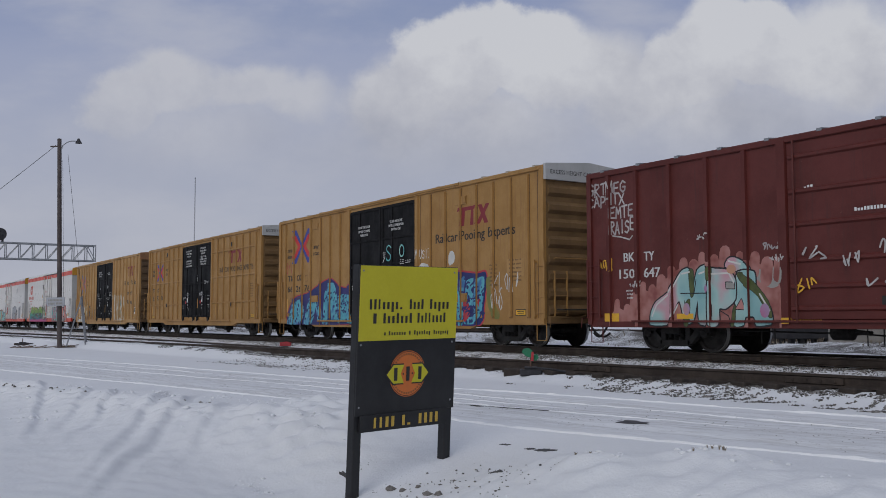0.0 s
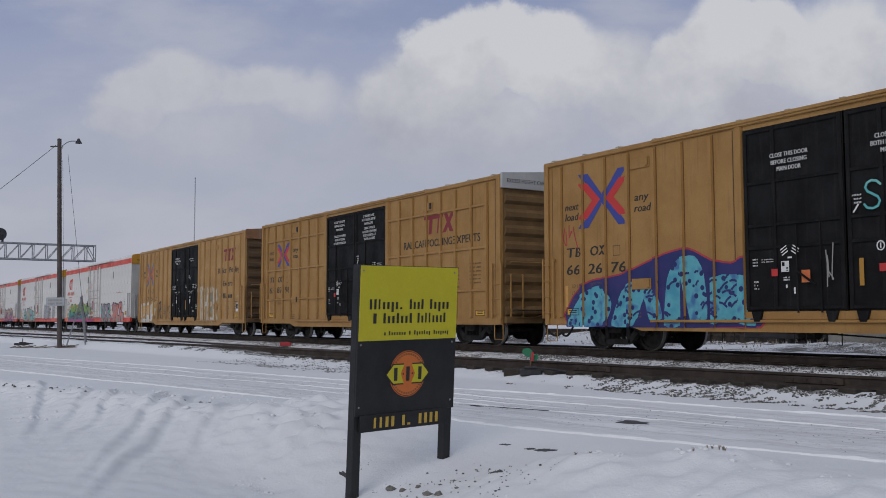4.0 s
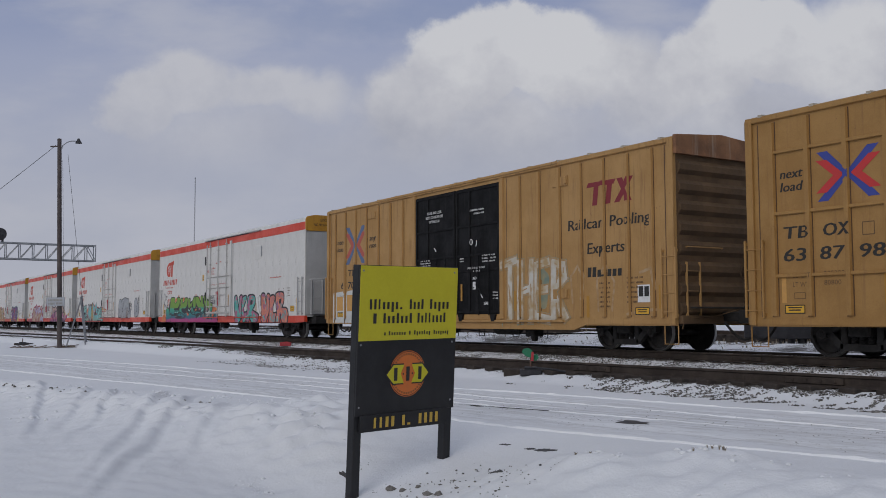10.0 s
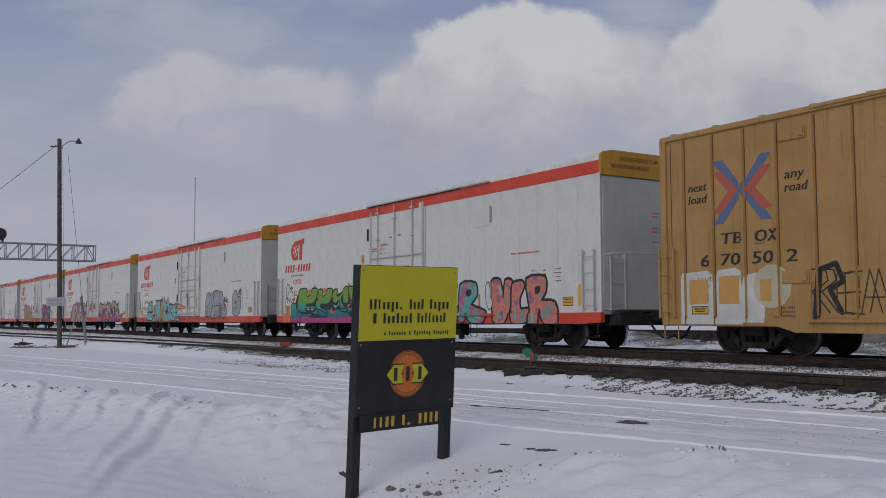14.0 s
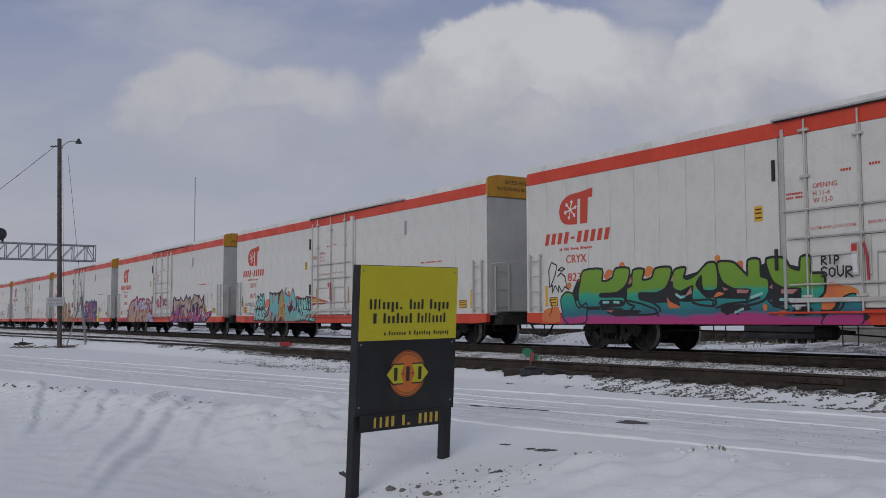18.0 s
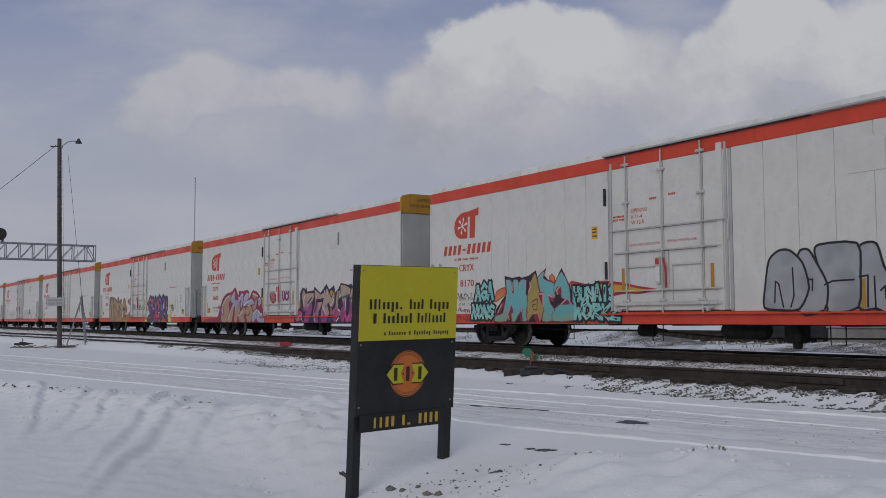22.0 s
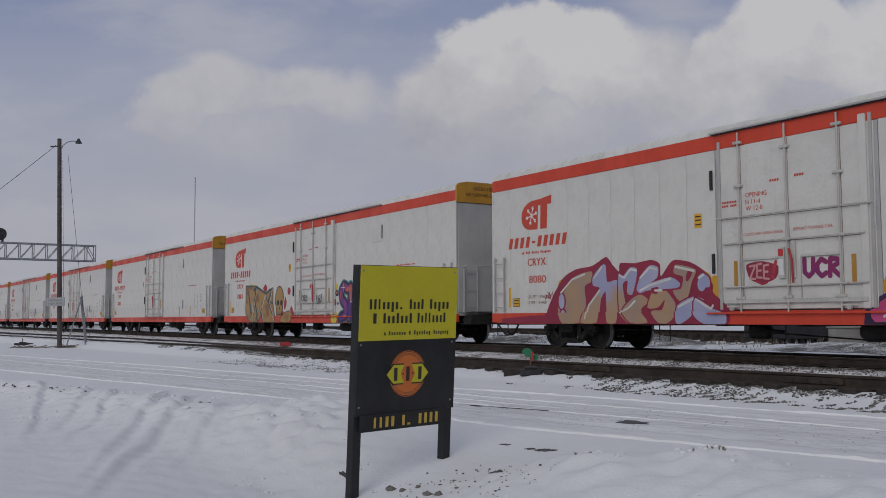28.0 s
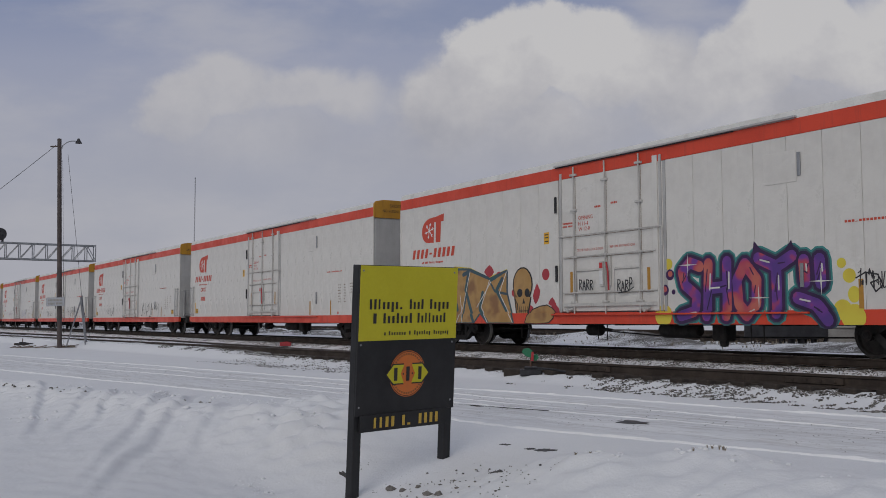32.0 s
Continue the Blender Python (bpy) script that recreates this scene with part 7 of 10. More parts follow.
        part("bottom_track", MB().cbox(-2.2, 5.8, *sorted((s * (HALF + 0.03), s * (HALF + 0.11))), 0.88, 0.92, 0.008), STRIPE, car)
        for x, z in ((-2.06, 3.84), (-2.04, 1.99)):
            part("side_latch", MB().cbox(x - 0.03, x + 0.04, *sorted((s * HALF, s * (HALF + 0.05))), z - 0.22, z + 0.22, 0.01), DARK_STEEL, car)
        for z in (3.9, 1.65):
            part("hinge_strip", MB().cbox(5.58, 5.66, *sorted((s * HALF, s * (HALF + 0.04))), z - 0.24, z + 0.24, 0.01), STEEL_GREY, car)
    hw = HALF
    part("roof", MB().prism([(-hw - 0.008, 4.84), (-hw + 0.02, 4.96), (-hw + 0.07, 5.03), (-hw + 0.4, 5.08), (0, 5.11), (hw - 0.4, 5.08), (hw - 0.07, 5.03), (hw - 0.02, 4.96), (hw + 0.008, 4.84)], -R_HALF, R_HALF, "x"), WHITE_ROOF, car, "white curved roof")
    lug = MB().cbox(-0.07, 0.07, -0.05, 0.05, 0, 0.05, 0.01).mesh("roof_lug", STEEL_GREY)
    for x in (-8.6, -5.6, -1.5, 1.6, 5.4, 8.4):
        part("roof_lug", lug, None, car, at=pose(x, -HALF + 0.42, 5.03))
    for s in (-1, 1):
        xs = sorted((s * (R_HALF - 0.06), s * (R_HALF - 0.002)))
        # the end faces away from the sun; that shade is in its paint
        part("end_wall", MB().box(*xs, -HALF + 0.02, HALF - 0.02, 0.9, 4.9), GREY_SHADED_WHITE, car, "smooth white end, greyed to paint in its shade")
        part("end_sheet", MB().cbox(*sorted((s * R_HALF, s * (R_HALF + 0.02))), -HALF + 0.06, HALF - 0.06, 1.0, 4.44, 0.01), GREY_SHADED_WHITE, car)
        xb = sorted((s * (R_HALF - 0.02), s * (R_HALF + 0.06)))
        if s < 0:
            part("end_cap", MB().box(-R_HALF - 0.02, -R_HALF, -HALF + 0.03, HALF - 0.03, 4.46, 4.88), AMBER, car)
        else:
            part("end_cap", MB().prism([(-hw - 0.014, 4.46), (hw + 0.014, 4.46), (hw + 0.014, 4.86), (hw, 4.98), (hw - 0.08, 5.06), (hw - 0.4, 5.12), (-hw + 0.4, 5.12), (-hw + 0.08, 5.06), (-hw, 4.98), (-hw - 0.014, 4.86)], *xb, "x"), AMBER, car, "amber excess-height band across the end")
        decal("end_stencil", word("EXCESS HEIGHT CAR", -0.9, 4.86, 0.11, 1.35) + word("NO RUNNING BOARD", -1.2, 4.66, 0.11, 1.35), L_BLACK, car, (), 0, 0, "", pose(s * (R_HALF + (0.064 if s > 0 else 0.024)), 0, 0, 0, 0, 90 if s > 0 else -90))
        for r, z in enumerate((3.55, 3.45, 3.15, 3.05, 2.78)):
            decal("end_stencil", bars("xxx xxxxxx", 0.25, z, 0.05, 0.8), L_RED, car, (), 0, 0, "", pose(s * (R_HALF + 0.024), 0, 0, 0, 0, 90 if s > 0 else -90))
        coupler(car, s * (R_HALF + 0.1))
        # ladders take the greyed white too, so their shadows read
        ladder(car, s * 9.97, 0.98, 2.56, GREY_SHADED_WHITE, 0.44, 4, label="white side ladder")
        ladder(car, s * (R_HALF + 0.02), 0.98, 2.45, GREY_SHADED_WHITE, 0.5, 3, -1.05, 90 if s > 0 else -90)
        part("end_handrail", MB().tube([(s * (R_HALF + 0.02), -1.38, 2.42), (s * (R_HALF + 0.30), -1.36, 2.45), (s * (R_HALF + 0.30), 1.3, 2.45), (s * (R_HALF + 0.02), 1.32, 2.42)], 0.018, 6), GREY_SHADED_WHITE, car)
        part("end_apron", MB().cbox(*sorted((s * (R_HALF + 0.021), s * (R_HALF + 0.05))), -HALF + 0.35, HALF - 0.1, 1.0, 2.35, 0.01), GREY_SHADED_WHITE, car, "lower panel of the end, greyed to paint in its shade")
        part("end_step", MB().cbox(*sorted((s * (R_HALF + 0.05), s * (R_HALF + 0.38))), -1.3, 1.3, 1.0, 1.035, 0.005), STEEL_GREY, car)
        part("buffer_beam", MB().cbox(*sorted((s * (R_HALF - 0.1), s * (R_HALF + 0.3))), -1.2, 1.2, 0.62, 0.92, 0.02), UNDER, car)
        stirrup(car, s * 9.95, UNDER, 0.68, 0.5, 0.36)
        truck(car, s * 7.55)
    part("inspection_hatch", MB().cbox(4.75, 5.55, -HALF - 0.012, -HALF, 3.55, 4.2, 0.005), WHITE, car)
    underframe(car, R_HALF, 7.55, STRIPE)
    # standard painted marks
    L = decal
    emb = [[(-8.55, 3.27), (-8.26, 3.26), (-8.22, 4.09), (-8.52, 4.07), (-8.70, 4.02), (-8.86, 3.92), (-8.96, 3.78), (-8.985, 3.63), (-8.95, 3.48), (-8.86, 3.36), (-8.72, 3.29)],
           [(-8.30, 3.92), (-7.66, 3.92), (-7.64, 4.16), (-8.32, 4.07)], [(-8.14, 3.26), (-7.86, 3.26), (-7.82, 3.95), (-8.12, 3.95)]]
    L("emblem", emb, L_RED, car, label="red emblem with a white snowflake")
    L("snowflake", snowflake(-8.52, 3.66, 0.27), L_WHITE, car, lift=0.0065)
    L("owner_lettering", bars("nnnn-nnnnn", -9.6, 2.78, 0.30, 2.62, 0.25, 0.60), L_RED, car, label="red slanted bars of company lettering")
    L("owner_lettering", bars("xn nnn nxxxg nxxgxxx", -8.98, 2.6, 0.07, 1.3), L_RED, car)
    L("reporting_marks", word("CRYX", -8.72, 2.26, 0.21, 0.8, 0, 0.015), L_RED, car, label="red stencilled car marks")
    L("door_stencil", word("OPENING", -1.13, 3.36, 0.10, 0.55) + word("H 11-4", -1.13, 3.21, 0.10, 0.38) + word("W 12-0", -1.13, 3.07, 0.10, 0.44), L_RED, car, (), -HALF - 0.014)
    L("door_stencil", word("CLOSE AND LOCK DOOR", -1.2, 2.54, 0.06, 1.0) + word("BEFORE MOVING CAR", 0.05, 2.56, 0.06, 0.9) + bars("nnnnnnnnn", -1.76, 3.28, 0.045, 0.4) + bars("nnnn nnnn", -1.76, 3.20, 0.045, 0.4) + bars("nnnn", -0.5, 3.62, 0.05, 0.24) + bars("nnnn", 0.1, 3.66, 0.05, 0.24), L_RED, car, (), -HALF - 0.014)
    L("yellow_placard", rect(-2.58, -2.36, 2.82, 3.14), L_YEL, car, label="small yellow placard")
    L("placard_print", rect(-2.55, -2.39, 3.06, 3.09) + rect(-2.55, -2.39, 2.98, 3.01) + rect(-2.55, -2.39, 2.88, 2.91), L_BLACK, car, lift=0.006)
    for x0, x1 in ((-9.42, -9.08), (8.88, 9.3)):
        L("yellow_placard", rect(x0, x1, 1.13, 1.37), L_YEL, car, label="small yellow placard")
        L("placard_border", stroke([(x0 + 0.01, 1.14), (x1 - 0.01, 1.14), (x1 - 0.01, 1.36), (x0 + 0.01, 1.36), (x0 + 0.01, 1.14)], 0.016), L_BLACK, car, lift=0.0055)
        for z in (1.29, 1.21):
            L("placard_print", bars("nnnnnnn", x0 + 0.06, z, 0.035, x1 - x0 - 0.12), L_BLACK, car, lift=0.006)
    for x, z in ((-9.55, 1.4), (-1.43, 1.74), (1.38, 1.73), (5.0, 1.25), (6.9, 1.25), (9.55, 1.4)):
        L("reflective_strip", rect(x - 0.05, x + 0.05, z - 0.28, z + 0.28), L_AMBER if abs(x) < 8 else L_YEL, car, (), -HALF - (0.014 if abs(x) < 3 else 0.0), label="amber reflective strip")
    L("owner_lettering", bars("xxx.xxxxxxxxx.xxx", 6.6, 2.62, 0.065, 1.3), L_RED, car)
    small_print(car, 7.55, 2.1, 7, 0.22, 0.032, L_BROWN, (), 3.4, seed=91)
    small_print(car, 8.05, 2.1, 7, 0.14, 0.032, L_BROWN, (), 3.4, seed=92)
    small_print(car, 8.55, 2.12, 4, 0.28, 0.032, L_BROWN, (), 3.4, seed=93)
    L("red_square", rect(7.5, 7.6, 1.0, 1.09), L_RED, car)
    L("door_placard", rect(-0.29, -0.17, 1.66, 2.0), L_WHITE, car, (), -HALF - 0.072)
    L("door_placard", rect(-0.29, -0.17, 2.06, 2.2), L_BRIGHT, car, (), -HALF - 0.075)
    return car


plain = reefer("white insulated refrigerator car with red stripe, sill and emblem")
REEFERS = [plain]
for k in range(9):
    REEFERS.append(copy_thing(plain, Matrix.Identity(4)))


def relabel(k, text):
    REEFERS[k]["label"] = text


# d: green to pink piece, and black-edged coral letters
c = REEFERS[0]
relabel(0, "white refrigerator car with green, teal and coral graffiti low down")
daub(c, [(-8.26, 1.83), (-7.35, 1.77), (-6.81, 1.77), (-6.30, 1.88), (-5.88, 1.74), (-5.47, 1.75), (-4.93, 1.87), (-4.62, 1.76), (-4.18, 1.84), (-3.58, 1.93), (-3.23, 1.94), (-2.85, 1.78), (-2.30, 1.95), (-1.84, 1.89), (-1.52, 1.83), (-1.19, 1.67), (-0.93, 1.62), (-0.93, 1.19), (-0.10, 1.13), (-0.11, 0.98), (-0.14, 0.63), (-3.62, 0.61), (-8.33, 0.58), (-8.57, 1.13)], SP_BLACK, 0.004, "graffiti_shadow", soft=2, relief=DOOR_RELIEF, label="graffiti fading from green through teal to pink")
daub(c, [(-8.23, 1.28), (-5.48, 1.15), (-3.84, 1.23), (-2.49, 1.18), (-1.47, 1.16), (-1.00, 1.19), (-0.99, 0.82), (-0.16, 0.78), (-0.16, 0.63), (-3.62, 0.62), (-8.58, 0.59), (-8.66, 0.85)], SP_GREEN, 0.005, "graffiti_base", relief=DOOR_RELIEF)
daub(c, [(-8.02, 2.01), (-7.34, 2.02), (-7.36, 1.74), (-7.16, 1.71), (-6.93, 1.80), (-6.82, 2.01), (-6.38, 2.00), (-6.40, 1.78), (-6.52, 1.60), (-6.82, 1.45), (-7.39, 1.44), (-7.40, 1.32), (-6.60, 1.30), (-6.59, 1.15), (-7.13, 1.11), (-8.07, 1.12), (-8.23, 1.39), (-8.14, 1.72)], SP_GREEN, 0.0062, "painted_letter", edge=SP_BLACK, rim=0.055, relief=DOOR_RELIEF)
daub(c, [(-6.21, 1.94), (-5.87, 1.95), (-5.94, 1.72), (-5.78, 1.69), (-5.57, 1.75), (-5.46, 1.95), (-5.01, 1.96), (-5.02, 1.76), (-5.17, 1.52), (-5.48, 1.41), (-6.03, 1.42), (-6.02, 1.24), (-5.62, 1.15), (-5.37, 1.01), (-5.49, 0.92), (-6.32, 0.92), (-6.14, 1.10), (-6.42, 1.20), (-6.42, 1.51), (-6.25, 1.58)], SP_GREEN, 0.0071, "painted_letter", edge=SP_BLACK, rim=0.055, relief=DOOR_RELIEF)
daub(c, [(-4.84, 1.90), (-4.55, 1.93), (-4.62, 1.72), (-4.46, 1.66), (-4.18, 1.77), (-3.90, 1.99), (-3.69, 2.00), (-3.63, 1.84), (-3.64, 1.45), (-4.01, 1.44), (-4.06, 1.77), (-4.25, 1.54), (-3.95, 1.25), (-3.72, 1.24), (-3.73, 1.09), (-4.32, 1.17), (-4.31, 1.54), (-4.69, 1.43), (-4.91, 1.51), (-4.91, 1.75)], SP_GREEN, 0.008, "painted_letter", edge=SP_BLACK, rim=0.055, relief=DOOR_RELIEF)
daub(c, [(-3.57, 2.00), (-3.29, 2.00), (-3.12, 1.95), (-2.90, 1.76), (-2.77, 1.67), (-2.76, 2.00), (-2.49, 2.00), (-2.47, 1.66), (-2.29, 1.59), (-2.28, 1.35), (-2.41, 1.18), (-2.81, 1.10), (-2.70, 1.40), (-3.14, 1.44), (-3.44, 1.58), (-3.55, 1.79)], SP_GREEN, 0.0089, "painted_letter", edge=SP_BLACK, rim=0.055, relief=DOOR_RELIEF)
daub(c, [(-2.28, 2.01), (-1.87, 2.00), (-1.72, 1.80), (-1.48, 1.74), (-1.44, 1.99), (-1.25, 2.00), (-1.24, 1.67), (-0.96, 1.64), (-0.95, 1.31), (-1.18, 1.15), (-1.47, 1.16), (-1.46, 1.39), (-1.86, 1.42), (-2.11, 1.54), (-2.23, 1.76)], SP_GREEN, 0.0098, "painted_letter", edge=SP_BLACK, rim=0.055, relief=DOOR_RELIEF)
daub(c, [(-0.64, 0.96), (-0.54, 1.16), (-0.32, 1.24), (-0.14, 1.15), (-0.11, 0.98), (-0.16, 0.66), (-0.97, 0.64), (-0.87, 0.86), (-0.66, 0.90)], SP_GREEN, 0.0108, "graffiti_curl", edge=SP_BLACK, rim=0.035, relief=DOOR_RELIEF)
daub(c, [(-8.93, 1.29), (-8.73, 1.47), (-8.46, 1.42), (-8.36, 1.18), (-8.21, 1.04), (-7.94, 1.17), (-7.9, 0.89), (-7.94, 0.71), (-8.54, 0.66), (-8.81, 0.85)], SP_GREEN, 0.0108, "graffiti_curl", edge=SP_BLACK, rim=0.045)
daub(c, [(-7.39, 1.26), (-6.59, 1.24), (-6.59, 1.10), (-7.39, 1.10)], SP_BLACK, 0.0114, "graffiti_shade", soft=2, relief=DOOR_RELIEF)
daub(c, [(-7.19, 0.99), (-6.00, 0.99), (-6.03, 0.90), (-6.76, 0.84)], SP_BLACK, 0.0114, "graffiti_shade", soft=2, relief=DOOR_RELIEF)
daub(c, [(-5.15, 1.30), (-4.91, 1.46), (-4.70, 1.08), (-5.05, 1.06)], SP_BLACK, 0.0114, "graffiti_shade", soft=2, relief=DOOR_RELIEF)
daub(c, [(-3.55, 1.06), (-2.92, 1.09), (-2.71, 0.98), (-3.38, 0.88)], SP_BLACK, 0.0114, "graffiti_shade", soft=2, relief=DOOR_RELIEF)
daub(c, [(-2.12, 1.21), (-1.52, 1.22), (-1.50, 1.08), (-2.18, 1.04)], SP_BLACK, 0.0114, "graffiti_shade", soft=2, relief=DOOR_RELIEF)
daub(c, [(-1.68, 0.97), (-1.28, 1.03), (-1.19, 0.87), (-1.58, 0.83)], SP_BLACK, 0.0114, "graffiti_shade", soft=2, relief=DOOR_RELIEF)
daub(c, [(-3.95, 1.35), (-3.59, 1.40), (-3.48, 1.26), (-3.78, 1.25)], SP_BLACK, 0.0114, "graffiti_shade", soft=2, relief=DOOR_RELIEF)
daub(c, [(-6.39, 1.65), (-6.29, 1.81), (-6.25, 1.68), (-6.34, 1.62)], SP_PINKPALE, 0.012, "graffiti_gleam", soft=1, relief=DOOR_RELIEF)
daub(c, [(-4.99, 1.65), (-4.91, 1.80), (-4.90, 1.64)], SP_PINKPALE, 0.012, "graffiti_gleam", soft=1, relief=DOOR_RELIEF)
daub(c, [(-7.21, 0.99), (-6.91, 1.01), (-6.98, 0.94)], SP_PINKPALE, 0.012, "graffiti_gleam", soft=1, relief=DOOR_RELIEF)
daub(c, [(-4.57, 1.29), (-4.37, 1.50), (-4.35, 1.35)], SP_PINKPALE, 0.012, "graffiti_gleam", soft=1, relief=DOOR_RELIEF)
daub(c, [(-3.08, 1.41), (-2.75, 1.39), (-2.81, 1.32), (-3.08, 1.33)], SP_PINKPALE, 0.012, "graffiti_gleam", soft=1, relief=DOOR_RELIEF)
daub(c, [(-2.24, 1.43), (-2.16, 1.49), (-2.16, 1.39)], SP_PINKPALE, 0.012, "graffiti_gleam", soft=1, relief=DOOR_RELIEF)
daub(c, [(-1.94, 1.38), (-1.54, 1.37), (-1.66, 1.28), (-1.96, 1.30)], SP_PINKPALE, 0.012, "graffiti_gleam", soft=1, relief=DOOR_RELIEF)
daub(c, [(-3.48, 1.47), (-3.31, 1.42), (-3.42, 1.39)], SP_PINKPALE, 0.012, "graffiti_gleam", soft=1, relief=DOOR_RELIEF)
daub(c, [(-5.88, 1.84), (-5.73, 2.04), (-5.53, 1.97), (-5.67, 1.78)], SP_ORANGE, 0.0046, "graffiti_splash", relief=DOOR_RELIEF)
daub(c, [(-7.27, 1.84), (-7.11, 2.02), (-6.92, 1.96), (-7.12, 1.76)], SP_ORANGE, 0.0046, "graffiti_splash", relief=DOOR_RELIEF)
daub(c, [(-3.07, 1.99), (-2.92, 2.02), (-2.90, 1.85), (-2.98, 1.86)], SP_ORANGE, 0.0046, "graffiti_splash", relief=DOOR_RELIEF)
daub(c, [(-5.11, 1.28), (-5.01, 1.18), (-4.70, 1.05), (-5.05, 1.03)], SP_ORANGE, 0.012, "graffiti_splash", relief=DOOR_RELIEF)
daub(c, [(-3.72, 1.25), (-3.60, 1.37), (-3.42, 1.32)], SP_ORANGE, 0.012, "graffiti_splash", relief=DOOR_RELIEF)
daub(c, [(-0.94, 1.19), (-0.93, 1.43), (-0.75, 1.50), (-0.53, 1.41), (-0.48, 1.26), (-0.72, 1.19)], SP_ORANGE, 0.0046, "graffiti_splash", relief=DOOR_RELIEF)
daub(c, [(-2.39, 0.96), (-2.41, 1.09), (-2.31, 1.07), (-2.31, 0.94)], SP_ORANGE, 0.012, "graffiti_splash", relief=DOOR_RELIEF)
daub(c, [(-2.05, 0.91), (-1.83, 0.95), (-1.80, 0.86), (-1.98, 0.84)], SP_ORANGE, 0.012, "graffiti_splash", relief=DOOR_RELIEF)
dashes(c, [[(-6.42, 1.23), (-5.96, 1.15), (-5.49, 1.01), (-5.36, 0.85)], [(-4.95, 1.42), (-4.85, 1.27), (-4.73, 1.22), (-4.66, 1.29), (-4.76, 1.36)], [(-4.95, 1.22), (-4.51, 1.19), (-3.84, 1.21), (-3.72, 1.18), (-3.75, 1.09)], [(-3.66, 1.02), (-3.37, 1.10), (-2.81, 1.14), (-2.49, 1.22)], [(-3.49, 0.97), (-3.32, 0.88), (-3.15, 0.97), (-3.04, 0.88)], [(-1.82, 1.17), (-1.48, 1.08), (-1.19, 1.11)], [(-7.36, 1.03), (-6.61, 1.02)], [(-0.64, 0.90), (-0.54, 1.02), (-0.50, 1.14)], [(-8.16, 1.12), (-7.83, 1.04), (-7.44, 1.03)], [(-2.28, 1.17), (-2.13, 1.04), (-1.77, 0.97)]], SP_BLACK, 0.05, 0.0125, "graffiti_line", DOOR_RELIEF)
dashes(c, [[(-4.82, 1.34), (-4.69, 1.27), (-4.57, 1.29)], [(-3.10, 0.92), (-2.93, 0.99)], [(-7.28, 1.20), (-7.09, 1.20)], [(-6.90, 1.20), (-6.72, 1.19)], [(-2.70, 1.23), (-2.43, 1.31)], [(-1.97, 1.17), (-1.67, 1.17)]], SP_TEAL, 0.06, 0.0132, "graffiti_line", DOOR_RELIEF)
decal("graffiti_splash", disc(-8.6, 1.66, 0.09) + disc(-6.6, 2.08, 0.1) + disc(-3.6, 2.1, 0.08), SP_ORANGE, c, lift=0.0025)
decal("graffiti_splash", [[(-8.9, 0.67), (-0.9, 0.67), (-0.9, 0.84), (-8.9, 0.93)]], SP_PINK, c, y=-HALF - 0.035, lift=0.002)
daub(c, [(-9.31, 1.1), (-9.05, 1.1), (-8.93, 0.71), (-9.68, 0.71), (-9.67, 1.01)], SP_ORANGE, 0.002, "graffiti_splash", soft=2)
daub(c, [(-8.46, 1.51), (-8.24, 1.55), (-8.14, 1.36), (-8.26, 1.08), (-8.42, 1.18)], SP_ORANGE, 0.0035, "graffiti_splash")
dashes(c, [[(-9.41, 1.69), (-9.45, 2.09), (-9.33, 2.31), (-9.1, 2.22), (-9.17, 1.98), (-9.35, 1.69)], [(-9.05, 2.09), (-8.9, 2.16), (-8.77, 2.11), (-8.91, 2.06), (-9.05, 2.09)], [(-9.08, 1.92), (-8.94, 2.01), (-8.77, 1.91), (-8.7, 1.62)],
           [(-9.44, 1.64), (-9.29, 1.69), (-9.3, 1.49), (-9.18, 1.68), (-9.04, 1.51), (-9.03, 1.68), (-8.9, 1.5), (-8.78, 1.64), (-8.62, 1.56)], [(-9.39, 1.3), (-9.31, 1.1), (-9.38, 0.88)]], SP_BLACK, 0.035, 0.005, "spray_tag")
for i, line in letters("RIP", -0.95, 1.84, 0.42, 0.17, random.Random(4)) + letters("SOUR", -0.97, 1.58, 0.72, 0.19, random.Random(5)):
    decal("spray_tag", stroke(line, 0.035), SP_BLACK, c, (), -HALF - 0.09, 0.005)
daub(c, [(2.18, 1.77), (2.54, 1.90), (2.78, 1.25), (2.91, 1.85), (3.28, 1.87), (3.17, 0.89), (2.90, 0.67), (2.46, 0.70)], SP_PATCHY, 0.005, "painted_letter", edge=SP_BLACK, rim=0.075)
daub(c, [(3.28, 1.80), (3.76, 1.88), (3.71, 1.69), (3.45, 1.38), (3.53, 1.10), (3.98, 1.16), (4.04, 0.89), (3.51, 0.67), (3.21, 1.10)], SP_PATCHY, 0.006, "painted_letter", edge=SP_BLACK, rim=0.075)
daub(c, [(3.99, 1.84), (4.80, 1.86), (4.86, 1.49), (4.55, 1.22), (5.31, 1.00), (5.20, 0.70), (4.54, 0.70), (4.27, 1.02), (4.23, 0.75), (3.92, 0.75)], SP_PATCHY, 0.007, "painted_letter", edge=SP_BLACK, rim=0.075)
daub(c, [(5.62, 1.85), (6.05, 1.91), (6.21, 1.33), (6.32, 1.89), (6.65, 1.84), (6.54, 1.19), (6.28, 0.68), (5.75, 0.74)], SP_CORALT, 0.005, "painted_letter", edge=SP_BLACK, rim=0.075)
daub(c, [(6.67, 1.78), (7.11, 1.84), (7.18, 1.68), (6.98, 1.37), (7.02, 1.06), (7.40, 1.06), (7.49, 0.81), (7.20, 0.68), (6.65, 0.70), (6.61, 1.26)], SP_CORALT, 0.006, "painted_letter", edge=SP_BLACK, rim=0.075)
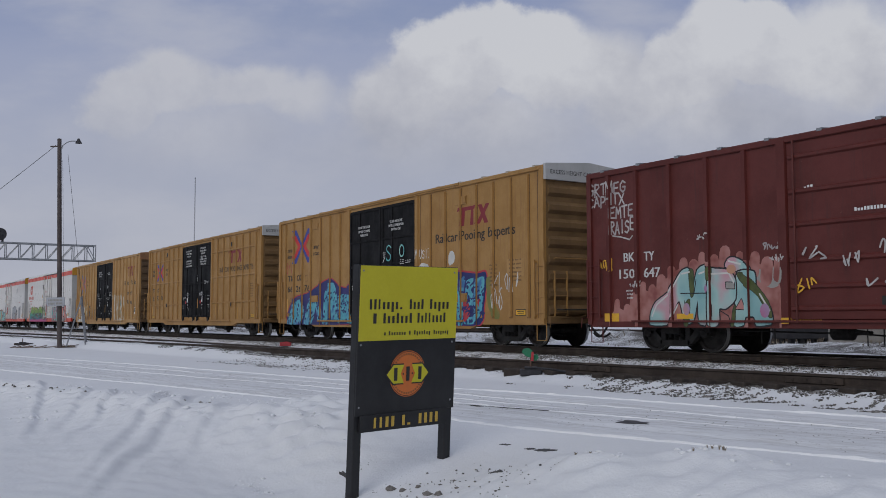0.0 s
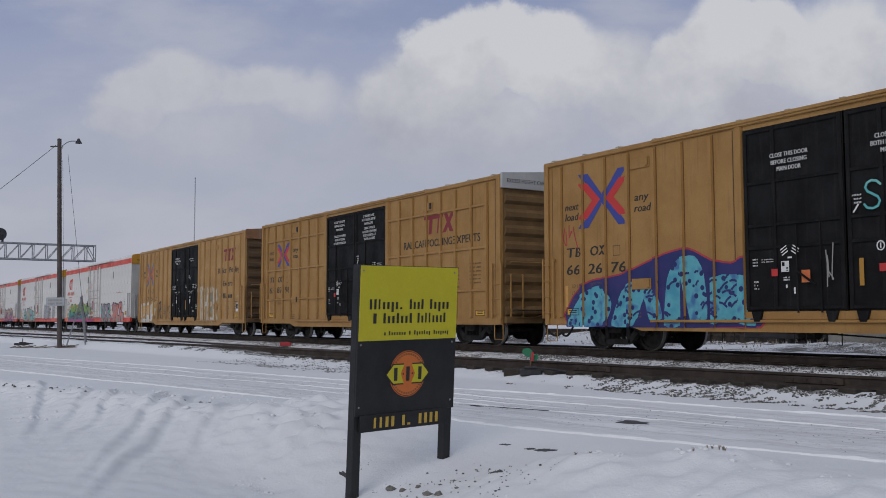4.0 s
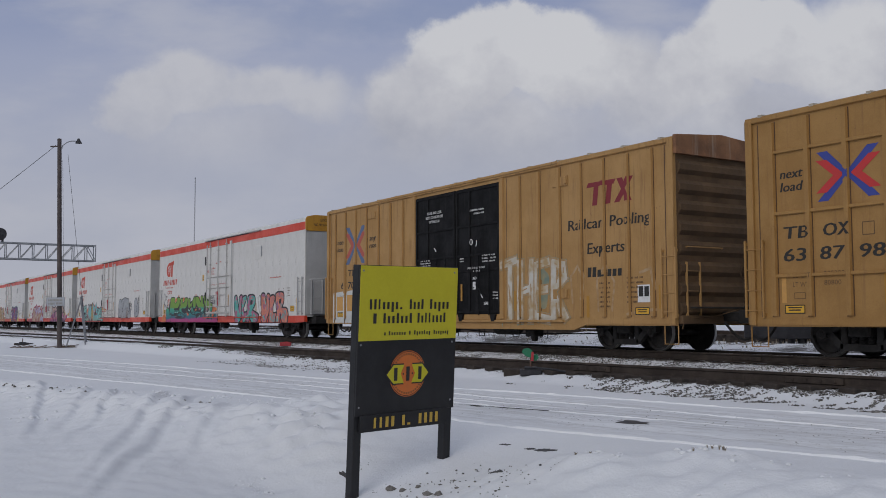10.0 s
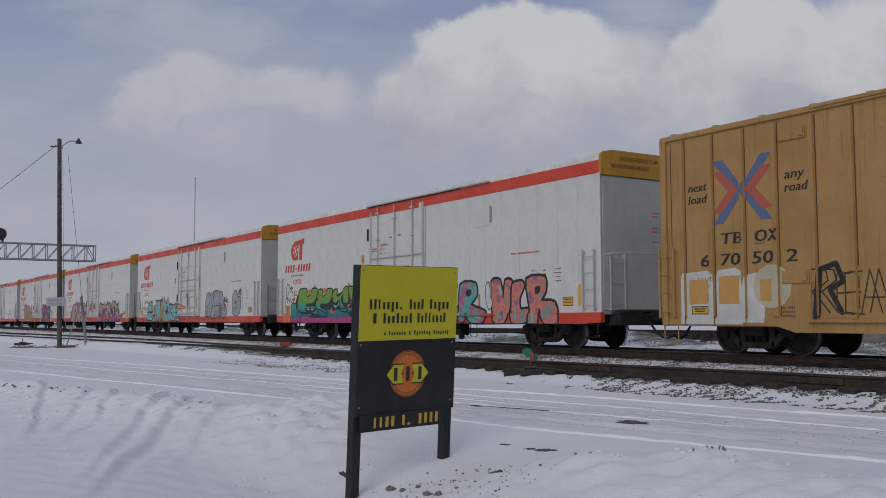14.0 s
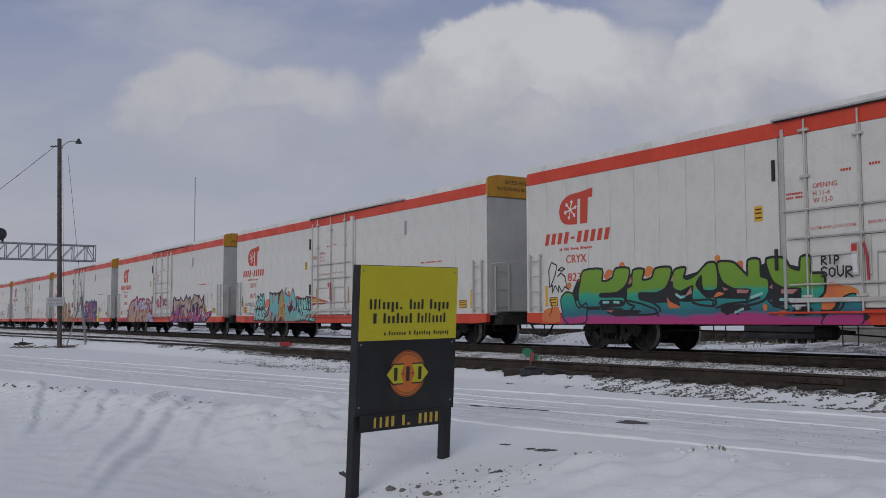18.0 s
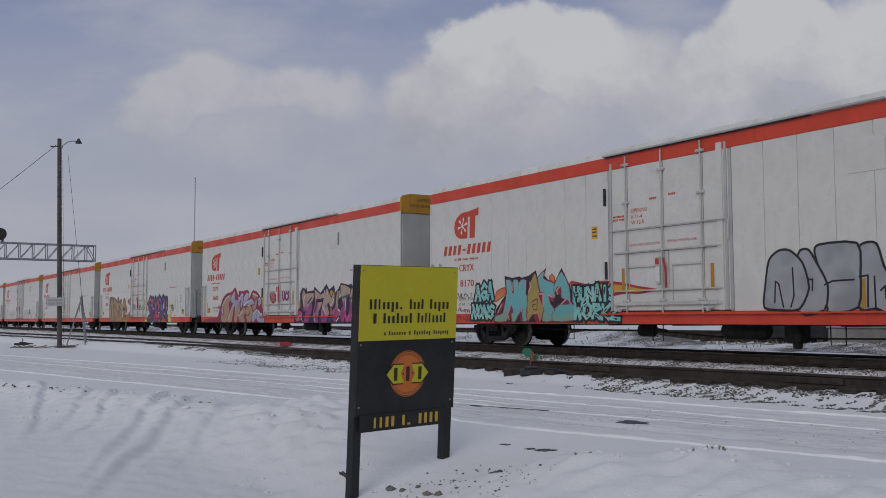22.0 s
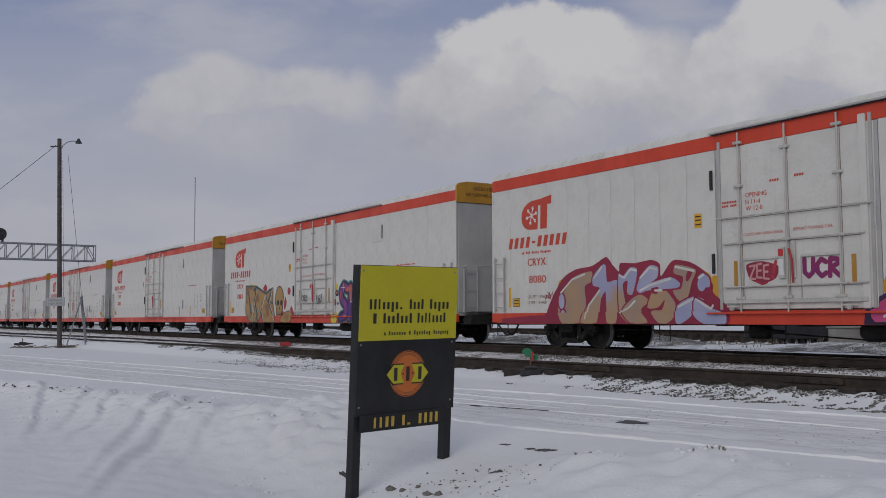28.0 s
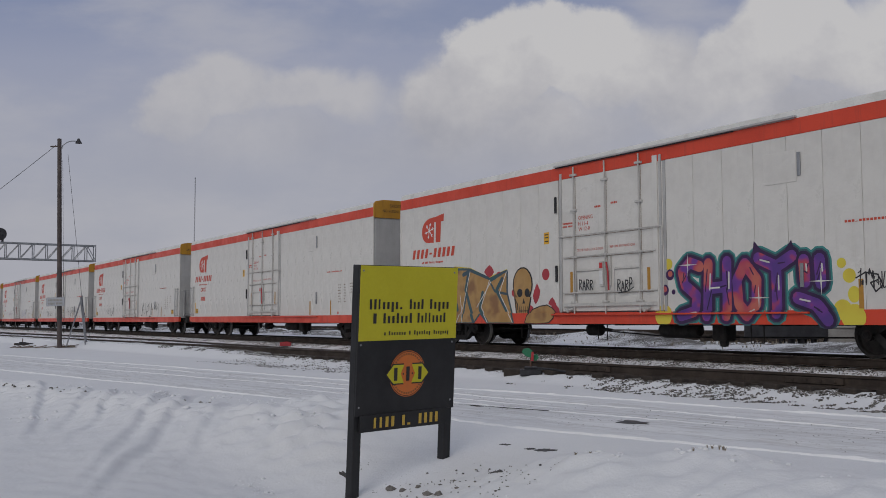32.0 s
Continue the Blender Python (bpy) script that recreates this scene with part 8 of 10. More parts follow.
daub(c, [(7.32, 1.90), (8.12, 1.93), (8.15, 1.53), (7.95, 1.29), (8.54, 1.23), (8.67, 0.68), (8.11, 0.68), (7.86, 1.11), (7.80, 0.68), (7.41, 0.68), (7.46, 1.06)], SP_CORALT, 0.007, "painted_letter", edge=SP_BLACK, rim=0.075)
daub(c, [(7.69, 1.66), (7.94, 1.69), (7.88, 1.50), (7.70, 1.48)], SP_BLACK, 0.0092, "graffiti_shade")
daub(c, [(4.31, 1.67), (4.58, 1.68), (4.53, 1.49), (4.31, 1.49)], SP_BLACK, 0.0092, "graffiti_shade")
daub(c, [(5.37, 1.28), (5.34, 1.74), (5.48, 1.87), (5.58, 1.53), (5.65, 1.21), (5.50, 1.08)], SP_WHITE, 0.0062, "graffiti_bubble", edge=SP_BLACK, rim=0.03)
dashes(c, [[(3.09, 1.70), (3.03, 1.25)], [(3.58, 1.69), (3.40, 1.52)], [(4.22, 1.77), (4.67, 1.79)], [(5.79, 1.72), (5.89, 1.40)], [(6.45, 1.70), (6.40, 1.32)], [(6.79, 1.66), (6.99, 1.72)], [(7.55, 1.79), (8.00, 1.82)], [(8.21, 1.11), (8.47, 0.93)], [(6.92, 0.88), (7.21, 0.81)]], SP_PINKPALE, 0.06, 0.0095, "graffiti_highlight")
dashes(c, [[(2.53, 0.90), (2.78, 0.82)], [(3.63, 0.82), (3.92, 0.96)], [(4.77, 0.89), (5.09, 0.82)], [(5.94, 0.95), (6.14, 0.82)], [(6.78, 1.07), (6.83, 0.81)], [(7.58, 0.93), (7.62, 0.75)], [(6.05, 1.72), (6.15, 1.52)]], SP_TEAL, 0.08, 0.0097, "graffiti_highlight")
decal("graffiti_splash", disc(-0.5, 1.25, 0.32, 0.16) + disc(-0.9, 1.1, 0.2, 0.16), SP_ORANGE, c, DOOR_RELIEF, lift=0.0035)

# e: turquoise piece with side tags, silver throw-ups at the other end
c = REEFERS[1]
SP_YELO = sprayed("spray_amber", [(0.0, (0.62, 0.34, 0.03)), (1.0, (0.56, 0.28, 0.03))])
SP_OLIVE = sprayed("spray_olive", [(0.0, (0.30, 0.27, 0.08)), (1.0, (0.40, 0.28, 0.08))])
SP_TEALO = sprayed("spray_turquoise_to_olive", [(0.0, (0.24, 0.26, 0.08)), (0.14, (0.22, 0.34, 0.24)), (0.3, (0.13, 0.40, 0.42)), (1.0, (0.17, 0.44, 0.45))], 1.2, 0.85, 0.66, 2.1)
relabel(1, "white refrigerator car with turquoise graffiti and silver outlined shapes")
daub(c, [(-3.49, 1.71), (-3.38, 1.78), (-3.08, 1.73), (-2.66, 1.66), (-2.18, 1.60), (-1.65, 1.50), (-1.36, 1.44), (-1.66, 1.38), (-2.19, 1.43), (-2.67, 1.50), (-3.38, 1.57)], SP_RED, 0.002, "graffiti_flame", relief=DOOR_RELIEF)
daub(c, [(-3.45, 1.68), (-3.36, 1.72), (-2.66, 1.61), (-2.18, 1.55), (-1.65, 1.46), (-2.19, 1.46), (-2.66, 1.52), (-3.38, 1.58)], SP_ORANGE, 0.0034, "graffiti_flame", relief=DOOR_RELIEF)
daub(c, [(-6.84, 0.68), (-6.78, 1.07), (-6.29, 1.50), (-6.35, 2.03), (-5.97, 1.96), (-5.64, 1.99), (-5.54, 1.95), (-5.23, 1.99), (-4.89, 2.13), (-4.82, 1.94), (-4.42, 2.19), (-4.53, 1.98), (-4.38, 1.86), (-4.10, 1.77), (-3.79, 2.15), (-3.43, 1.62), (-3.35, 1.26), (-3.19, 1.06), (-3.24, 0.69), (-4.96, 0.69)], SP_BLACK, 0.0045, "graffiti_outline", soft=1, label="turquoise and olive graffiti letters with black outline")
daub(c, [(-6.27, 1.90), (-6.03, 1.87), (-5.99, 1.54), (-5.91, 1.53), (-5.92, 1.88), (-5.71, 1.87), (-5.66, 1.55), (-5.59, 1.87), (-5.33, 1.86), (-5.37, 1.47), (-5.27, 1.43), (-5.34, 1.01), (-5.27, 0.75), (-5.53, 0.75), (-5.57, 1.01), (-5.79, 0.75), (-5.96, 0.73), (-6.00, 1.01), (-6.23, 0.73), (-6.78, 0.73), (-6.74, 0.89), (-6.45, 0.93), (-6.24, 1.54)], SP_TEALO, 0.0065, "painted_letter", edge=SP_WINE, rim=0.03, soft=2)
daub(c, [(-5.25, 1.43), (-5.10, 1.84), (-4.94, 2.03), (-4.87, 1.92), (-4.78, 1.62), (-4.56, 1.04), (-4.67, 0.73), (-4.81, 0.73), (-4.96, 0.96), (-5.22, 0.73), (-5.28, 1.05)], SP_OLIVE, 0.0085, "painted_letter", edge=SP_WINE, rim=0.03, soft=2)
daub(c, [(-4.80, 1.91), (-4.52, 2.09), (-4.58, 1.90), (-4.39, 1.81), (-4.08, 1.72), (-4.07, 1.39), (-4.16, 1.36), (-4.35, 1.48), (-4.29, 1.20), (-4.10, 1.03), (-4.19, 0.74), (-4.57, 0.74), (-4.53, 1.04), (-4.69, 1.53)], SP_TEALO, 0.0075, "painted_letter", edge=SP_WINE, rim=0.03, soft=2)
daub(c, [(-4.09, 1.47), (-4.08, 1.72), (-3.79, 2.04), (-3.49, 1.61), (-3.44, 1.22), (-3.27, 1.10), (-3.26, 0.76), (-4.14, 0.74), (-4.06, 1.07), (-3.78, 1.19), (-3.57, 1.30), (-3.79, 1.35), (-3.85, 1.65), (-4.01, 1.63)], SP_TEALO, 0.0085, "painted_letter", edge=SP_WINE, rim=0.03, soft=2)
daub(c, [(-6.07, 0.73), (-6.14, 0.97), (-6.05, 1.19), (-5.94, 1.03)], SP_WINE, 0.01, "graffiti_shade", soft=2)
daub(c, [(-4.79, 1.50), (-4.54, 1.51), (-4.60, 1.16), (-4.55, 1.04), (-4.70, 1.29)], SP_WINE, 0.01, "graffiti_shade", soft=2)
daub(c, [(-4.37, 1.46), (-4.16, 1.40), (-4.12, 1.23), (-4.31, 1.32)], SP_WINE, 0.01, "graffiti_shade", soft=2)
daub(c, [(-3.82, 1.17), (-3.59, 1.32), (-3.46, 1.17)], SP_WINE, 0.01, "graffiti_shade", soft=2)
daub(c, [(-5.53, 0.74), (-5.63, 1.01), (-5.52, 1.09), (-5.44, 0.74)], SP_WINE, 0.01, "graffiti_shade", soft=2)
daub(c, [(-4.96, 0.92), (-4.81, 0.94), (-4.69, 0.72), (-4.86, 0.71)], SP_WINE, 0.01, "graffiti_shade", soft=2)
daub(c, [(-3.97, 1.63), (-3.83, 1.64), (-3.79, 1.47), (-3.93, 1.44)], SP_WINE, 0.01, "graffiti_shade", soft=2)
daub(c, [(-6.73, 0.94), (-6.50, 1.24), (-6.33, 1.28), (-6.57, 0.95)], SP_WINE, 0.01, "graffiti_shade", soft=2)
daub(c, [(-5.12, 1.28), (-4.99, 1.46), (-4.88, 1.08), (-4.95, 1.02)], SP_WINE, 0.01, "graffiti_shade", soft=2)
daub(c, [(-6.82, 1.31), (-6.72, 1.58), (-6.35, 1.68), (-6.32, 1.52), (-6.64, 1.36)], SP_ORANGE, 0.0055, "graffiti_flame", edge=SP_RED, rim=0.03)
daub(c, [(-4.30, 1.89), (-4.21, 1.97), (-4.10, 1.90), (-4.12, 1.78)], SP_ORANGE, 0.0055, "graffiti_flame", edge=SP_RED, rim=0.03)
dashes(c, [[(-6.09, 0.77), (-6.16, 0.97), (-6.07, 1.17)], [(-5.98, 1.82), (-5.96, 1.60)], [(-5.64, 1.81), (-5.63, 1.63)], [(-5.22, 1.53), (-5.13, 1.68), (-5.16, 1.80)], [(-4.75, 1.47), (-4.57, 1.48)], [(-4.58, 1.12), (-4.58, 1.45)], [(-4.35, 1.44), (-4.19, 1.38)], [(-3.80, 1.19), (-3.61, 1.31)], [(-4.96, 0.94), (-4.80, 0.96)], [(-3.97, 1.45), (-3.99, 1.57), (-3.88, 1.63)], [(-5.52, 0.99), (-5.60, 1.03), (-5.54, 1.07)], [(-6.68, 0.98), (-6.47, 1.22)]], SP_BLUSH, 0.05, 0.0113, "graffiti_highlight")
dashes(c, [[(-5.07, 1.25), (-4.97, 1.31), (-4.83, 1.33), (-4.85, 1.04), (-5.00, 1.04), (-5.05, 1.17), (-4.92, 1.19)]], SP_UMBER, 0.03, 0.0112, "graffiti_line")
daub(c, [(-5.12, 1.28), (-4.99, 1.46), (-4.88, 1.08), (-4.95, 1.02)], SP_OLIVE, 0.0102, "graffiti_shade", soft=2)
daub(c, [(-2.3, 1.74), (-1.5, 1.68), (-0.9, 1.57), (-0.25, 1.47), (-0.9, 1.38), (-1.4, 1.40), (-2.3, 1.3)], SP_RED, 0.002, "graffiti_flame", relief=DOOR_RELIEF)
daub(c, [(-2.3, 1.66), (-1.5, 1.61), (-0.95, 1.52), (-0.6, 1.47), (-1.0, 1.42), (-1.5, 1.46), (-2.3, 1.38)], SP_YELO, 0.003, "graffiti_flame", relief=DOOR_RELIEF)
graffiti(c, "AGA", -7.85, 1.38, 0.95, 0.42, 0.11, SP_TEAL, SP_BLACK, SP_BLACK, (), None, 32, rim=0.03)
graffiti(c, "NONS", -8.0, 0.82, 1.15, 0.36, 0.10, SP_TEAL, SP_BLACK, SP_BLACK, (), None, 33, rim=0.03)
graffiti(c, "HUNAIS", -3.35, 1.26, 1.65, 0.33, 0.10, SP_TEAL, SP_BLACK, SP_BLACK, (), None, 34, rim=0.03)
graffiti(c, "WORKZ", -3.3, 0.8, 1.75, 0.36, 0.10, SP_TEAL, SP_BLACK, SP_BLACK, (), None, 35, rim=0.03)
scrawl(c, -9.3, 1.42, 1.3, 0.16, SP_PURPLE, 11, 150, (), 0.024)
scrawl(c, -9.35, 0.98, 1.25, 0.16, SP_WINE, 10, 151, (), 0.028)
scrawl(c, -9.2, 0.72, 1.25, 0.2, SP_WINE, 9, 152, (), 0.028, -HALF - 0.037)
scrawl(c, -9.72, 1.2, 0.16, 1.0, SP_BLACK, 2, 111, (), 0.03)
SILVER = [[(6.98, 1.2), (6.95, 1.85), (7.15, 2.0), (7.3, 1.85)], [(7.1, 1.2), (7.4, 1.5), (7.7, 1.7), (7.6, 1.25), (7.2, 1.15)]]
for shapes in (SILVER,):
    for nm, mat, wd, lift in (("silver_throwup_edge", SP_BLACK, 0.46, 0.004), ("silver_throwup", SP_GREY, 0.36, 0.0065)):
        polys = []
        for line in shapes:
            polys += stroke(line, wd)
        decal(nm, polys, mat, c, lift=lift, ledge=(0.953, 0.037), label="silver bubble shapes with a black edge" if mat is SP_GREY else "")
daub(c, [(4.93, 2.03), (5.07, 2.18), (5.29, 2.15), (5.41, 1.75), (5.53, 1.57), (5.79, 1.49), (5.97, 1.24), (5.86, 0.95), (5.56, 0.89), (5.25, 0.99), (4.92, 1.01)], SP_GREY, 0.0045, "silver_throwup", edge=SP_BLACK, rim=0.05)
daub(c, [(4.01, 2.02), (4.07, 2.21), (4.89, 2.19), (4.93, 1.62), (4.87, 1.01), (4.27, 0.93), (4.20, 1.44)], SP_GREY, 0.0058, "silver_throwup", edge=SP_BLACK, rim=0.05)
daub(c, [(3.60, 2.04), (3.82, 2.13), (3.99, 1.87), (4.22, 1.43), (4.14, 0.96), (3.61, 0.94)], SP_GREY, 0.0071, "silver_throwup", edge=SP_BLACK, rim=0.05)
daub(c, [(2.76, 1.03), (2.79, 1.42), (2.90, 1.97), (3.13, 2.15), (3.39, 2.14), (3.67, 1.88), (3.80, 1.39), (3.57, 0.99), (3.14, 0.98)], SP_GREY, 0.0084, "silver_throwup", edge=SP_BLACK, rim=0.05)
dashes(c, [[(3.00, 1.11), (3.03, 1.55), (3.11, 1.49), (3.21, 1.02)], [(3.45, 1.81), (3.47, 1.24), (3.39, 1.02)], [(3.80, 1.55), (3.91, 1.56), (3.90, 1.34)], [(4.18, 1.44), (4.36, 1.51), (4.82, 1.52)], [(4.93, 1.57), (5.11, 1.59), (5.09, 1.00)], [(5.24, 1.56), (5.25, 1.00)], [(5.36, 1.30), (5.45, 1.38), (5.46, 1.15)], [(5.51, 1.37), (5.76, 1.39), (5.63, 1.17)]], SP_BLACK, 0.035, 0.0102, "silver_line")
dashes(c, [[(5.59, 1.87), (5.65, 1.69), (5.74, 1.72), (5.74, 1.84), (5.76, 1.71), (5.83, 1.69), (5.98, 1.80), (5.89, 1.68), (5.97, 1.66), (6.10, 1.87), (6.09, 1.65), (6.24, 1.63)], [(6.03, 1.53), (6.17, 1.49)], [(6.03, 1.46), (6.11, 1.44)]], SP_BLACK, 0.035, 0.005, "spray_tag")
dashes(c, [[(7.15, 1.7), (7.3, 1.45), (7.2, 1.3), (7.4, 1.35)]], SP_BLACK, 0.035, 0.0088, "silver_line")
scrawl(c, 7.55, 1.85, 0.4, 0.5, SP_BLACK, 6, 112, (), 0.035)
scrawl(c, 5.5, 1.6, 0.55, 0.4, SP_BLACK, 4, 113, (), 0.025)

# f: lilac piece with orange cloud, dark purple piece further along
c = REEFERS[2]
SP_LILSAND = sprayed("spray_lilac_over_sand", [(0.0, (0.42, 0.27, 0.15)), (0.42, (0.40, 0.28, 0.20)), (0.55, (0.33, 0.33, 0.50)), (1.0, (0.36, 0.37, 0.54))], 1.4, 0.8, 0.7, 2.2)
relabel(2, "white refrigerator car with lilac and orange graffiti")
cl = []
rng = random.Random(17)
for k in range(12):
    cl += disc((-7.35 if k < 6 else -2.5) + 0.12 * (k % 6), 1.0 + rng.uniform(-0.2, 0.7), rng.uniform(0.12, 0.3))
decal("graffiti_cloud", [[(u, max(0.66, v)) for u, v in q] for q in cl], SP_YELO, c, lift=0.002, ledge=(0.953, 0.037))
daub(c, [(-7.83, 0.63), (-7.72, 1.26), (-7.18, 1.88), (-6.65, 2.08), (-6.15, 2.12), (-5.91, 2.18), (-5.50, 2.34), (-5.27, 2.12), (-5.05, 1.95), (-5.01, 2.16), (-4.52, 2.13), (-3.95, 2.18), (-3.67, 2.07), (-3.65, 1.77), (-3.40, 2.03), (-3.21, 2.14), (-2.74, 2.07), (-2.31, 1.84), (-2.08, 1.52), (-2.08, 1.35), (-1.65, 1.02), (-1.67, 0.63), (-2.60, 0.61), (-5.08, 0.63)], SP_WINE, 0.004, "graffiti_shadow", label="lilac and sand graffiti letters on dark red", relief=DOOR_RELIEF)
daub(c, [(-7.27, 1.37), (-6.83, 1.84), (-6.40, 1.97), (-6.04, 1.99), (-6.08, 1.73), (-6.33, 1.62), (-6.29, 1.13), (-6.51, 0.69), (-7.20, 0.66), (-7.41, 1.03)], SP_SAND, 0.005, "painted_letter", edge=SP_WINE, rim=0.04, relief=DOOR_RELIEF)
daub(c, [(-6.01, 1.86), (-5.67, 2.14), (-5.52, 2.11), (-5.48, 1.71), (-5.11, 1.74), (-5.08, 1.27), (-5.14, 0.69), (-5.48, 0.69), (-5.53, 1.22), (-5.55, 1.47), (-5.72, 1.28), (-5.86, 0.69), (-6.47, 0.69), (-6.27, 1.07), (-5.76, 1.55), (-6.01, 1.63)], SP_LILSAND, 0.0059, "painted_letter", edge=SP_WINE, rim=0.04, relief=DOOR_RELIEF)
daub(c, [(-5.07, 1.89), (-4.92, 1.82), (-4.67, 2.03), (-4.42, 1.99), (-4.46, 1.72), (-4.60, 1.37), (-4.78, 1.42), (-4.75, 1.71), (-4.92, 1.64), (-4.85, 1.21), (-4.68, 0.90), (-4.74, 0.69), (-5.07, 1.01)], SP_LILSAND, 0.0068, "painted_letter", edge=SP_WINE, rim=0.04, relief=DOOR_RELIEF)
daub(c, [(-4.65, 1.25), (-4.32, 1.37), (-4.04, 1.20), (-4.32, 1.00), (-4.06, 0.70), (-4.64, 0.69), (-4.96, 0.98)], SP_SAND, 0.0077, "painted_letter", edge=SP_WINE, rim=0.04, relief=DOOR_RELIEF)
daub(c, [(-4.10, 1.05), (-3.88, 1.49), (-3.61, 1.50), (-3.41, 1.38), (-3.20, 1.13), (-3.21, 0.84), (-3.44, 0.68), (-3.74, 0.70), (-3.96, 0.97), (-3.63, 0.99), (-3.53, 1.23), (-3.75, 1.05)], SP_SAND, 0.0086, "painted_letter", edge=SP_WINE, rim=0.04, relief=DOOR_RELIEF)
daub(c, [(-4.45, 1.49), (-4.31, 1.81), (-3.99, 2.05), (-3.72, 1.99), (-3.76, 1.75), (-3.96, 1.64), (-3.34, 1.75), (-3.05, 1.60), (-3.15, 1.49), (-4.04, 1.46), (-4.32, 1.40)], SP_LILAC, 0.0095, "painted_letter", edge=SP_WINE, rim=0.04, relief=DOOR_RELIEF)
daub(c, [(-3.23, 1.83), (-3.16, 2.03), (-2.57, 1.89), (-2.69, 1.61), (-2.82, 1.27), (-3.08, 1.19), (-3.27, 1.43), (-3.02, 1.47), (-2.95, 1.74)], SP_SAND, 0.0104, "painted_letter", edge=SP_WINE, rim=0.04, relief=DOOR_RELIEF)
daub(c, [(-3.15, 1.08), (-2.67, 1.28), (-2.34, 1.21), (-2.58, 1.15), (-2.64, 0.89), (-2.96, 0.69), (-3.16, 0.69)], SP_LILAC, 0.0113, "painted_letter", edge=SP_WINE, rim=0.04, relief=DOOR_RELIEF)
daub(c, [(-2.60, 1.25), (-2.09, 1.00), (-1.72, 0.89), (-1.74, 0.65), (-2.33, 0.67), (-2.64, 0.88)], SP_LILAC, 0.0122, "painted_letter", edge=SP_WINE, rim=0.04, relief=DOOR_RELIEF)
daub(c, [(-2.52, 1.69), (-2.37, 1.80), (-2.19, 1.69), (-2.16, 1.50), (-2.32, 1.48), (-2.32, 1.62)], SP_LILAC, 0.0131, "painted_letter", edge=SP_WINE, rim=0.04, relief=DOOR_RELIEF)
daub(c, [(-3.96, 1.50), (-3.72, 1.53), (-3.77, 1.37), (-3.93, 1.39)], SP_WINE, 0.0142, "graffiti_shade", relief=DOOR_RELIEF)
daub(c, [(-2.81, 1.86), (-2.66, 1.83), (-2.79, 1.64), (-2.87, 1.66)], SP_WINE, 0.0142, "graffiti_shade", relief=DOOR_RELIEF)
dashes(c, [[(-7.27, 1.48), (-6.83, 1.81), (-6.32, 1.94)], [(-5.95, 1.83), (-5.67, 2.09)], [(-5.01, 1.85), (-4.86, 1.79), (-4.64, 1.99), (-4.45, 1.95)], [(-4.31, 1.77), (-3.99, 2.00), (-3.78, 1.95)], [(-4.32, 1.46), (-4.00, 1.58), (-3.34, 1.71)], [(-3.17, 1.98), (-2.62, 1.86)], [(-2.47, 1.70), (-2.34, 1.76)], [(-3.10, 1.06), (-2.67, 1.23)], [(-2.58, 1.22), (-2.15, 1.00), (-2.09, 1.07)], [(-5.76, 1.50), (-6.17, 1.13), (-6.30, 0.80)], [(-5.00, 0.95), (-4.73, 1.05), (-4.51, 1.21)], [(-3.83, 1.45), (-3.62, 1.45)]], SP_WHITE, 0.055, 0.015, "graffiti_highlight", DOOR_RELIEF)
decal("graffiti_accent", disc(-7.25, 1.25, 0.12, 0.2) + disc(-7.2, 0.9, 0.1, 0.12) + disc(-2.4, 1.55, 0.12, 0.16), SP_LILAC, c, lift=0.0128)
decal("graffiti_shade", disc(-7.25, 1.25, 0.17, 0.25) + disc(-7.2, 0.9, 0.15, 0.17), SP_WINE, c, lift=0.0092)
decal("graffiti_shade", [[(-9.9, 0.67), (-6.9, 0.67), (-6.9, 0.9), (-8.5, 0.88), (-9.9, 0.8)]], SP_WINE, c, y=-HALF - 0.035, lift=0.002)
decal("spray_cloud", [rounded([(-1.15, 1.92), (-0.75, 1.98), (-0.33, 1.86), (-0.4, 1.62), (-0.7, 1.52), (-1.05, 1.6)])], SP_WINE, c, (), -HALF - 0.014, 0.003)
for i, line in letters("ZEE", -1.08, 1.62, 0.52, 0.28, random.Random(60)):
    decal("spray_tag", stroke(line, 0.045), SP_BLUSH, c, (), -HALF - 0.014, 0.006)
decal("spray_tag", stroke([(-0.40, 1.95), (-0.46, 1.74)], 0.07) + disc(-0.48, 1.64, 0.04) + stroke([(-0.9, 1.56), (-0.75, 1.5), (-0.62, 1.53)], 0.04), SP_RED, c, (), -HALF - 0.014, 0.006)
for i, line in letters("UCR", 0.24, 1.62, 0.86, 0.34, random.Random(61)):
    decal("spray_tag", stroke(line, 0.10), SP_MAGENTA, c, (), -HALF - 0.014, 0.004)
scrawl(c, -8.0, 1.3, 0.8, 0.22, SP_WINE, 7, 119, (), 0.025)
daub(c, [(1.56, 0.65), (1.61, 1.07), (2.12, 1.31), (2.06, 1.86), (2.33, 2.14), (2.48, 2.00), (2.72, 2.09), (2.77, 1.93), (3.38, 1.96), (3.48, 2.11), (4.03, 1.84), (4.58, 2.19), (4.82, 1.96), (5.27, 2.11), (5.34, 1.83), (5.61, 1.95), (5.85, 2.18), (6.45, 2.09), (6.72, 2.13), (7.10, 1.82), (7.51, 2.14), (7.54, 1.57), (7.86, 1.14), (8.77, 1.27), (8.70, 1.05), (8.00, 0.66)], SP_PURPLE, 0.004, "graffiti_shadow", soft=1, label="sand and magenta graffiti letters with black edges")
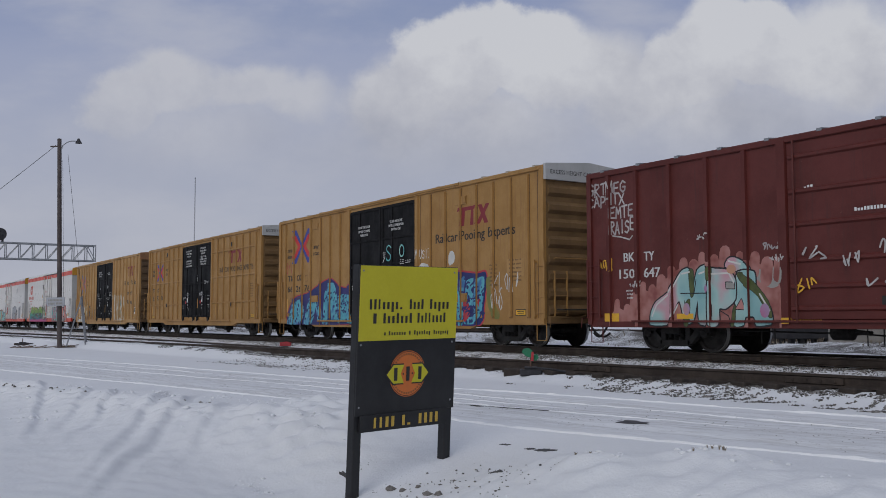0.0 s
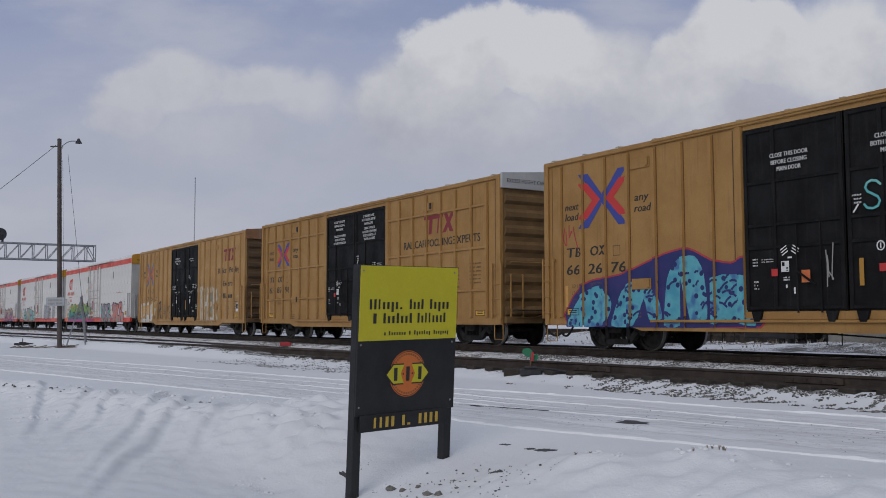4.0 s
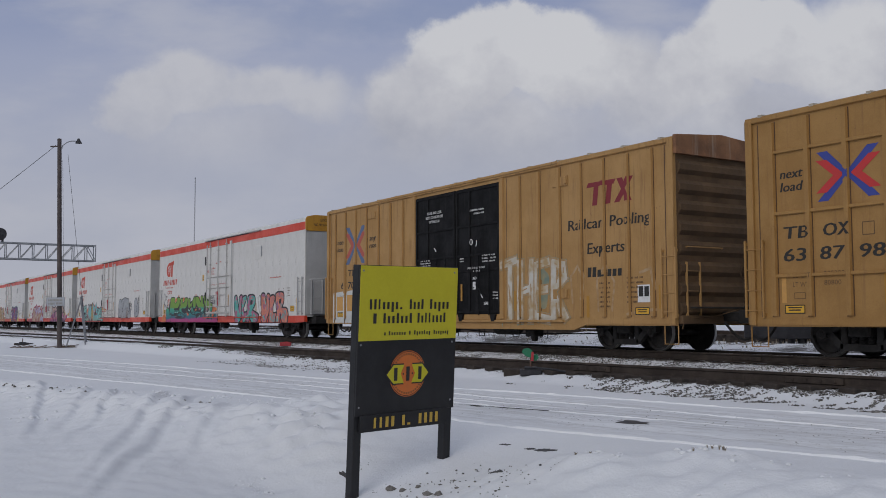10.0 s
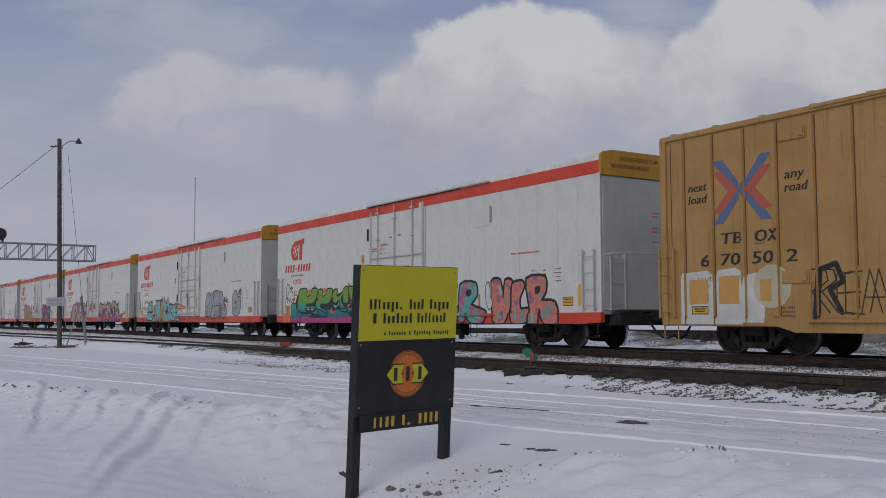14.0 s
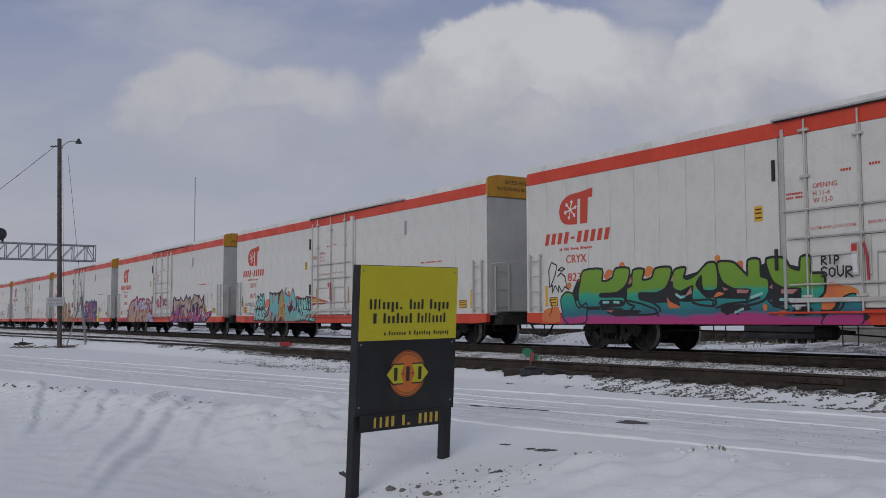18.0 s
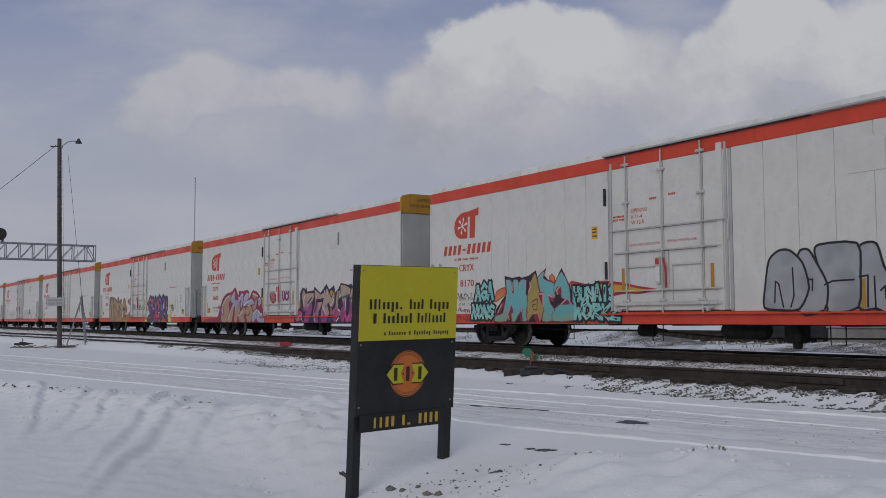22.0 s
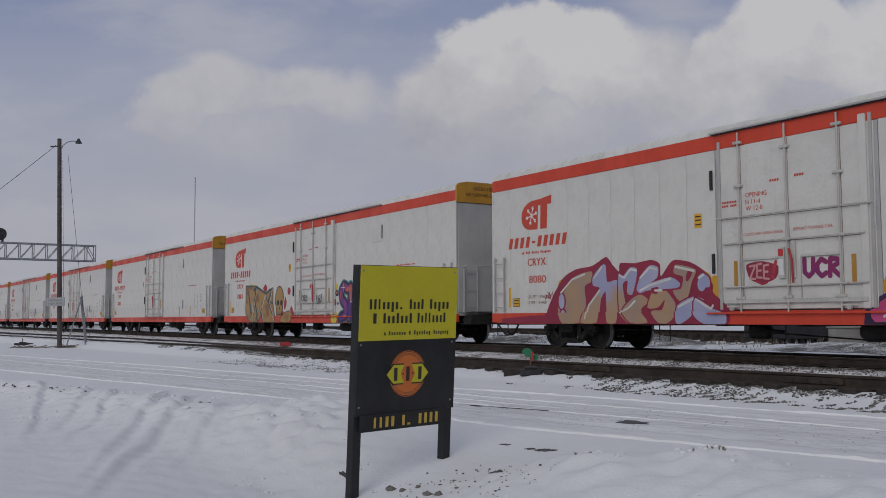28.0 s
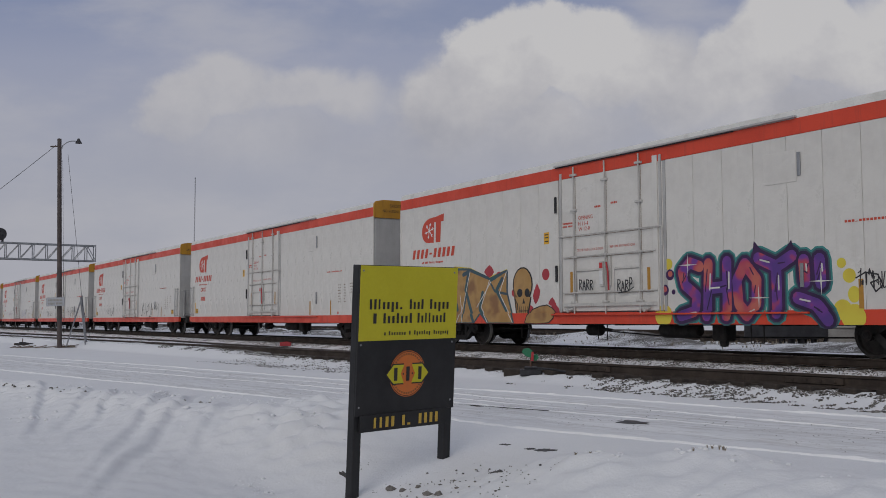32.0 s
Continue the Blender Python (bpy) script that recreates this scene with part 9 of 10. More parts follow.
daub(c, [(2.26, 1.79), (2.48, 2.05), (2.57, 1.84), (3.38, 1.86), (3.33, 1.55), (2.82, 1.30), (3.25, 1.45), (3.20, 1.08), (2.94, 0.66), (2.51, 0.66), (2.69, 1.14), (2.43, 1.09), (2.39, 1.47)], SP_DUSK, 0.005, "painted_letter", edge=SP_BLACK, rim=0.05, soft=2)
daub(c, [(3.50, 1.99), (4.07, 1.76), (4.34, 1.85), (4.26, 1.63), (3.70, 1.59), (3.70, 1.46), (4.22, 1.47), (3.85, 1.07), (3.93, 0.66), (3.52, 0.71), (3.36, 1.08), (3.54, 1.44)], SP_DUSK, 0.0059, "painted_letter", edge=SP_BLACK, rim=0.05, soft=2)
daub(c, [(4.30, 1.52), (4.62, 2.04), (5.02, 1.60), (5.29, 1.94), (5.28, 1.40), (5.09, 1.26), (4.87, 1.46), (4.64, 1.36), (4.86, 1.01), (4.63, 0.69), (4.20, 0.71), (4.13, 1.12)], SP_DUSK, 0.0068, "painted_letter", edge=SP_BLACK, rim=0.05, soft=2)
daub(c, [(5.46, 1.64), (5.54, 1.86), (5.79, 1.89), (5.89, 1.67), (5.68, 1.58), (5.60, 1.25), (5.84, 1.10), (5.59, 0.69), (5.23, 0.76), (5.09, 1.11), (5.38, 1.25)], SP_DUSK, 0.0077, "painted_letter", edge=SP_BLACK, rim=0.05, soft=2)
daub(c, [(5.83, 2.11), (6.45, 2.01), (6.71, 1.88), (6.64, 1.65), (6.30, 1.66), (6.33, 1.23), (6.21, 0.72), (5.94, 0.72), (5.88, 1.19), (6.06, 1.29), (5.89, 1.72)], SP_DUSK, 0.0086, "painted_letter", edge=SP_BLACK, rim=0.05, soft=2)
daub(c, [(6.78, 1.97), (7.13, 1.72), (7.42, 1.85), (7.29, 1.58), (6.77, 1.46), (6.83, 1.32), (7.28, 1.40), (6.95, 1.08), (6.81, 0.72), (6.28, 0.72), (6.59, 1.14), (6.61, 1.65)], SP_DUSK, 0.0095, "painted_letter", edge=SP_BLACK, rim=0.05, soft=2)
daub(c, [(7.21, 1.22), (7.47, 1.62), (7.63, 1.53), (7.53, 1.30), (7.80, 1.12), (7.82, 0.76), (7.39, 0.72), (7.14, 0.99)], SP_DUSK, 0.0104, "painted_letter", edge=SP_BLACK, rim=0.05, soft=2)
daub(c, [(7.89, 1.13), (8.65, 1.21), (8.54, 1.11), (8.00, 0.85)], SP_PINK, 0.0105, "graffiti_accent", edge=SP_BLACK, rim=0.025, soft=2)
daub(c, [(1.70, 0.93), (1.98, 1.15), (2.29, 1.06), (2.24, 0.77), (1.79, 0.71)], SP_PINK, 0.0105, "graffiti_accent", edge=SP_BLACK, rim=0.025, soft=2)
daub(c, [(1.89, 1.31), (2.12, 1.69), (2.21, 1.20)], SP_YELO, 0.0028, "graffiti_splash", soft=2)
daub(c, [(4.92, 1.90), (5.16, 1.90), (5.10, 1.68), (4.97, 1.70)], SP_YELO, 0.0045, "graffiti_splash", soft=2)
daub(c, [(7.63, 1.48), (7.78, 1.52), (8.04, 1.25), (7.77, 1.21)], SP_YELO, 0.0028, "graffiti_splash", soft=2)
dashes(c, [[(2.35, 1.68), (2.52, 1.30)], [(2.57, 1.78), (2.39, 1.47)], [(3.66, 1.64), (3.75, 1.80)], [(4.34, 1.67), (4.46, 1.92)], [(4.87, 1.41), (5.02, 1.31), (5.24, 1.55)], [(5.60, 1.17), (5.81, 1.10), (5.77, 0.86), (5.55, 0.71)], [(4.65, 1.97), (4.73, 1.76)], [(6.30, 1.61), (6.22, 1.14)], [(6.84, 1.87), (7.10, 1.68)], [(6.82, 0.95), (7.08, 1.17)], [(7.34, 1.17), (7.52, 0.99)], [(7.80, 1.07), (7.82, 0.76)], [(1.98, 0.82), (2.25, 0.98), (2.42, 0.71)], [(4.25, 1.32), (4.60, 0.96)], [(3.45, 1.02), (3.69, 0.66)], [(8.00, 0.87), (8.30, 1.02)], [(5.89, 1.72), (5.75, 1.63)]], SP_WHITE, 0.05, 0.014, "graffiti_highlight")
dashes(c, [[(2.86, 1.45), (3.21, 1.66)], [(3.70, 1.44), (3.53, 1.13)], [(5.60, 1.44), (5.67, 1.34)], [(6.03, 1.62), (6.57, 1.70)], [(6.57, 1.51), (6.77, 1.60)], [(4.86, 0.76), (5.30, 0.91)], [(5.73, 0.76), (5.87, 0.91)], [(6.95, 0.85), (7.14, 0.76)]], SP_SLATE, 0.09, 0.0125, "graffiti_shade")
dashes(c, [[(5.67, 1.12), (5.45, 0.91)], [(6.22, 1.00), (6.42, 0.81)], [(6.69, 0.95), (6.48, 0.76)], [(4.25, 1.12), (4.48, 0.86)], [(2.69, 1.03), (2.77, 0.77)], [(7.46, 0.90), (7.70, 0.81)]], SP_PINK, 0.1, 0.0118, "graffiti_accent")
part("brake_stem", MB().tube([(R_HALF + 0.15, -0.55, 1.8), (R_HALF + 0.14, -0.55, 0.9)], 0.03, 6), RED_T, c)
reel = MB().lathe([(0.0, -0.16), (0.16, -0.16), (0.17, -0.02), (0.1, 0.0), (0.0, 0.0)], 14, "x").lathe([(0.27, 0.06), (0.30, 0.075), (0.33, 0.06), (0.30, 0.045), (0.27, 0.06)], 22, "x", caps=False)
for k in range(6):
    reel.tube([(0.03, 0.04 * math.cos(k * 1.047), 0.04 * math.sin(k * 1.047)), (0.06, 0.29 * math.cos(k * 1.047), 0.29 * math.sin(k * 1.047))], 0.016, 5)
part("brake_wheel", reel, RED_T, c, "red spoked hand wheel on the car's end", at=pose(R_HALF + 0.25, -0.55, 1.95))

# g: ochre letters with a bone-coloured head shape, violet and red piece
c = REEFERS[3]
relabel(3, "white refrigerator car with ochre letters and violet-red graffiti")
decal("graffiti_splash", sum((disc(-7.2 + 0.36 * k, 1.5 + 0.6 * math.sin(k * 2.1), 0.11 + 0.05 * (k % 3)) for k in range(15)), []), SP_RED, c, lift=0.003)
daub(c, [(-7.51, 2.32), (-6.71, 2.29), (-6.17, 2.26), (-5.22, 1.97), (-5.51, 1.57), (-5.96, 0.69), (-6.88, 0.69), (-7.51, 1.08)], SP_BROWN, 0.005, "painted_letter", edge=SP_SLATE, rim=0.07, soft=1)
daub(c, [(-6.17, 2.22), (-5.15, 1.93), (-4.31, 2.14), (-4.32, 1.54), (-4.00, 0.69), (-5.23, 0.69), (-5.52, 1.07), (-5.96, 0.69), (-6.57, 0.69)], SP_BROWN, 0.0059, "painted_letter", edge=SP_SLATE, rim=0.07, soft=1)
daub(c, [(-5.08, 1.88), (-4.31, 2.14), (-4.32, 1.54), (-4.87, 1.63)], SP_BROWN, 0.0068, "painted_letter", edge=SP_SLATE, rim=0.07, soft=1)
dashes(c, [[(-7.03, 2.39), (-6.17, 2.31), (-5.22, 1.99), (-4.31, 2.18)]], SP_YEL, 0.08, 0.0032, "graffiti_glow")
dashes(c, [[(-6.53, 2.15), (-6.25, 2.22), (-6.41, 1.67), (-5.96, 0.69)], [(-5.51, 1.57), (-5.66, 1.07), (-5.23, 0.69)], [(-4.52, 1.95), (-4.80, 1.63), (-4.33, 1.05)], [(-7.19, 2.05), (-6.87, 1.08)]], SP_SLATE, 0.13, 0.0078, "graffiti_shade")
dashes(c, [[(-6.17, 2.22), (-6.56, 1.16), (-6.88, 0.69)], [(-5.15, 1.93), (-5.59, 1.15), (-5.23, 0.69)], [(-4.31, 2.14), (-4.66, 1.54), (-4.00, 0.69)], [(-5.08, 1.88), (-5.81, 1.15)], [(-6.72, 1.51), (-6.57, 0.69)]], SP_WHITE, 0.03, 0.0085, "graffiti_highlight")
daub(c, [(-3.09, 1.43), (-2.90, 1.77), (-2.78, 1.46), (-2.97, 1.19)], SP_RED, 0.0034, "graffiti_accent")
daub(c, [(-2.42, 1.19), (-2.24, 1.37), (-2.06, 1.11)], SP_RED, 0.0034, "graffiti_accent")
daub(c, [(-5.43, 2.19), (-5.14, 2.38), (-4.93, 2.17), (-5.15, 2.01)], SP_RED, 0.0034, "graffiti_accent")
daub(c, [(-3.41, 0.69), (-3.09, 1.04), (-2.48, 1.15), (-2.13, 0.96), (-2.37, 0.70)], SP_BROWN, 0.0075, "graffiti_accent", edge=SP_BLACK, rim=0.03, soft=2)
decal("bone_head_edge", disc(-3.55, 1.75, 0.46, 0.50) + [[(-3.85, 0.82), (-3.3, 0.82), (-3.15, 1.4), (-3.95, 1.4)]], SP_BLACK, c, lift=0.0066)
decal("bone_head", disc(-3.55, 1.76, 0.41, 0.45) + [[(-3.78, 0.88), (-3.36, 0.88), (-3.2, 1.4), (-3.88, 1.4)]], SP_BROWN, c, lift=0.0095, label="ochre rounded painted shape")
decal("bone_head_shade", [[(-3.96, 1.75), (-3.8, 2.08), (-3.72, 1.7), (-3.85, 1.2), (-3.95, 1.4)], [(-3.9, 1.2), (-3.75, 1.22), (-3.7, 0.9), (-3.8, 0.88)]], sprayed("spray_umber", [(0, (0.16, 0.075, 0.03)), (1, (0.22, 0.11, 0.04))]), c, lift=0.0105)
decal("bone_head_shade", disc(-3.68, 1.52, 0.125, 0.12) + disc(-3.34, 1.52, 0.115, 0.12) + [[(-3.56, 1.22), (-3.44, 1.22), (-3.5, 1.38)]] + rect(-3.74, -3.3, 1.0, 1.025) + sum((rect(-3.7 + 0.09 * k, -3.685 + 0.09 * k, 0.92, 1.14) for k in range(5)), []) + stroke([(-3.9, 1.35), (-3.78, 1.2), (-3.8, 1.05)], 0.03), SP_BLACK, c, lift=0.0125)
for k, w in enumerate(("RARR", "RARP")):
    for i, line in letters(w, -1.05 + 1.42 * k, 1.5, 0.55, 0.26, random.Random(70 + k), 0.2):
        decal("spray_tag", stroke(line, 0.03), SP_BLACK, c, (), -HALF - 0.09, 0.005)
decal("spray_tag", stroke([(0.42, 1.42), (0.75, 1.46), (0.95, 1.55)], 0.025), SP_BLACK, c, (), -HALF - 0.09, 0.005)
decal("graffiti_cloud", [[(u, max(0.66, v)) for u, v in q] for q in (disc(2.0, 2.05, 0.13) + disc(1.85, 0.85, 0.26) + disc(6.5, 1.85, 0.1) + disc(6.66, 1.6, 0.14) + disc(6.75, 1.24, 0.13, 0.16) + disc(6.5, 0.95, 0.2) + disc(6.75, 0.8, 0.26))], SP_YEL, c, DOOR_RELIEF, lift=0.002, ledge=(0.953, 0.037))
SHOT = [(0, [(2.95, 1.95), (2.65, 2.05), (2.42, 1.85), (2.5, 1.55), (2.85, 1.3), (2.8, 0.95), (2.4, 0.85)]), (1, [(3.2, 2.0), (3.15, 0.85)]), (1, [(3.72, 2.02), (3.7, 0.85)]), (1, [(3.2, 1.45), (3.7, 1.48)]),
        (2, [(4.2, 1.95), (3.98, 1.6), (4.02, 1.1), (4.25, 0.85), (4.48, 1.1), (4.5, 1.6), (4.2, 1.95)]), (3, [(4.55, 2.05), (5.0, 1.85), (5.38, 2.05)]), (3, [(5.0, 1.85), (5.0, 0.9)]), (4, [(5.66, 1.95), (5.68, 1.52)]), (5, [(6.02, 1.95), (6.04, 1.48)]), (6, [(5.5, 1.2), (5.95, 1.05), (6.2, 0.75)])]
graffiti(c, "SHOT", 2.15, 0.8, 4.0, 1.15, 0.25, SP_VIOLET, SP_PURPLE, SP_SLATE, (), SP_WHITE, 52, "violet and red graffiti letters with teal edge", rim=0.07, square=False, cloud=3.0, drawn=SHOT)
decal("graffiti_rim", [[(u, max(0.66, v)) for u, v in q] for i, line in SHOT for q in stroke(line, 0.54)], SP_DKTEAL, c, lift=0.0030, ledge=(0.953, 0.037))
decal("graffiti_spikes", [[(4.38, 2.0), (4.45, 2.42), (4.75, 2.1)], [(5.15, 2.1), (5.38, 2.38), (5.5, 2.0)]], SP_PURPLE, c, lift=0.0062)
decal("graffiti_dots", disc(2.05, 1.8, 0.13) + disc(1.87, 1.45, 0.13) + disc(2.15, 1.4, 0.06), SP_PURPLE, c, lift=0.006)
decal("graffiti_dots", disc(2.06, 1.82, 0.07) + disc(1.88, 1.47, 0.07), SP_VIOLET, c, lift=0.0085)
decal("graffiti_gleam", sum(([[(x - 0.28, z), (x, z - 0.018), (x + 0.28, z), (x, z + 0.018)], [(x, z - 0.28), (x + 0.018, z), (x, z + 0.28), (x - 0.018, z)]] for x, z in ((4.55, 1.22), (6.05, 1.52), (2.6, 2.0))), []), SP_WHITE, c, lift=0.0134)
scrawl(c, 6.85, 1.3, 0.55, 0.45, SP_BLACK, 9, 134, (), 0.022)
decal("spray_tag", stroke([(6.8, 1.55), (7.0, 1.65), (7.25, 1.6), (7.35, 1.4), (7.2, 1.28), (7.1, 1.45), (7.25, 1.5)], 0.03), SP_BLACK, c, lift=0.005)

# i, j, k ...: dark scribbles and small pieces; h stays clean
for k, (sd, txt) in enumerate(((61, "white refrigerator car with thin dark scribbles low on its side"), (62, "white refrigerator car with small dark tags"), (63, "white refrigerator car with faded coloured tags"),
                               (64, "white refrigerator car with a few dark tags"), (65, "white refrigerator car at the far end of the train"))):
    c = REEFERS[5 + k]
    relabel(5 + k, txt)
    scrawl(c, -6.5 + 0.5 * k, 1.0, 2.2, 0.7, SP_BLACK if k != 2 else SP_MAUVE, 5, sd, (), 0.04)
    scrawl(c, 2.5, 0.95, 4.0 - 0.4 * k, 0.9, SP_BLACK if k != 2 else SP_LILAC, 9, sd + 30, (), 0.04)
relabel(4, "clean white refrigerator car with red stripe and emblem")

for c, a, b in ((REEFERS[1], "194600", "91400"), (REEFERS[2], "194600", "91400")):
    for w, x, z in (("LD LMT", -8.72, 1.36), (a, -8.22, 1.36), ("LT WT", -8.72, 1.2), (b, -8.22, 1.2)):
        decal("data_stencil", word(w, x, z, 0.085, 0.065 * len(w)), L_BROWN, c)
for c, w in zip(REEFERS, ("8238", "8170", "8080")):
    decal("car_number", word(w, -8.66, 1.78, 0.21, 0.74, 0, 0.015), L_RED, c, label="red stencilled car number")
for k, c in enumerate(REEFERS[3:]):
    decal("car_number", bars("nnnn", -8.66, 1.78, 0.21, 0.74, 0, 0.66), L_RED, c)

for k, c in enumerate(REEFERS):
    CARS.append((c, -63.13 - 10.38 + 22.72 - 22.72 * k))

# ---------------------------------------------------------------- the name board


def bar_rows(parent, rows, mat, y, name):
    for pat, x, z, h, w in rows:
        decal(name, bars(pat, x, z, h, w, 0, 0.52), mat, parent, (), y, 0.002)


def name_board():
    # origin: foot of the near edge of the board, on the ground; the face looks along -y
    at = Matrix.Translation((-7.516, 3.946, 1.82)) @ pose(0, 0, 0, 4.03, -0.745, 98.74) @ Matrix.Translation((0, 0, -2.0))
    s = thing("name_board", "black and yellow railway name board on two black posts in snow", "sign", at)
    post = MB().cbox(0.0, 0.092, 0.022, 0.112, -0.6, 2.0, 0.006).mesh("post", SIGN_BLACK)
    part("post", post, None, s, "square black wooden post")
    part("post", post, None, s, at=pose(1.085, 0, 0))
    b = part("board", MB().cbox(0.0, 1.18, 0.0, 0.02, 0.64, 2.0, 0.003), SIGN_BLACK, s, "flat black board")
    part("yellow_panel", MB().cbox(0.004, 1.176, -0.005, 0.0, 1.315, 1.995, 0.002), SIGN_YEL, b, "bright yellow-green upper panel")
    n = "company_lettering"
    bar_rows(b, [("nnixxgx.", 0.115, 1.60, 0.092, 0.40), ("nxxn", 0.58, 1.60, 0.092, 0.19), ("nxgxx", 0.83, 1.60, 0.092, 0.26)], L_BLACK, -0.005, n)
    bar_rows(b, [("n", 0.16, 1.472, 0.092, 0.07), ("nxxnxxn", 0.275, 1.472, 0.092, 0.36), ("nxilxxxn", 0.68, 1.472, 0.092, 0.37)], L_BLACK, -0.005, n)
    bar_rows(b, [("x", 0.29, 1.362, 0.038, 0.03), ("nxxxxxx", 0.345, 1.362, 0.038, 0.21), ("n", 0.585, 1.362, 0.038, 0.03), ("ngxxixg", 0.645, 1.362, 0.038, 0.21), ("nxxgxxg", 0.885, 1.362, 0.038, 0.20)], L_BLACK, -0.005, n)
    cx, cz = 0.585, 1.0
    ring = disc(cx, cz, 0.215, n=40)
    decal("roundel", ring, SIGN_ORANGE, b, (), 0.0, 0.003, "orange roundel")
    rim = [(cx + 0.205 * math.cos(a * math.pi / 20), cz + 0.205 * math.sin(a * math.pi / 20)) for a in range(41)]
    decal("roundel_rim", stroke(rim, 0.006, False), L_BLACK, b, (), 0.0, 0.0045)
    arc = []
    for a in list(range(25, 160, 9)) + list(range(205, 340, 9)):
        w = radians(a)
        arc += stroke([(cx + 0.172 * math.cos(w), cz + 0.172 * math.sin(w)), (cx + 0.19 * math.cos(w), cz + 0.19 * math.sin(w))], 0.014, False)
    decal("roundel_lettering", arc, L_BROWN, b, (), 0.0, 0.0045)
    hexes = [[(cx - 0.25, cz), (cx - 0.17, cz - 0.085), (cx - 0.045, cz - 0.085), (cx - 0.085, cz), (cx - 0.045, cz + 0.085), (cx - 0.17, cz + 0.085)],
             [(cx + 0.25, cz), (cx + 0.17, cz + 0.085), (cx + 0.045, cz + 0.085), (cx + 0.085, cz), (cx + 0.045, cz - 0.085), (cx + 0.17, cz - 0.085)]]
    fat = [[(cx + (u - cx) * 1.06, cz + (v - cz) * 1.14) for u, v in q] for q in hexes]
    decal("arrow_edge", fat, L_BLACK, b, (), 0.0, 0.006)
    decal("arrow_panel", hexes, SIGN_YEL, b, (), 0.0, 0.0075, "yellow six-sided panels")
    marks = rect(cx - 0.165, cx - 0.125, cz - 0.06, cz + 0.06) + rect(cx - 0.02, cx + 0.02, cz - 0.066, cz + 0.066) + rect(cx + 0.125, cx + 0.165, cz - 0.06, cz + 0.06)
    marks += disc(cx - 0.055, cz, 0.009, n=8) + disc(cx + 0.055, cz, 0.009, n=8)
    decal("arrow_mark", marks, L_BLACK, b, (), 0.0, 0.009)
    lo = part("address_board", MB().cbox(0.05, 1.08, -0.012, 0.02, 0.495, 0.648, 0.003), SIGN_BLACK, s, "narrow black board with gold bars", at=pose(0, 0, 0))
    bar_rows(lo, [("ilnn", 0.20, 0.525, 0.095, 0.27), ("n.", 0.53, 0.525, 0.095, 0.13), ("nnnn", 0.73, 0.525, 0.095, 0.27)], L_GOLD, -0.012, "address_lettering")
    for x in (0.035, 1.13):
        for z in (0.72, 1.28, 1.95):
            part("screw", MB().lathe([(0.0, -0.006), (0.008, -0.005), (0.01, 0.0)], 8, "y"), STEEL_GREY, b, at=pose(x, -0.001 if z < 1.3 else -0.005, z))


name_board()

# ---------------------------------------------------------------- lamp pole, ladder-like frame and its wires
PX0, PY0 = -39.5, 7.5


def lamp_pole():
    z0 = gz(PX0, PY0)
    p = thing("lamp_pole", "weathered wooden utility pole with a street lamp arm", "lamp post", pose(PX0, PY0, z0, 1.5))
    part("pole", MB().lathe([(0.094, -0.6), (0.092, 0.5), (0.085, 4.5), (0.078, 8.25), (0.0, 8.27)], 18, "z"), POLE_WOOD, p, smooth=True)
    ux, uy = 0.54, 0.84       # across the view, to the right
    arm = [(0.06 * ux, 0.06 * uy, 7.78)] + [(ux * r, uy * r, z) for r, z in ((0.14, 7.98), (0.3, 8.10), (0.5, 8.15), (0.66, 8.14))]
    part("lamp_arm", MB().tube(arm, 0.02, 8), STEEL_GREY, p)
    head = MB().lathe([(0.0, 0.13), (0.04, 0.12), (0.07, 0.04), (0.12, -0.04), (0.13, -0.07), (0.0, -0.07)], 14, "z")
    part("lamp_head", head, DARK_STEEL, p, at=pose(0.76 * ux, 0.76 * uy, 8.12), smooth=True)
    part("insulator_arm", MB().cbox(-0.36, 0.08, -0.02, 0.02, -0.025, 0.025, 0.006), POLE_WOOD, p, at=pose(0.0, 0.0, 7.95, 0, 0, 57.3))
    sg = part("notice", MB().cbox(-0.36, 0.36, -0.012, 0.0, -0.17, 0.17, 0.006), STEEL_GREY, p, "white notice plate with dark bars", at=pose(0.10, -0.16, 1.80, 0, 0, 57.3))
    face = MB().cbox(-0.345, 0.345, -0.016, -0.0125, -0.155, 0.155, 0.002)
    part("notice_face", face, lettering("notice_grey", (0.40, 0.42, 0.46)), sg)
    decal("notice_lettering", bars("nnnnnnnnnn", -0.28, 0.02, 0.08, 0.56, 0, 0.8) + bars("nnnnn nnnnn", -0.28, -0.11, 0.08, 0.56, 0, 0.8), L_GREY, sg, (), -0.017)
    part("ground_wire", MB().tube([(0.12, 0.1, 7.4), (0.16, 0.12, 3.0), (0.17, 0.13, 0.1)], 0.006, 5), DARK_STEEL, p)


lamp_pole()


def sagging(a, b, sag, n=14):
    return [tuple(Vector(a).lerp(Vector(b), k / n) - Vector((0, 0, sag * 4 * (k / n) * (1 - k / n)))) for k in range(n + 1)]


tagged(part("overhead_wire", MB().tube(sagging((PX0 - 0.1, PY0 - 0.32, 8.25), (-43.0, 1.0, 2.6), 0.1), 0.011, 5), DARK_STEEL), "thin black overhead wire running from the pole", "cable")
tagged(part("guy_wire", MB().tube([(PX0 + 0.1, PY0 + 0.1, 7.9), (-39.15, 8.25, 1.9), (-39.1, 8.6, gz(-39.1, 8.6))], 0.007, 5), DARK_STEEL), "thin steel guy wire slanting down from the pole", "cable")
frame_at = (-39.25, 8.2)
fz = gz(*frame_at)
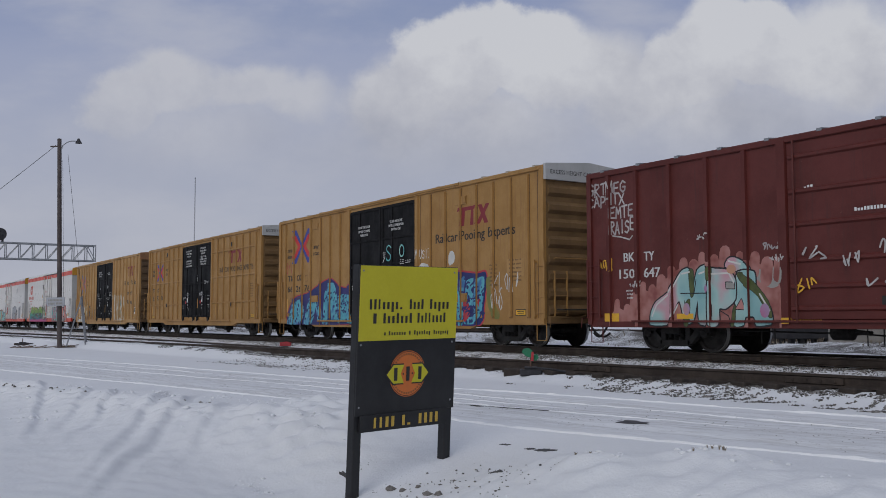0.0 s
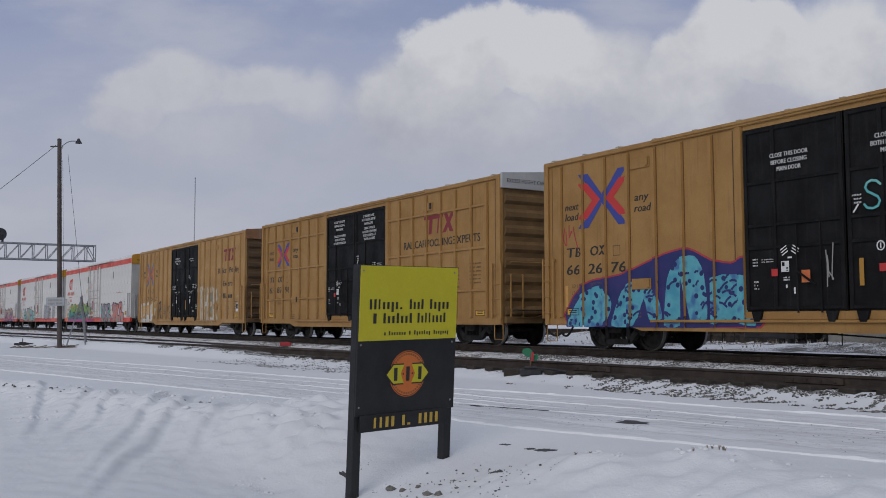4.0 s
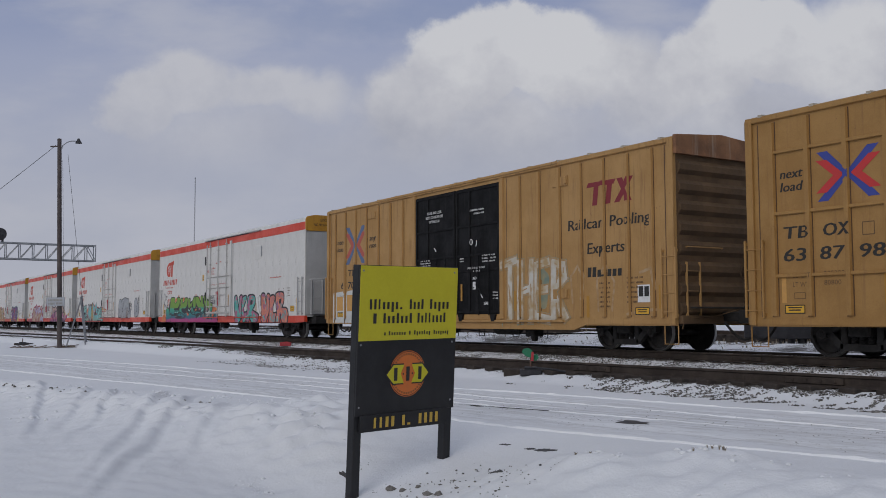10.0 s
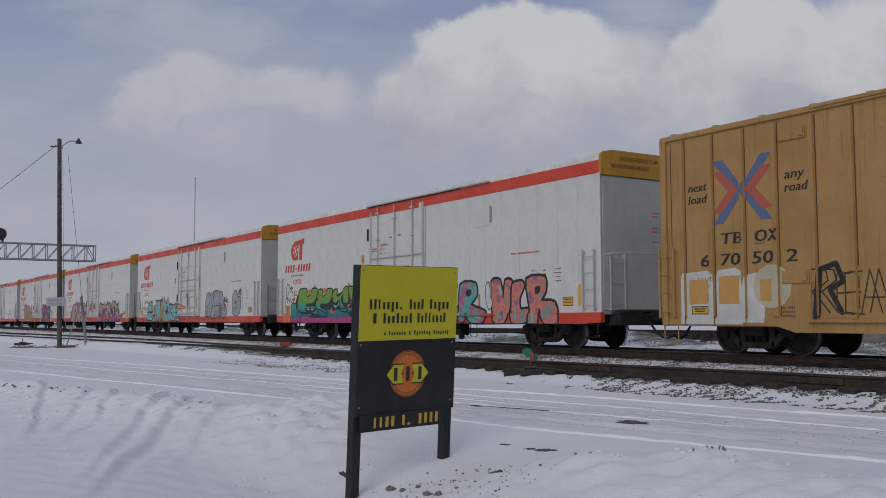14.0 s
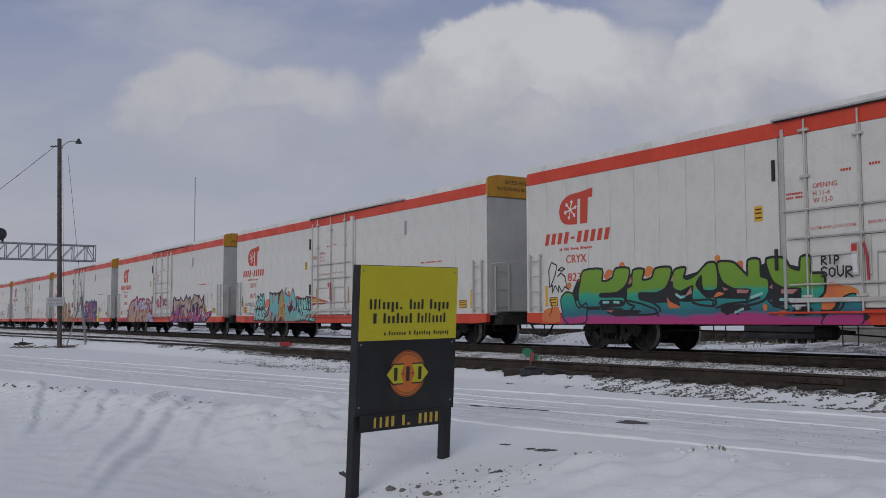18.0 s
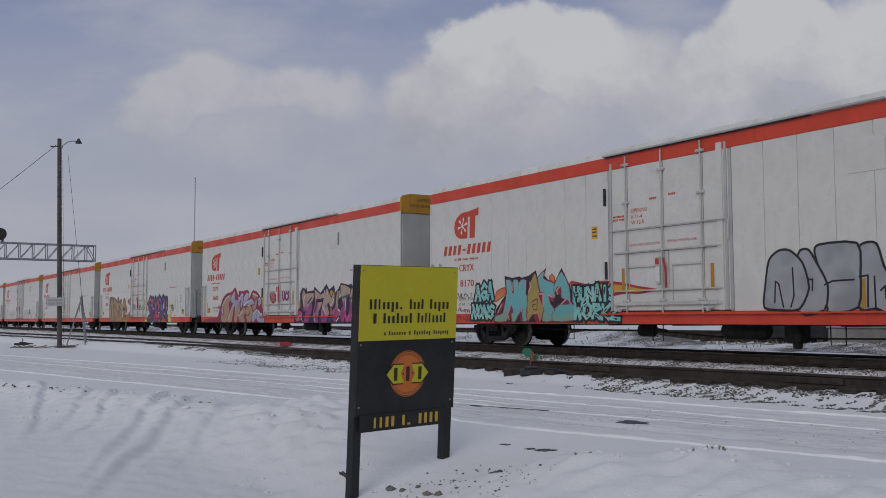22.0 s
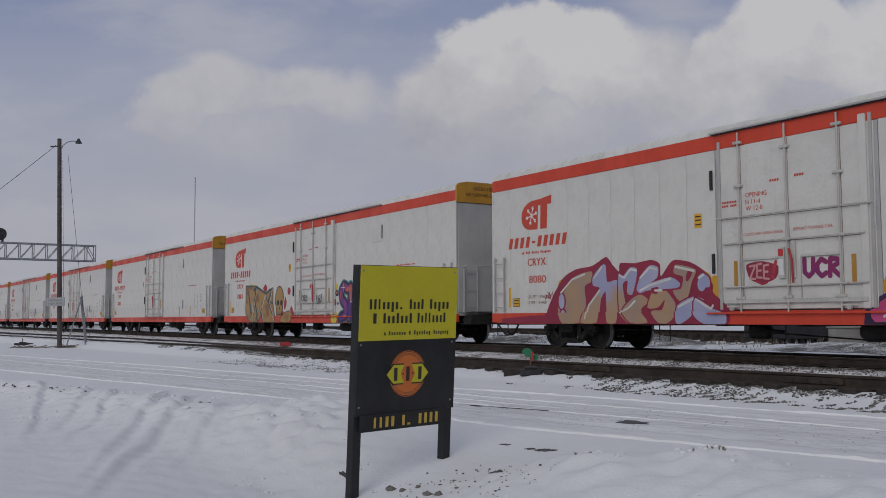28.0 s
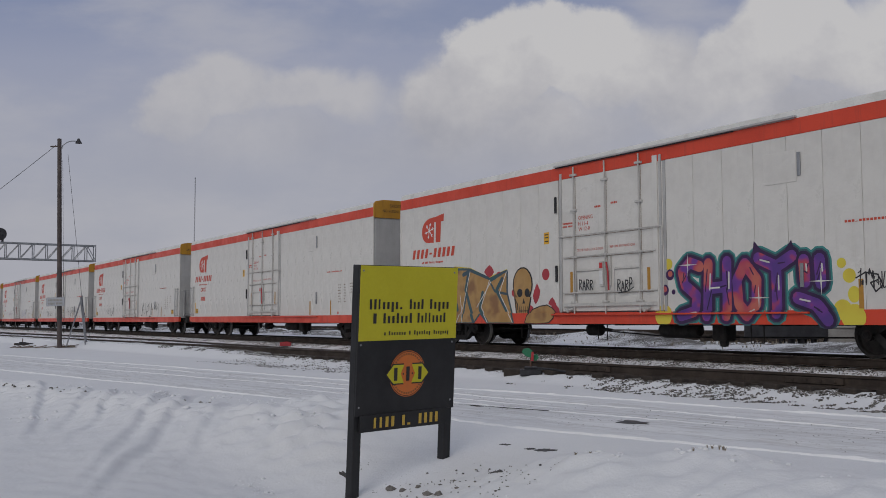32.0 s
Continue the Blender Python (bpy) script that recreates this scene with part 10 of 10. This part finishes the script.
af = thing("a_frame", "grey metal a-frame standing in the snow beside the pole", "frame", pose(frame_at[0], frame_at[1], fz, 0, 0, 57.3))
for pts in ([(-0.5, -0.1, -0.05), (0.05, 0, 2.0)], [(0.28, -0.1, -0.05), (-0.02, 0, 1.95)], [(0.1, 0.5, -0.05), (0.02, 0.05, 1.95)]):
    part("leg", MB().tube(pts, 0.028, 6), STEEL_GREY, af)
part("brace", MB().tube([(-0.3, -0.08, 0.72), (0.18, -0.08, 0.72)], 0.018, 6), STEEL_GREY, af)
rng = random.Random(8)
scrap = MB()
for k in range(46):
    a = rng.uniform(0, 3.14)
    x, y = rng.uniform(-2.2, 2.0), rng.uniform(-0.35, 0.35)
    l = rng.uniform(0.15, 0.7)
    scrap.tube([(x, y, 0.02), (x + l * math.cos(a * 0.3), y + l * 0.3 * math.sin(a), rng.uniform(0.02, 0.12))], 0.014, 4)
tagged(part("dead_stalks", scrap, surface("dry_weed", (0.16, 0.11, 0.07), (0.09, 0.065, 0.045), 0.9), at=pose(-39.6, 7.75, gz(-39.6, 7.75), 0, 0, 57.3)), "dead brown weed stalks in the snow", "weeds", kind="stuff")

# ---------------------------------------------------------------- signal gantry beyond the yard


def gantry():
    X = -103.0
    g = thing("signal_gantry", "grey lattice signal gantry spanning the railway tracks", "gantry", pose(X, 0, 0))
    y0, y1, zl, zh = 4.0, 22.8, 7.45, 9.05
    for dx in (-0.5, 0.5):
        for z in (zl, zh):
            part("chord", MB().cbox(dx - 0.06, dx + 0.06, y0, y1, z - 0.07, z + 0.07, 0.01), STEEL_GREY, g)
    n = 14
    st = (y1 - 0.9 - y0) / n
    for dx in (-0.5, 0.5):
        for k in range(n + 1):
            y = y0 + st * k
            part("upright", MB().box(dx - 0.04, dx + 0.04, y - 0.04, y + 0.04, zl, zh), STEEL_GREY, g)
            if k < n:
                part("diagonal", MB().tube([(dx, y, zl), (dx, y + st, zh)], 0.045, 5), STEEL_GREY, g)
        part("upright", MB().box(dx - 0.05, dx + 0.05, y1 - 0.08, y1, zl, zh + 0.12), STEEL_GREY, g)
        part("diagonal", MB().tube([(dx, y1 - 0.9, zh), (dx, y1, zl)], 0.045, 5), STEEL_GREY, g)
    for x in (-0.5, 0.5):
        part("mast", MB().cbox(x - 0.12, x + 0.12, y0 - 0.3, y0, 0.0, zh + 0.1, 0.02), STEEL_GREY, g)
    part("walkway_grating", MB().box(-0.4, 0.4, y0, y1 - 0.4, zl + 0.07, zl + 0.1), STEEL_GREY, g)
    head = part("signal_head", MB().lathe([(0.0, -0.08), (0.62, -0.08), (0.62, 0.0), (0.0, 0.02)], 28, "x"), DARK_STEEL, g, "round black signal target", at=pose(0.55, 13.6, 9.87))
    for k in range(3):
        w = 2.09 * k + 1.57
        part("signal_lens", MB().lathe([(0.0, 0.03), (0.10, 0.03), (0.11, 0.0)], 12, "x"), surface("dark_glass%s" % "abcdefg"[k], (0.03, 0.03, 0.035), (0.02, 0.02, 0.025), 0.15), head, at=pose(0.02, 0.28 * math.cos(w), 0.28 * math.sin(w)))
    part("signal_bracket", MB().cbox(0.4, 0.5, 13.75, 13.95, zh, 10.0, 0.01), DARK_STEEL, g)


gantry()


def radio_mast():
    x, y = -420.0, 136.0
    m = thing("radio_mast", "tall thin radio mast far off on the horizon", "mast", pose(x, y, 0))
    for a in range(3):
        w = a * 2.094
        part("mast_leg", MB().tube([(0.22 * math.cos(w), 0.22 * math.sin(w), 0), (0.18 * math.cos(w), 0.18 * math.sin(w), 66)], 0.06, 4), STEEL_GREY, m)
    lace = MB()
    for k in range(44):
        for a in range(3):
            w, w2 = a * 2.094, (a + 1) * 2.094
            lace.tube([(0.22 * math.cos(w), 0.22 * math.sin(w), 1.5 * k), (0.22 * math.cos(w2), 0.22 * math.sin(w2), 1.5 * k + 1.5)], 0.035, 3)
    part("lacing", lace, STEEL_GREY, m)


radio_mast()

# ---------------------------------------------------------------- switch stands and small trackside things


def switch_stand(x, y, turn, coloured):
    z = gz(x, y)
    s = thing("switch_stand", "low switch stand with a green and red target" if coloured else "dark low switch stand beside the track", "switch stand", pose(x, y, z, 0, 0, turn))
    part("base", MB().cbox(-0.2, 0.2, -0.14, 0.14, -0.03, 0.09, 0.02).cbox(-0.12, 0.12, -0.1, 0.1, 0.09, 0.14, 0.02), DARK_STEEL, s)
    part("spindle", MB().lathe([(0.02, 0.1), (0.018, 0.30)], 8, "z"), surface("rusty_spindle%s" % ("a" if coloured else "b"), (0.12, 0.07, 0.05), (0.07, 0.04, 0.03), 0.8), s)
    part("throw_lever", MB().tube([(0.1, -0.1, 0.12), (0.35, -0.2, 0.10), (0.62, -0.24, 0.06)], 0.022, 6), DARK_STEEL, s)
    part("tie_block", MB().cbox(-0.5, 0.5, 0.12, 0.4, -0.06, 0.08, 0.015), TIE, s)
    if coloured:
        def vane(pts, y0):
            return MB().prism(pts, y0, y0 + 0.008)
        part("green_target", vane([(-0.16, 0.40), (-0.13, 0.46), (-0.04, 0.475), (0.03, 0.43), (0.04, 0.34), (-0.01, 0.30), (-0.09, 0.33)], -0.03), GREEN_T, s, "green target plate")
        part("green_target", vane([(0.03, 0.35), (0.12, 0.36), (0.15, 0.30), (0.11, 0.25), (0.03, 0.24)], 0.02), GREEN_T, s)
        part("red_target", vane([(0.0, 0.24), (0.05, 0.24), (0.055, 0.40), (0.015, 0.41)], -0.045), RED_T, s, "red target plate")


switch_stand(-13.8, 10.75, 52, True)
switch_stand(-46.2, 7.2, 50, False)
rd = thing("derail_block", "small red derail block between the tracks", "derail", pose(-35.8, 15.4, gz(-35.8, 15.4), 0, 0, 57.3))
part("block", MB().prism([(-0.22, 0.0), (0.24, 0.0), (0.22, 0.16), (0.05, 0.2), (-0.2, 0.17)], -0.12, 0.12), RED_T, rd)
part("hinge_plate", MB().cbox(-0.35, 0.35, -0.2, 0.2, -0.02, 0.03, 0.01), DARK_STEEL, rd)

# bare patches of tar in the ploughed road
for k, (x, y, a, b) in enumerate(((-7.60, 7.30, 0.26, 0.13), (-9.7, 7.17, 0.72, 0.022), (-7.02, 5.63, 0.13, 0.05), (-7.24, 5.62, 0.07, 0.03), (-7.65, 5.63, 0.07, 0.022), (-8.26, 4.18, 0.09, 0.035), (-6.77, 4.89, 0.08, 0.03))):
    if a:
        pts = []
        rr = random.Random(4 + k)
        for i in range(22):
            w = 2 * math.pi * i / 22
            f = rr.uniform(0.55, 1.2)
            pts.append((a * f * math.cos(w), b * f * math.sin(w)))
        turn = radians(18 if k == 1 else 11)
        ca, sb = math.cos(turn), math.sin(turn)
        ring = [(x + u * ca - v * sb, y + u * sb + v * ca) for u, v in pts]
        flat = MB().add([(x, y, gz(x, y) + 0.005)] + [(u, v, gz(u, v) + 0.005) for u, v in ring] + [(u, v, gz(u, v) - 0.03) for u, v in ring],
                        [(0, i + 1, (i + 1) % 22 + 1) for i in range(22)] + [(i + 1, i + 23, (i + 1) % 22 + 23, (i + 1) % 22 + 1) for i in range(22)])
        ob = part("tar_patch", flat, surface("wet_asphalt" + "abcdefg"[k], (0.035, 0.033, 0.032), (0.06, 0.056, 0.052), 0.6))
        tagged(ob, "dark bare patch of asphalt showing through packed snow", "road patch", kind="structure")


def stones(name, label, spots, sizes, seed, mat):
    """Loose broken stones, one mesh."""
    rng = np.random.RandomState(seed)
    base = np.array([(0, 0, 1), (0.9, 0.1, 0.2), (-0.2, 0.85, 0.3), (-0.8, -0.3, 0.25), (0.25, -0.9, 0.2), (0.4, 0.5, -0.5), (-0.5, -0.2, -0.6)])
    faces = [(0, 1, 2), (0, 2, 3), (0, 3, 4), (0, 4, 1), (1, 5, 2), (2, 5, 6), (2, 6, 3), (3, 6, 4), (4, 6, 1), (1, 6, 5)]
    n = len(spots)
    a = rng.uniform(0, 6.28, n)
    ca, sa_ = np.cos(a), np.sin(a)
    sc = sizes[:, None] * rng.uniform(0.6, 1.3, (n, 3)) * np.array([1.0, 1.0, 0.62])
    v = base[None] * sc[:, None, :] * (1 + 0.25 * rng.uniform(-1, 1, (n, 7, 1)))
    x = v[..., 0] * ca[:, None] - v[..., 1] * sa_[:, None]
    y = v[..., 0] * sa_[:, None] + v[..., 1] * ca[:, None]
    co = np.stack([x + spots[:, 0:1], y + spots[:, 1:2], v[..., 2] + spots[:, 2:3]], -1).reshape(-1, 3)
    f = (np.array(faces)[None] + 7 * np.arange(n)[:, None, None]).reshape(-1, 3)
    me = bpy.data.meshes.new(name)
    me.vertices.add(len(co))
    me.vertices.foreach_set("co", co.astype(np.float32).ravel())
    me.loops.add(f.size)
    me.loops.foreach_set("vertex_index", f.astype(np.int32).ravel())
    me.polygons.add(len(f))
    me.polygons.foreach_set("loop_start", np.arange(0, f.size, 3, dtype=np.int32))
    me.update()
    me.materials.append(mat)
    return tagged(new(name, me), label, "gravel", kind="stuff")


def stone_material():
    m, nt, bs = nodes_of("ballast_stone")
    g = nt.nodes.new("ShaderNodeNewGeometry")
    n = tex(nt, "Noise", coords(nt), 40, 4, 0.6)
    c = ramp(nt, g.outputs["Random Per Island"], [(0.0, (0.05, 0.047, 0.044)), (0.4, (0.15, 0.14, 0.13)), (0.8, (0.28, 0.265, 0.245)), (1.0, (0.48, 0.47, 0.46))])
    put(nt, mixc(nt, mathn(nt, "MULTIPLY", n.outputs["Fac"], 0.5), c, (0.04, 0.036, 0.033)), bs.inputs["Base Color"])
    bs.inputs["Roughness"].default_value = 0.9
    return m


STONE = stone_material()
rs = np.random.RandomState(33)


def strewn(n, x0, x1, off0, off1, line, clump=0.5, fine=False):
    x = x1 - (x1 - x0) * rs.uniform(0, 1, n) ** 1.3
    o = rs.uniform(off0, off1, n)
    y = line(x) + o
    keep = ((W_SMALL(x, y) + 0.6 * W_MID(x, y)) if fine else (W_MID(x * 1.3, y * 1.3) + 0.7 * W_BIG(x, y))) > clump
    keep &= ~((x > -17.5) & (x < -12.2) & (y < near_rail(x) - 0.25) & (y > near_rail(x) - 2.5) & (W_MID(x * 2, y * 2) < 1.3))
    x, y = x[keep], y[keep]
    return np.stack([x, y, height(x, y) + 0.004], -1)


sp = np.concatenate([strewn(13000, -34, -3, -0.75, -0.1, near_rail, -0.2), strewn(9000, -13.5, -3, -1.6, -0.55, near_rail, 0.25, True), strewn(2600, -25, -17, -2.2, -0.6, near_rail, 0.2, True), strewn(16000, -40, -4, -3.2, -1.0, lambda x: YC + 0 * x, -0.35), strewn(5000, -34, -3, 1.6, 3.2, near_rail, -0.1),
                     strewn(2500, -40, -4, -0.7, 0.7, lambda x: YC + 0 * x, 0.0)])
stones("ballast_stones", "grey broken ballast stones showing through the snow by the rails", sp, rs.uniform(0.008, 0.027, len(sp)), 5, STONE)
ROCKS = ((-7.56, 4.29, 0.075), (-7.41, 4.32, 0.05), (-7.34, 4.44, 0.04), (-6.9, 4.38, 0.06), (-7.02, 4.34, 0.065), (-6.87, 4.54, 0.03), (-7.07, 4.65, 0.025), (-7.6, 4.7, 0.02))
for k, (x, y, r) in enumerate(ROCKS):
    rock = MB().lathe([(0.0, -0.5 * r), (0.8 * r, -0.3 * r), (r, 0.1 * r), (0.6 * r, 0.5 * r), (0.0, 0.6 * r)], 9, "z")
    rr = random.Random(90 + k)
    rock.v = [(u * rr.uniform(0.4, 1.0), v * rr.uniform(0.35, 0.7), w * rr.uniform(0.3, 0.9)) for u, v, w in rock.v]
    tagged(part("stone", rock, STONE, at=pose(x, y, gz(x, y) + 0.1 * r, 0, 0, 57 + 30 * math.sin(k))), "brown broken stone lying in thin snow by the sign", "stone", group="loose stones by the sign")
sp = strewn(420, -8.9, -6.0, -1.5, 0.6, lambda x: 4.5 + 0 * x, 0.35)
stones("field_stones", "small dark stones in thin snow round the sign", sp, rs.uniform(0.004, 0.013, len(sp)) * np.where(rs.uniform(0, 1, len(sp)) > 0.94, 1.8, 1.0), 6, STONE)
sp = strewn(5000, -22, -3, -1.35, 1.2, road_line, 0.5, True)
stones("road_grit", "dark grit strewn on the ploughed snow road", sp, rs.uniform(0.003, 0.007, len(sp)), 7, STONE)


cx_ = rs.uniform(-19, -12, 150)
cy_ = 2.6 + (cx_ + 17.2) * 0.285 + rs.normal(0, 0.05, 150)
keep_ = W_LUMP(cx_ * 1.5, cy_) > 0.1
sp = np.stack([cx_[keep_], cy_[keep_], height(cx_[keep_], cy_[keep_])], -1)
stones("earth_clods", "dark frozen clods along the foot of the ploughed bank", sp, rs.uniform(0.010, 0.032, len(sp)), 11, STONE)


def snow_lumps():
    n = 260
    x = rs.uniform(-18, -3.2, n)
    y = road_line(x) - 3.3 + rs.normal(0, 0.45, n)
    keep = (np.abs(x + 7.7) > 1.0) & (W_LUMP(x, y * 0.7) > 0.4)
    x, y = x[keep], y[keep]
    for cx, cy, n, r in ((-15.0, 3.85, 40, 0.22), (-14.1, 4.2, 40, 0.22), (-13.3, 4.75, 30, 0.3), (-16.8, 3.5, 25, 0.2), (-13.9, 2.35, 40, 0.3), (-8.5, 3.41, 45, 0.2), (-9.75, 4.37, 40, 0.25), (-12.3, 4.9, 25, 0.25), (-11.2, 5.2, 30, 0.5),
                         (-6.0, 5.3, 30, 0.2), (-5.2, 5.85, 40, 0.22), (-4.6, 4.5, 25, 0.3), (-10.5, 4.4, 30, 0.5)):
        x, y = np.append(x, cx + rs.normal(0, r, n)), np.append(y, cy + rs.normal(0, r * 0.6, n))
    sp = np.stack([x, y, height(x, y) + 0.0], -1)
    m = surface("snow_lump", (0.86, 0.87, 0.89), (0.80, 0.81, 0.84), 0.8)
    ob = stones("snow_lumps", "broken lumps of ploughed snow along the bank", sp, 0.008 + 0.035 * rs.uniform(0, 1, len(sp)) ** 4, 9, m)
    ob["category"] = "snow"


snow_lumps()

# ---------------------------------------------------------------- beyond the train
BRUSH = surface("bare_brush", (0.30, 0.25, 0.19), (0.20, 0.165, 0.125), 0.95)


def brush(name, label, n, x0, x1, y0, y1, hmin, hmax, seed, thick=0.009):
    rng = random.Random(seed)
    mb = MB()
    for k in range(n):
        x, y = rng.uniform(x0, x1), rng.uniform(y0, y1)
        z = gz(x, y)
        for q in range(rng.randint(7, 13)):
            a, h = rng.uniform(0, 6.28), rng.uniform(hmin, hmax)
            r = h * rng.uniform(0.15, 0.7)
            tip = (x + r * math.cos(a), y + r * math.sin(a), z + h)
            mid = (x + 0.4 * r * math.cos(a), y + 0.4 * r * math.sin(a), z + 0.6 * h)
            mb.tube([(x, y, z - 0.03), mid, tip], thick, 3, r1=thick / 3)
    return tagged(part(name, mb, BRUSH), label, "brush", kind="stuff")


brush("dry_brush", "leafless brown brush on the snowy bank beyond the tracks", 500, -80, 0, 27, 34, 0.05, 0.17, 3)
brush("dry_grass", "dry grass tufts along the far side of the main track", 90, -60, 0, 24.5, 28, 0.04, 0.10, 5)
brush("grass_tuft", "dead grass blades poking out of a snow mound", 5, -6.2, -5.9, 5.2, 5.35, 0.01, 0.035, 7, 0.003)
brush("grass_tuft", "dead grass blades poking out of a snow mound", 7, -5.4, -5.1, 5.8, 6.0, 0.01, 0.04, 8, 0.003)


def concrete_box(x, y, w, d, h, label):
    z = gz(x, y) - 0.1
    b = thing("concrete_vault", label, "utility box", pose(x, y, z))
    part("box", MB().cbox(-w / 2, w / 2, -d / 2, d / 2, 0, h, 0.03), CONCRETE, b)
    part("lid", MB().cbox(-w / 2 - 0.04, w / 2 + 0.04, -d / 2 - 0.04, d / 2 + 0.04, h, h + 0.08, 0.02), CONCRETE, b)


concrete_box(-18.3, 29.2, 3.8, 1.4, 0.55, "low grey concrete vault beyond the main track")
def legged_box(x, y):
    b = thing("relay_box", "long dark equipment box on stout legs beyond the main track", "utility box", pose(x, y, 0.6, 0, 0, 2))
    part("cabinet", MB().cbox(-1.9, 1.9, -0.5, 0.5, 0.0, 0.55, 0.04), DARK_STEEL, b)
    for u in (-0.35, 0.0, 0.55, 0.95):
        for v in (-0.3, 0.3):
            part("leg", MB().cbox(u - 0.08, u + 0.08, v - 0.08, v + 0.08, -0.5, 0.01, 0.01), DARK_STEEL, b)


legged_box(-22.4, 29.7)
far_track = thing("far_track", "far railway track partly buried in snow", "track", kind="structure")
for y in (34.0, 35.5):
    rail_run("rail", [(-300, y), (-40, y), (80, y)], far_track, "dark distant rail", [0.78, 0.78, 0.78])
far_tie = MB().cbox(-0.12, 0.12, -1.3, 1.3, -0.5, 0.0, 0.02).mesh("tie", TIE)
for k in range(110):
    part("tie", far_tie, None, far_track, at=pose(-76 + 0.75 * k, 34.75, 0.597))

# ---------------------------------------------------------------- movement


def travelled(t):
    """How far the train has come, from its place at 9 s."""
    u = t - 9.0
    return 4.5062 * u - 0.005424 * u * u + 0.0000389 * u ** 3


def motions():
    times = [2.0 * k for k in range(17)]
    for car, centre in CARS:
        walk(car, [(t, pose(centre + travelled(t), YC, RAIL)) for t in times])
    walk(SKY, [(t, pose(0, 0, CAM_Z, 0, 0, 1.55 - 3.1 * t / 32)) for t in (0, 16, 32)])
    # one turning of the wheels serves every axle
    steps = [k * 4 / 30 for k in range(241)]
    turns = [travelled(t) / WHEEL_R for t in steps]
    for w in wheels_of_train():
        x = w.location.x
        walk(w, [(t, Matrix.Translation((x, 0, WHEEL_R)) @ Matrix.Rotation(a, 4, "Y")) for t, a in zip(steps, turns)])


def wheels_of_train():
    return [o for car, _ in CARS for o in car.children_recursive if o.name.startswith("wheelset")]


motions()
